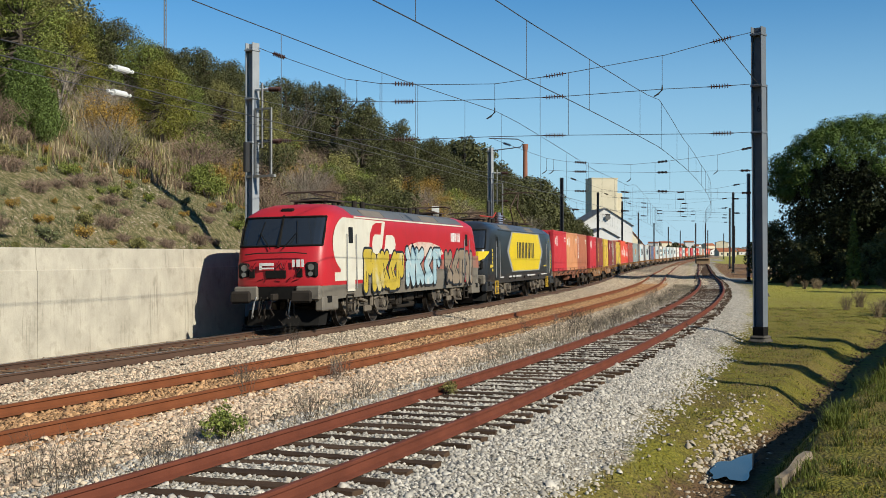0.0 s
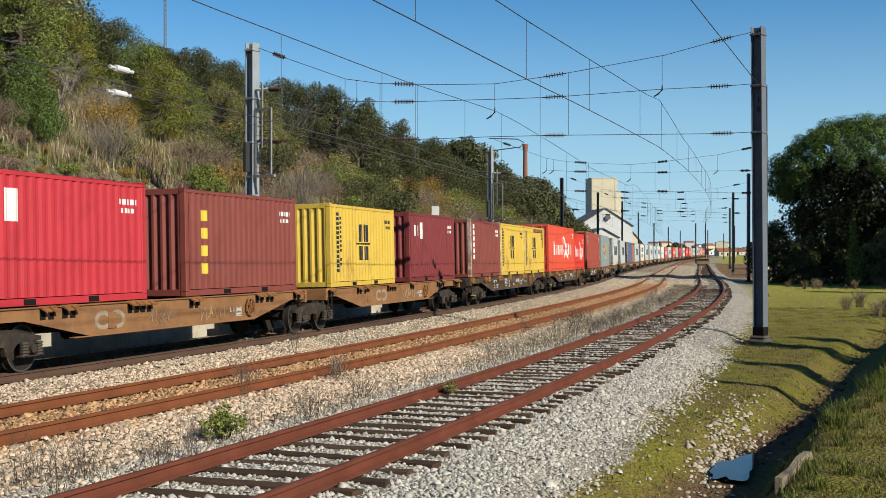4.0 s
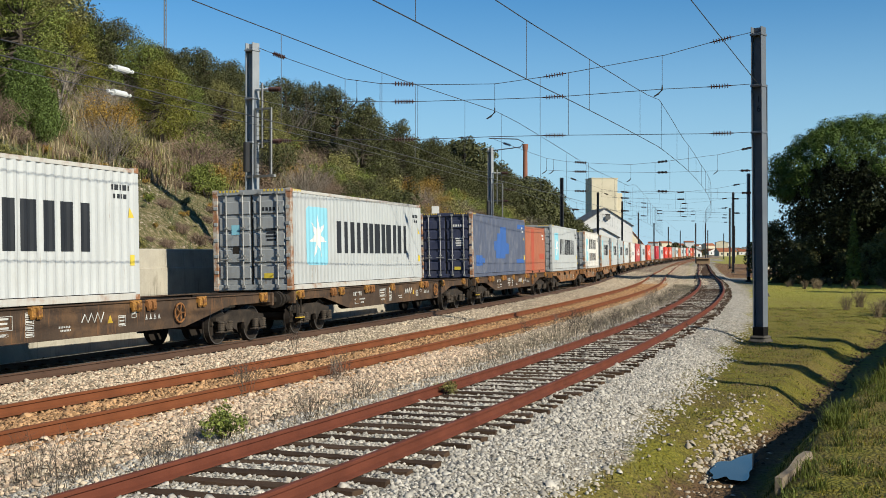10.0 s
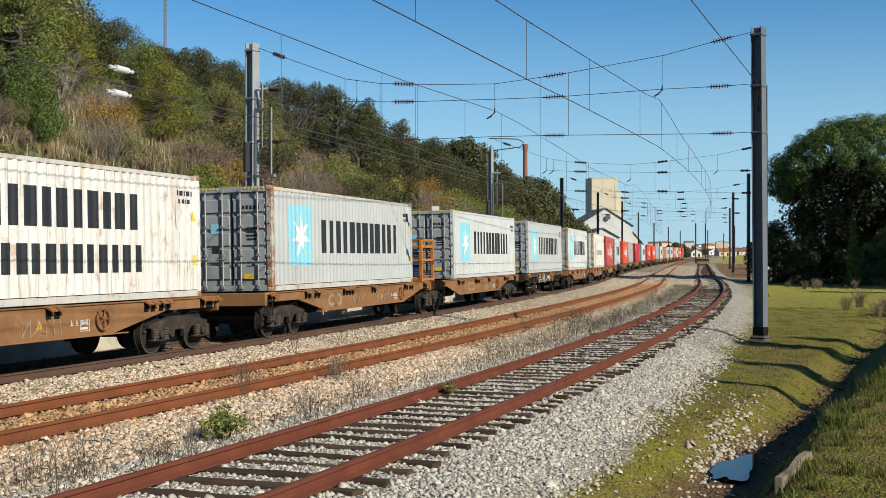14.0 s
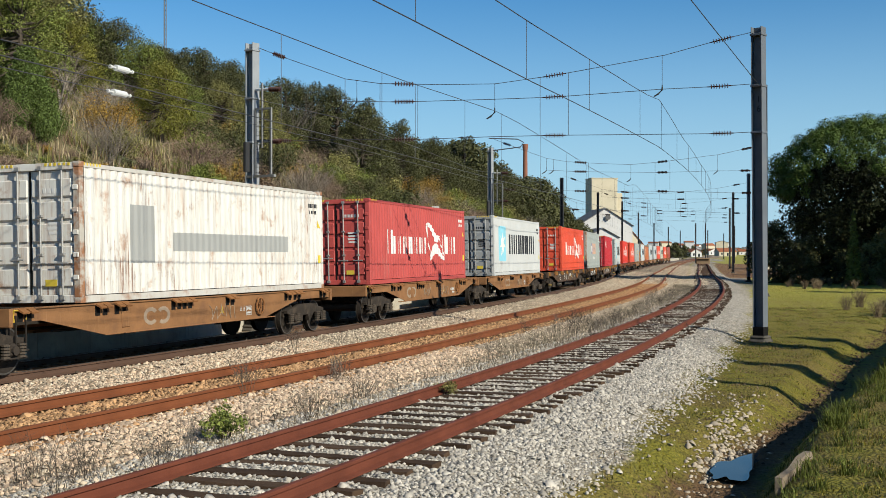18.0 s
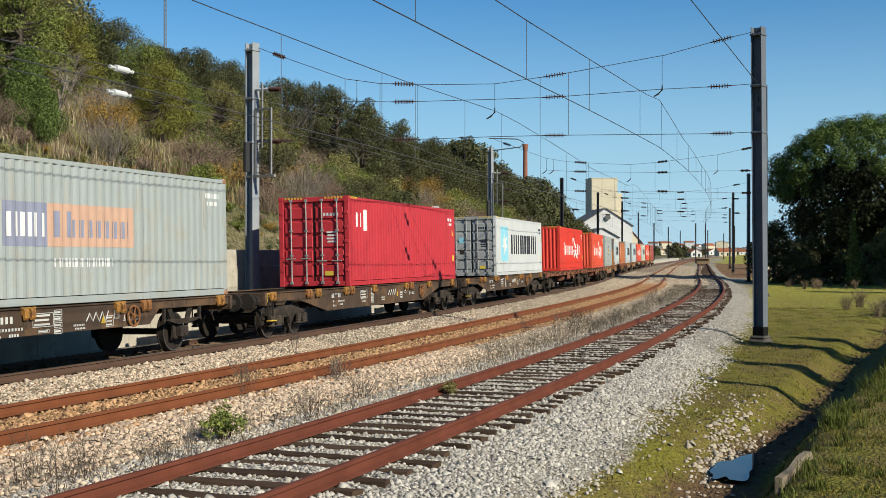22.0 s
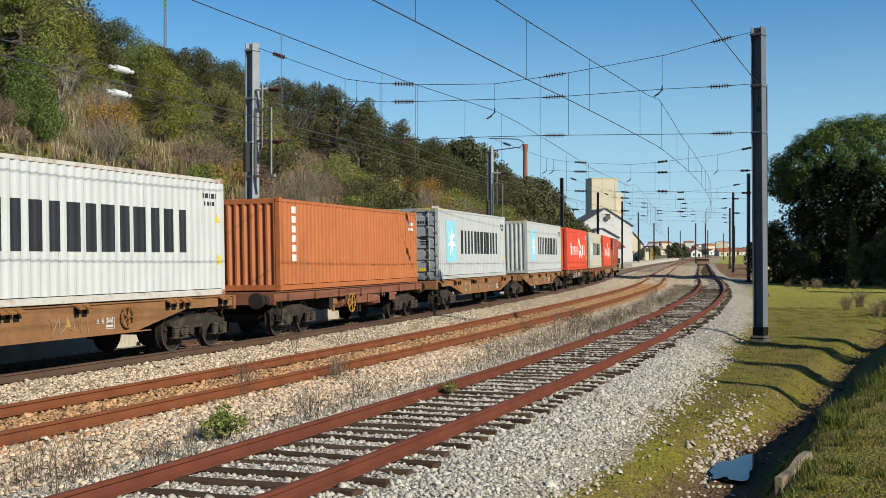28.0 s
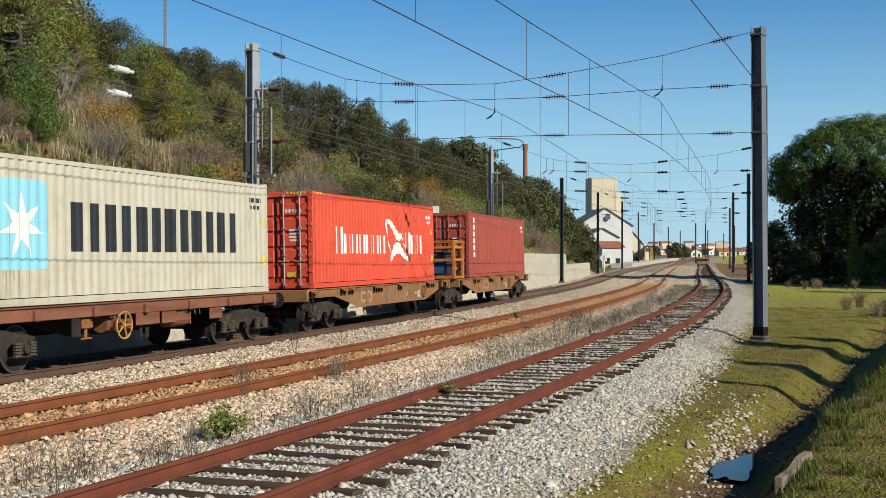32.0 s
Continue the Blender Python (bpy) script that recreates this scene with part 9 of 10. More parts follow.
# lighter copy of the same steel, for wall-side masts that face the sun
M_GALV_PALE = mat("galvanised_mast_lit_tone", (0.33, 0.345, 0.36), 0.6, 0.0, 0.7, 2, 0.6, 30, 0.1, stain=(0.22, 0.22, 0.22), stain_scale=1.5, stain_amount=0.5)
M_DARKMAST = mat("dark_mast_paint", (0.045, 0.045, 0.047), 0.6, 0.2, 0.7, 2, 0.6, 30, 0.1)
M_WIRE = mat("weathered_copper_wire", (0.10, 0.10, 0.105), 0.5, 0.5, 0.7, 2, 0.4, 30, 0.0)
M_WHITEINS = mat("white_insulator", (0.68, 0.67, 0.64), 0.4, 0, 0.8, 6, 0.4, 30, 0.0)
M_FOOT = mat("concrete_foot", (0.10, 0.088, 0.072), 0.95, 0, 0.6, 3, 0.6, 20, 0.4)


def mast(x, y, top, w, turn, material, label, base=None, cage=False, lean=0.0):
    z0 = gz(x, y) if base is None else base
    t = thing("catenary_mast", label, "mast", "catenary masts", at=Matrix.Translation((x, y, z0)) @ Matrix.Rotation(turn, 4, "Z") @ Matrix.Rotation(lean, 4, "Y"))
    h = top - z0
    f = 0.028
    for q in (-1, 1):
        part("flange", MB().box(q * (w / 2 - f / 2), 0, h / 2, f, w, h, 0.004), material, t, fix=False)
    part("web", MB().box(0, 0, h / 2, w - 2 * f, 0.02, h - 0.02), material, t, fix=False)
    part("foot", MB().box(0, 0, 0.02, w + 0.30, w + 0.30, 0.20, 0.09).box(0, 0, 0.15, w + 0.18, w + 0.18, 0.12, 0.055), M_FOOT, t, fix=False)
    part("tar_band", MB().box(0, 0, 0.34, w + 0.012, w + 0.012, 0.30, 0.01), M_BLACK, t, "black tar coating at the base", fix=False)
    for z in (h - 0.25, h - 1.9, h - 3.4):
        part("clamp", MB().box(0, 0, z, w + 0.05, w + 0.05, 0.07, 0.01), material, t, fix=False)
    if cage:
        cg = part("guard_frame", MB().box(0.55, -0.1, h - 2.5, 0.05, 0.05, 2.2).box(0.95, -0.1, h - 3.4, 0.06, 0.06, 2.3).box(0.25, -0.1, h - 3.4, 0.06, 0.06, 2.3).box(0.6, -0.1, h - 2.28, 0.76, 0.06, 0.06).box(0.5, -0.1, h - 4.55, 1.25, 0.12, 0.08).box(0.6, -0.1, h - 3.4, 0.74, 0.03, 0.03), M_ROD, t, fix=False)
        gr = MB()
        for i in range(14):
            gr.box(0.6, -0.1, h - 2.4 - i * 0.155, 0.70, 0.006, 0.008)
            gr.box(0.26 + i * 0.052, -0.1, h - 3.4, 0.006, 0.006, 2.2)
        part("guard_mesh", gr, M_DARKMAST, cg, fix=False)
        part("balance_weight", MB().cyl((0.02, -0.3, h - 4.4), (0.02, -0.3, h - 3.4), 0.11, n=10), M_DARKMAST, t, fix=False)
        for z in (h - 1.6, h - 3.35):
            part("insulator", insulator((0.70, 0, z - 0.02), (1.35, 0, z - 0.06)), M_INSUL, t, "dark brown ribbed insulator", fix=False)
            part("bracket", MB().cyl((0.15, 0, z), (0.75, 0, z - 0.02), 0.05, n=8), M_WHITEINS if z > h - 2 else material, t, fix=False)
    return t


def insulator(a, b, material=None):
    """Ribbed insulator between two points."""
    a, b = Vector(a), Vector(b)
    mb = MB().cyl(a, b, 0.018, n=6)
    for i in range(7):
        p = a.lerp(b, 0.16 + 0.68 * i / 6)
        q = a.lerp(b, 0.16 + 0.68 * i / 6 + 0.035)
        mb.cyl(p, q, 0.088, 0.055, n=10)
    return mb


def span_wire(label, pts, r=0.011, name="span_wire"):
    t = tagged(part(name, MB().tube(pts, r, 5), M_WIRE, None, fix=False), label, "wire", "overhead wires")
    return t


def portal(left, right, k, wires=True, zs=0.0):
    """Cross-span wires between two masts; the profile hangs like a shallow garland."""
    A, B = Vector((left[0], left[1], 0)), Vector((right[0], right[1], 0))
    f = lambda u, z: A.lerp(B, u) + Vector((0, 0, z + zs))
    top = [(0.013, 9.29), (0.049, 9.05), (0.191, 8.18), (0.262, 8.0), (0.38, 7.93), (0.491, 7.92), (0.606, 8.16), (0.821, 8.76), (0.928, 9.23), (0.984, 9.44)]
    mid = [(0.191, 7.42), (0.303, 7.37), (0.491, 7.41), (0.606, 7.45), (0.813, 7.65), (0.925, 7.71), (0.984, 7.77)]
    low = [(0.013, 6.14), (0.061, 6.11), (0.223, 6.13), (0.309, 6.10), (0.491, 6.17), (0.606, 6.19), (0.928, 6.18), (0.984, 6.22)]
    for prof, ins in ((top, ((0.04, 0.07), (0.285, 0.335), (0.585, 0.63), (0.905, 0.95))), (mid, ((0.285, 0.335), (0.585, 0.63), (0.90, 0.945))), (low, ((0.045, 0.085), (0.285, 0.335), (0.585, 0.63), (0.905, 0.95)))):
        us, zz = [p[0] for p in prof], [p[1] for p in prof]
        w = span_wire("thin dark cross-span wire between masts", [f(u, z) for u, z in prof])
        for a, b in ins:
            part("insulator", insulator(f(a, float(np.interp(a, us, zz))), f(b, float(np.interp(b, us, zz)))), M_INSUL, w, "dark brown ribbed insulator", fix=False)
    tz = lambda u: float(np.interp(u, [p[0] for p in top], [p[1] for p in top]))
    mz = lambda u: float(np.interp(u, [p[0] for p in mid], [p[1] for p in mid]))
    for u, b in ((0.191, mz(0.191)), (0.215, mz(0.215)), (0.262, 6.1), (0.338, 6.1), (0.491, 7.0), (0.58, 6.2), (0.635, 6.2), (0.815, mz(0.815))):
        d = span_wire("thin dropper wire of the cross span", [f(u, tz(u)), f(u, b)], 0.009, "dropper")
        if k < 2 and u in (0.191, 0.215, 0.491, 0.815):
            part("steady_arm", MB().tube([f(u, b + 0.12), f(u, b - 0.02), f(u - 0.008, b - 0.16), f(u - 0.016, b - 0.24)], [0.02, 0.03, 0.034, 0.02], 6), M_DARKMAST, d, "dark clamp and steady arm", fix=False)


def catenary(label, off, keys_m, keys_c, a, b, near):
    """Messenger and contact wire over one track, with droppers; keys: (s, height)."""
    st = np.arange(a, b, 3.0)
    for keys, nm in ((keys_m, "messenger_wire"), (keys_c, "contact_wire")):
        span_wire(label, [on_line(s, off(s), float(np.interp(s, [k[0] for k in keys], [k[1] for k in keys]))) for s in st], 0.010, nm)
    for s in near + list(np.arange(near[-1] + 5.4, min(b, 130), 5.4)):
        zm, zc = (float(np.interp(s, [k[0] for k in q], [k[1] for k in q])) for q in (keys_m, keys_c))
        if zm - zc > 0.35:
            span_wire("thin vertical dropper wire", [on_line(s, off(s), zm), on_line(s, off(s), zc)], 0.006, "dropper")


def build_catenary():
    near = "tall galvanised steel catenary mast beside the field"
    wall_side = "galvanised steel catenary mast with a guard frame"
    dark = "dark steel catenary mast beside the line"
    m16 = mast(10.23, 38.23, 9.60, 0.36, -0.68, M_GALV, near, lean=-0.008)
    for i, ch in enumerate("16"):
        cu = bpy.data.curves.new("mast_number", "FONT")
        cu.body = ch
        cu.size = 0.30
        cu.align_x = "CENTER"
        cu.extrude = 0.001
        tmp = bpy.data.objects.new("mast_number", cu)
        scene.collection.objects.link(tmp)
        me = bpy.data.meshes.new_from_object(tmp.evaluated_get(bpy.context.evaluated_depsgraph_get()))
        bpy.data.objects.remove(tmp)
        me.materials.append(INK["black"])
        part("mast_number", me, None, m16, at=pose(0, -0.0125, 7.72 - 0.30 * i, 90, 0, 0))
    portals = [(5.5, (10.23, 38.23), 9.45), (41.7, (22.15, 81.7), 8.9), (80.2, (32.9, 127.8), 9.3), (133.8, (45.8, 187.3), 10.5), (187.5, (61.0, 250.0), 11.4)]
    for i, (s, right, top) in enumerate(portals):
        p = on_line(s, -2.98)
        mast(p.x, p.y, top, (0.34, 0.28, 0.30, 0.30, 0.30)[i], -0.6 if i < 2 else -0.32, M_GALV_PALE if i < 2 else M_DARKMAST, wall_side if i < 2 else dark, base=float(level(p.y)) - 0.3, cage=i < 2)
        if i:
            mast(right[0], right[1], (0, 10.3, 10.7, 11.6, 12.4)[i], 0.30, 0.12, M_DARKMAST if i != 2 else M_GALV, dark)
        zz = (0, 0.15, 0.2, 1.3, 2.1)[i]
        portal((p.x, p.y), right, i, zs=zz)
    for s, o, top in ((240, -3.2, 11.0), (300, -3.4, 10.0), (360, -3.2, 10.0), (430, -3.3, 10), (290, 8.2, 9.6), (300, 10.5, 9.8), (260, 17.0, 9.5), (330, 18.0, 9.6), (400, 8.0, 9.6), (470, 12.0, 9.4), (210, 16.6, 10.8)):
        p = on_line(s, o)
        mast(p.x, p.y, top, 0.28, 0.1, M_DARKMAST, dark)
    # arm on the second mast
    p = on_line(41.7, -2.98)
    span_wire("pale tubular cantilever arm", [(p.x, p.y, 8.7), (p.x + 1.9, p.y, 8.95), (p.x + 2.1, p.y, 9.25), (p.x + 1.7, p.y, 9.45), (p.x - 0.1, p.y, 9.5)], 0.035, "cantilever_arm")
    catenary("dark overhead wire above the rusty line", off_mid, [(-60, 6.9), (-13, 6.57), (-4, 6.63), (7, 6.98), (26, 6.45), (42, 6.6), (47, 7.0), (68, 6.6), (90, 7.0), (112, 6.7), (146, 7.4), (300, 8.2)],
             [(-60, 5.0), (-15, 4.88), (7, 4.72), (300, 5.2)], -48, 290, [-26.0, -21.0, -9.85, -4.5, -2.1, 2.4, 6.8, 13.0])
    catenary("dark overhead wire above the siding", off_siding, [(-60, 7.2), (-20, 6.55), (-10, 6.64), (-4, 6.84), (5, 7.21), (9.2, 7.53), (17, 7.05), (30, 6.92), (50, 7.25), (75, 7.0), (97, 7.4), (160, 8.2), (300, 8.6)],
             [(-60, 5.5), (-10, 5.55), (4, 5.81), (9, 5.92), (30, 5.9), (300, 6.2)], -48, 290, [-26.0, -20.5, -15.0, -9.3, -3.6, 4.3, 9.6])
    catenary("dark overhead wire above the running line", lambda s: 0.0, [(-60, 6.9), (-30, 6.4), (-7, 6.57), (6, 6.9), (24, 6.4), (42, 6.9), (61, 6.5), (80, 7.0), (107, 6.6), (134, 7.6), (400, 8.0)],
             [(-60, 5.9), (-7, 6.0), (6, 6.02), (42, 5.9), (400, 6.0)], -48, 420, [-22.0, -16.0, -1.8, 3.6])
    for z, s in ((6.57, -7.2), (6.0, -7.3)):
        a, b = on_line(s - 0.46, 0, z), on_line(s + 0.46, 0, z)
        tagged(part("section_insulator", MB().cyl(a.lerp(b, 0.24), a.lerp(b, 0.78), 0.075, n=12).cyl(a, b, 0.022, n=8).cyl(a, a.lerp(b, 0.06), 0.045, n=8).cyl(a.lerp(b, 0.94), b, 0.045, n=8), M_WHITEINS, None, fix=False), "white section insulator in the overhead wire", "insulator", "section insulators")
    # stay wire down to the near mast
    span_wire("dark feeder wire to the mast", [(-3.0, 5.0, 8.43), (3.0, 20.0, 8.1), (10.15, 38.1, 7.7)], 0.012)
    span_wire("dark rod beside the mast", [(10.45, 38.3, 7.75), (10.48, 38.4, 4.6)], 0.02)


build_catenary()

# ---- buildings and the far town ----
M_CREAM = mat("cream_render", (0.66, 0.58, 0.42), 0.9, 0, 0.8, 0.3, 0.6, 4, 0.1, stain=(0.48, 0.42, 0.30), stain_scale=0.4, stain_amount=0.5)
M_WHITEW = mat("whitewash", (0.66, 0.645, 0.615), 0.9, 0, 0.85, 0.5, 0.5, 6, 0.1, stain=(0.50, 0.47, 0.42), stain_scale=0.35, stain_amount=0.5)
M_OCHRE = mat("ochre_plinth", (0.62, 0.42, 0.10), 0.9, 0, 0.8, 0.5, 0.5, 6, 0.1)
M_TILE = mat("terracotta_tiles", (0.36, 0.13, 0.065), 0.9, 0, 0.6, 1.2, 0.7, 12, 0.4, rnd=0.3)
M_GREYROOF = mat("grey_roof_sheet", (0.20, 0.19, 0.18), 0.85, 0, 0.7, 0.8, 0.6, 10, 0.2, rnd=0.3)
M_WINDOW = mat("dark_window_pane", (0.035, 0.04, 0.045), 0.15, 0, 0.8, 2, 0.3, 10, 0.0)
M_BRICK = mat("red_brick_stack", (0.30, 0.125, 0.08), 0.9, 0, 0.7, 3, 0.6, 14, 0.3)
M_DIRT = mat("bare_earth", (0.28, 0.19, 0.11), 0.95, 0, 0.7, 1.5, 0.6, 10, 0.5)


def house(x, y, w, d, h, roof, wall, turn, label, roofm=None, cols=3, rows=1, plinth=False, ridge="x", group="houses of the town"):
    """Gabled house: walls, roof slopes, windows and a door. Front faces -y before turning."""
    z = gz(x, y)
    g = thing("house", label, "house", group, at=Matrix.Translation((x, y, z)) @ Matrix.Rotation(turn, 4, "Z"))
    if ridge == "x":
        part("wall", MB().ext([(-d / 2, -0.5), (d / 2, -0.5), (d / 2, h), (0, h + roof), (-d / 2, h)], -w / 2, w / 2, "yz"), wall, g)
    else:
        part("wall", MB().ext([(-w / 2, -0.5), (w / 2, -0.5), (w / 2, h), (0, h + roof), (-w / 2, h)], -d / 2, d / 2, "xz"), wall, g)
    e, k = 0.35, 0.18
    for q in (-1, 1):
        if ridge == "x":
            sl = roof / (d / 2)
            part("roof", MB().ext([(0, h + roof + 0.02), (q * (d / 2 + e), h - e * sl + 0.02), (q * (d / 2 + e), h - e * sl + k), (0, h + roof + k)], -w / 2 - e, w / 2 + e, "yz"), roofm or M_TILE, g)
        else:
            sl = roof / (w / 2)
            part("roof", MB().ext([(0, h + roof + 0.02), (q * (w / 2 + e), h - e * sl + 0.02), (q * (w / 2 + e), h - e * sl + k), (0, h + roof + k)], -d / 2 - e, d / 2 + e, "xz"), roofm or M_TILE, g)
    for i in range(cols):
        for j in range(rows):
            xx = -w / 2 + w * (i + 0.5) / cols
            zz = 1.5 + j * 2.8
            dr = j == 0 and i == cols // 2
            wi = part("door" if dr else "window", MB().box(xx, -d / 2 - 0.02, 1.0 if dr else zz, 1.0, 0.06, 2.0 if dr else 1.2, 0.01), M_WINDOW, g, fix=False)
    if plinth:
        part("plinth", MB().box(0, -d / 2 - 0.03, 0.35, w, 0.05, 0.8), M_OCHRE, g, fix=False)
    return g


def build_town():
    r = random.Random(8)
    # grain silo
    x, y = 40.55, 304.0
    z = gz(x, y)
    s = thing("grain_silo", "tall windowless cream-coloured concrete silo block", "silo", at=Matrix.Translation((x, y, z)) @ Matrix.Rotation(0.10, 4, "Z"))
    part("tower", MB().box(0, 0, 10.7, 6.7, 7.0, 22.4, 0.05), M_CREAM, s, fix=False)
    part("stair_tower", MB().box(4.2, 0.6, 9.0, 2.0, 3.6, 18.6, 0.05), M_CREAM, s, fix=False)
    part("parapet", MB().box(0, 0, 21.95, 6.9, 7.2, 0.25, 0.03), M_CREAM, s, fix=False)
    # white warehouse with a gable towards the line
    house(37.8, 288.0, 13.0, 14.0, 9.5, 4.0, M_WHITEW, 0.10, "tall white gabled warehouse with a round window", M_GREYROOF, 1, 1, ridge="y", group="houses by the station")
    tagged(part("round_window", MB().cyl((39.0, 280.75, 10.2), (39.0, 280.5, 10.2), 0.62, n=18), M_GREYROOF, None, fix=False), "round grey window surround on white gable", "window", kind="structure")
    house(34.2, 262.0, 7.0, 9.0, 6.4, 1.9, M_WHITEW, 0.10, "lower white gabled building", M_GREYROOF, 2, 1, ridge="y", group="houses by the station")
    house(33.7, 243.0, 4.4, 7.0, 4.2, 1.1, M_WHITEW, 0.16, "small white building with ochre plinth and tiled roof", M_TILE, 2, 1, True, group="houses by the station")
    house(51.5, 335.0, 6.5, 10.0, 5.5, 3.6, M_CREAM, 0.2, "cream gabled house with orange tiles", M_TILE, 2, 1, ridge="y", group="houses by the station")
    house(48.8, 322.0, 5.0, 26.0, 3.2, 1.0, M_WHITEW, -0.2, "long white station building", M_TILE, 2, 1, ridge="y", group="houses by the station")
    p = on_line(262, -4.2)
    c = thing("platform_canopy", "small dark platform shelter on posts", "shelter", at=line_pose(296, -4.6, -0.2))
    part("roof", MB().box(6, 0, 4.6, 14, 2.6, 0.22, 0.03), M_DARKMAST, c, fix=False)
    for q in (0, 4, 8, 12):
        part("post", MB().box(q, -0.6, 2.2, 0.14, 0.14, 4.6), M_OCHRE, c, fix=False)
    part("back_wall", MB().box(6, 0.9, 2.0, 13, 0.15, 4.2), M_CREAM, c, fix=False)
    tagged(part("platform", sweep([(-2.2, -0.5), (-2.2, 0.55), (-6.5, 0.55), (-6.5, -0.5)], 205, 420, lambda s: 0.0, lambda s: 0.0), M_CONC, None), "low concrete station platform beside the line", "platform", kind="structure")
    # earth slope behind the wall's end
    e = MB()
    for i in range(9):
        a = i / 8
        pp = on_line(128 + 22 * a, -3.6)
        qq = on_line(128 + 22 * a, -9.0)
        e.v += [(pp.x, pp.y, pp.z - 0.5), (qq.x, qq.y, qq.z + 2.6 * (1 - a) ** 0.8 - 0.2)]
    e.f = [(2 * i, 2 * i + 2, 2 * i + 3, 2 * i + 1) for i in range(8)]
    tagged(part("earth_bank", e, M_DIRT, None), "bare reddish earth bank", "bank", kind="structure")
    p = on_line(150, -3.2)
    sg = thing("line_sign", "white arrow-shaped board on a white post", "sign", at=line_pose(150, -3.3, -0.3, -1.4))
    part("post", MB().cyl((0, 0, 0), (0, 0, 2.6), 0.09, n=8), M_WHITEW, sg, fix=False)
    part("board", MB().ext([(-0.75, 2.2), (-0.3, 2.75), (0.45, 2.75), (0.45, 1.7), (-0.3, 1.7)], -0.05, 0.0, "xz"), M_WHITEW, sg)
    part("numeral_bar", MB().box(0.02, -0.06, 2.22, 0.16, 0.02, 0.6), INK["black"], sg, fix=False)
    # cabinet on a pole above the wall
    p = on_line(34.0, -4.6)
    cb = thing("equipment_box", "white equipment box on a post above the wall", "box", at=(p.x, p.y, gz(p.x, p.y)))
    part("post", MB().cyl((0, 0, -0.3), (0, 0, 2.4), 0.06, n=8), M_GALV, cb, fix=False)
    part("box", MB().box(0, 0, 2.35, 0.44, 0.34, 0.52, 0.02), M_WHITEW, cb, fix=False)
    # brick chimney behind the trees
    ch = thing("brick_chimney", "slender tapered red brick factory chimney", "chimney", at=(14.2, 205.0, gz(14.2, 205.0)))
    part("shaft", MB().cyl((0, 0, -1), (0, 0, 21.0), 0.60, 0.36, n=16), M_BRICK, ch, smooth=False, fix=False)
    part("crown", MB().cyl((0, 0, 20.4), (0, 0, 20.9), 0.40, 0.48, n=16).cyl((0, 0, 20.9), (0, 0, 21.5), 0.48, 0.48, n=16), M_BRICK, ch, fix=False)
    # lattice mast on the hill
    x, y = -28.6, 122.0
    z = gz(x, y)
    lm = thing("lattice_mast", "slim pale lattice radio mast on the hill", "mast", at=(x, y, z))
    for i in range(3):
        a = 2 * math.pi * i / 3
        part("leg", MB().cyl((0.13 * math.cos(a), 0.13 * math.sin(a), -0.5), (0.13 * math.cos(a), 0.13 * math.sin(a), 26), 0.05, n=6), M_GALV, lm, fix=False)
    lat = MB()
    for k in range(52):
        for i in range(3):
            a, b = 2 * math.pi * i / 3, 2 * math.pi * (i + 1) / 3
            lat.cyl((0.13 * math.cos(a), 0.13 * math.sin(a), k * 0.5), (0.13 * math.cos(b), 0.13 * math.sin(b), k * 0.5 + 0.5), 0.014, n=4, caps=False)
    part("lattice", lat, M_GALV, lm, fix=False)
    # buffer stop at the end of the siding, rubble and bushes behind it
    bs = thing("buffer_stop", "low tan earth-filled buffer stop", "buffer stop", at=line_pose(272, off_siding(271), -0.2))
    part("bank", MB().box(0.8, 0, 0.75, 1.8, 3.4, 1.7, 0.15), M_DIRT, bs, fix=False)
    part("beam", MB().box(-0.2, 0, 1.2, 0.25, 2.8, 0.35, 0.03), M_TIE, bs, fix=False)
    # town: rows of small houses far beyond the yard
    for i in range(150):
        yy = r.uniform(900, 2200)
        px = r.uniform(0.168, 0.262)
        xx = px * yy
        s_, o_ = line_coords(xx, yy)
        if -7 < o_[0] < 18 and yy < 620:
            continue
        w = r.uniform(7, 12)
        house(xx, yy, w, r.uniform(7, 11), 3.0 if yy < 1100 else r.choice((3.0, 5.6, 5.6, 8.6, 11.4)), r.uniform(1.2, 2.0), M_WHITEW if r.random() < 0.75 else M_CREAM, r.uniform(-0.5, 0.5),
              "small white house with terracotta roof in town", M_TILE if r.random() < 0.72 else M_GREYROOF, r.choice((2, 3)), 1, ridge=r.choice("xxy"))
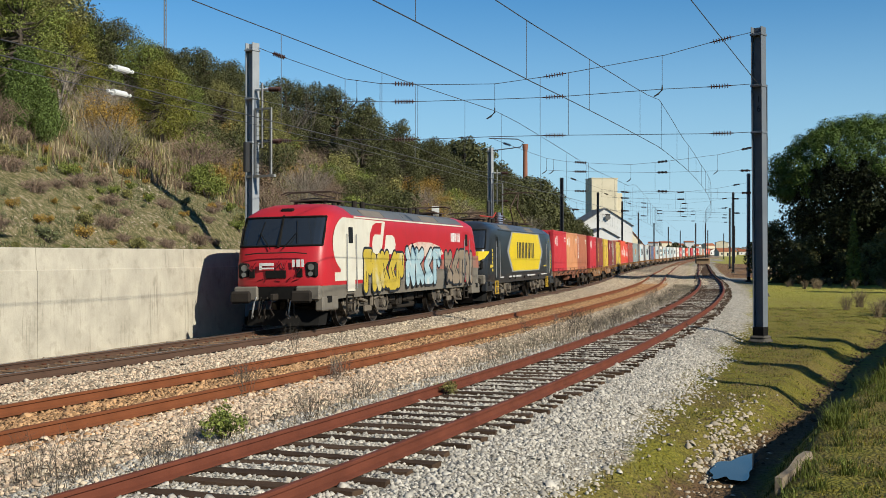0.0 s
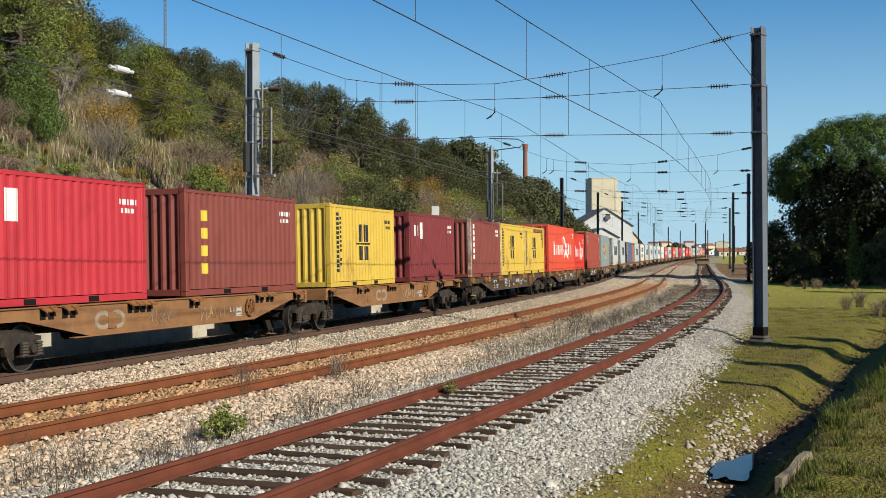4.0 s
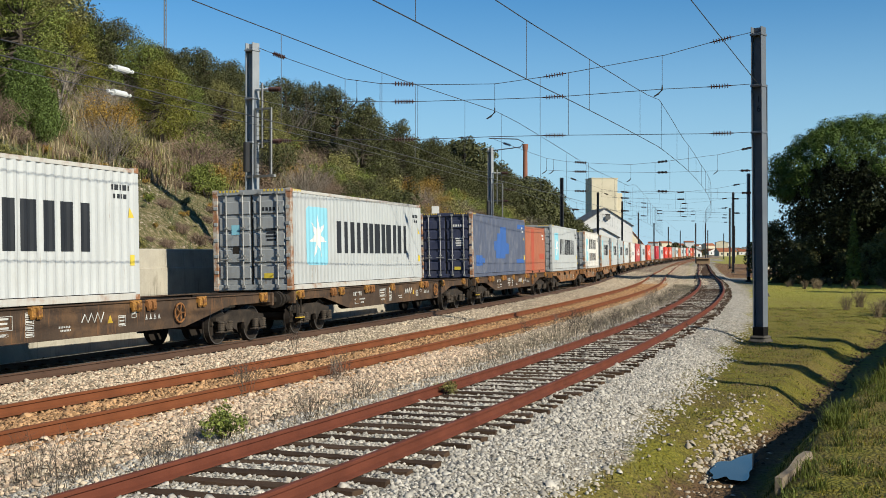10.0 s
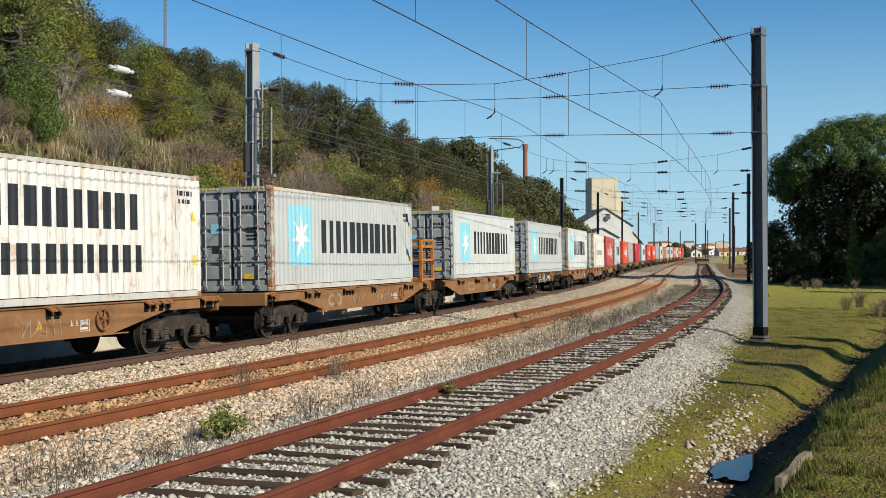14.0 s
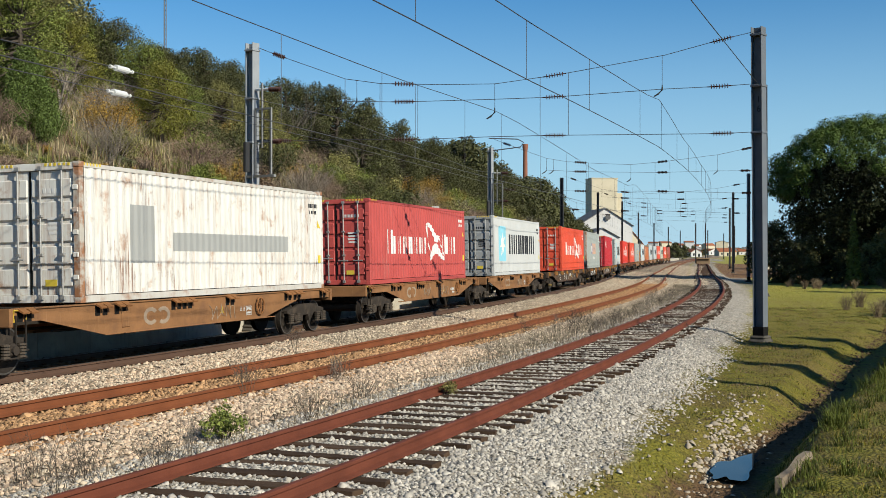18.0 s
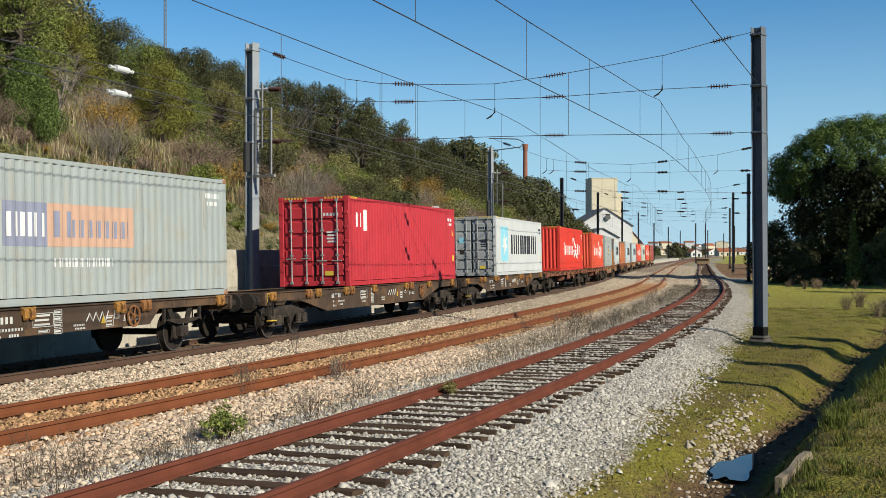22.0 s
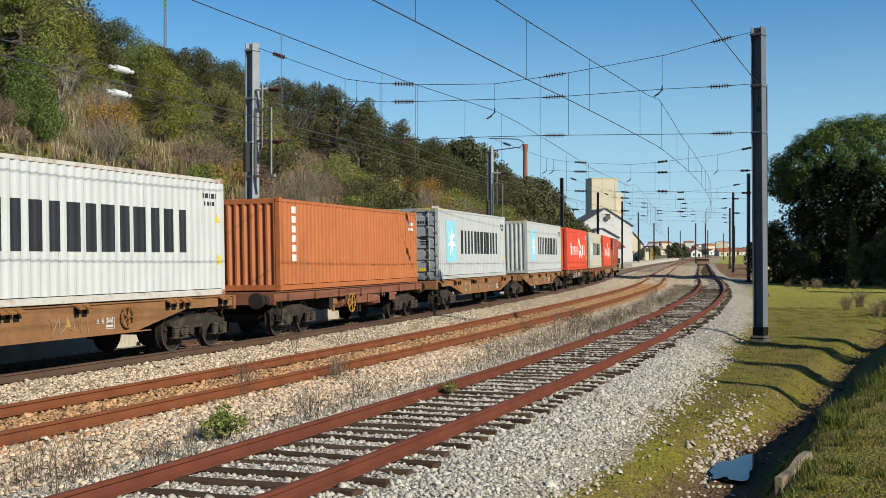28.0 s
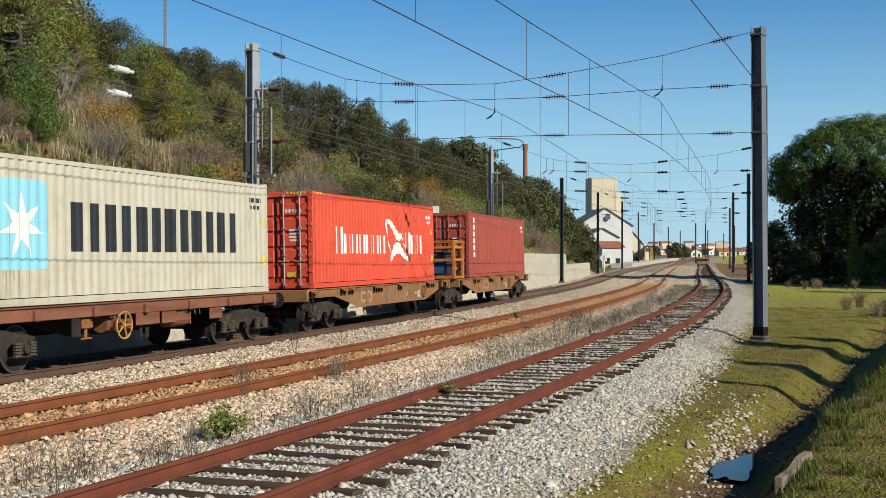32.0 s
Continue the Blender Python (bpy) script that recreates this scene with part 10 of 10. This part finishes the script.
    # sheds beside the yard
    house(134.0, 636, 6.0, 9, 2.8, 1.7, M_WHITEW, 0.2, "white shed with a tiled roof by the yard", M_TILE, 2, 1, ridge="y")
    house(176, 740, 11, 9, 2.8, 2.0, M_CREAM, 0.1, "long shed with a terracotta roof", M_TILE, 3, 1)
    house(64.5, 235, 5, 7, 3.2, 1.8, M_CREAM, 0.1, "cream shed between dark trees", M_TILE, 1, 1, ridge="y")
    # trees in and around the town, and by the wall's end
    base = tree("town", 91, 6.5, 3.0, LEAF["oak"], 1800, 0.34, "rounded tree among far houses", low=0.15)
    near = tree("edge", 92, 6.5, 3.0, LEAF["oak"], 9000, 0.15, "dark rounded tree above the wall", low=0.10)
    near["group"] = "trees by the line"
    at_xy(near, 9.6, 141.0, 1.3)
    base["group"] = "trees of the town"
    at_xy(base, 84.0, 430.0)
    for i in range(44):
        yy = r.uniform(430, 1000)
        xx = r.uniform(0.165, 0.29) * yy
        s_, o_ = line_coords(xx, yy)
        if -6 < o_[0] < 20:
            continue
        at_xy(copy_thing(base, Matrix()), xx, yy, r.uniform(0.6, 1.1), r.uniform(0, 6.28))
    for s_, o_, sc in ((98, -9, 1.0), (106, -8.5, 0.9), (113, -10, 1.05), (121, -9.0, 0.9), (128, -11, 0.95), (118, -15, 1.2), (105, -15, 1.3), (96, -14, 1.2), (132, -16, 1.2), (137, -8.5, 1.15), (143, -10.0, 1.25), (131, -8.5, 1.2), (126, -7.0, 1.0)):
        p = on_line(s_, o_)
        at_xy(copy_thing(near, Matrix()), p.x, p.y, sc, s_)
    for x, y, sc in ((17.2, 171.0, 1.25), (18.7, 168.0, 1.1), (18.6, 166.5, 1.15), (18.5, 172.0, 1.3), (3.4, 121.0, 1.25), (5.2, 128.0, 1.3), (7.4, 134.0, 1.3), (2.0, 115.0, 1.2), (1.2, 126.0, 1.5), (4.2, 137.0, 1.5), (15.9, 166.0, 1.35), (12.3, 152.0, 1.6), (13.6, 158.0, 1.5), (11.0, 146.0, 1.5)):
        at_xy(copy_thing(near, Matrix()), x, y, sc, x)


build_town()

motions()
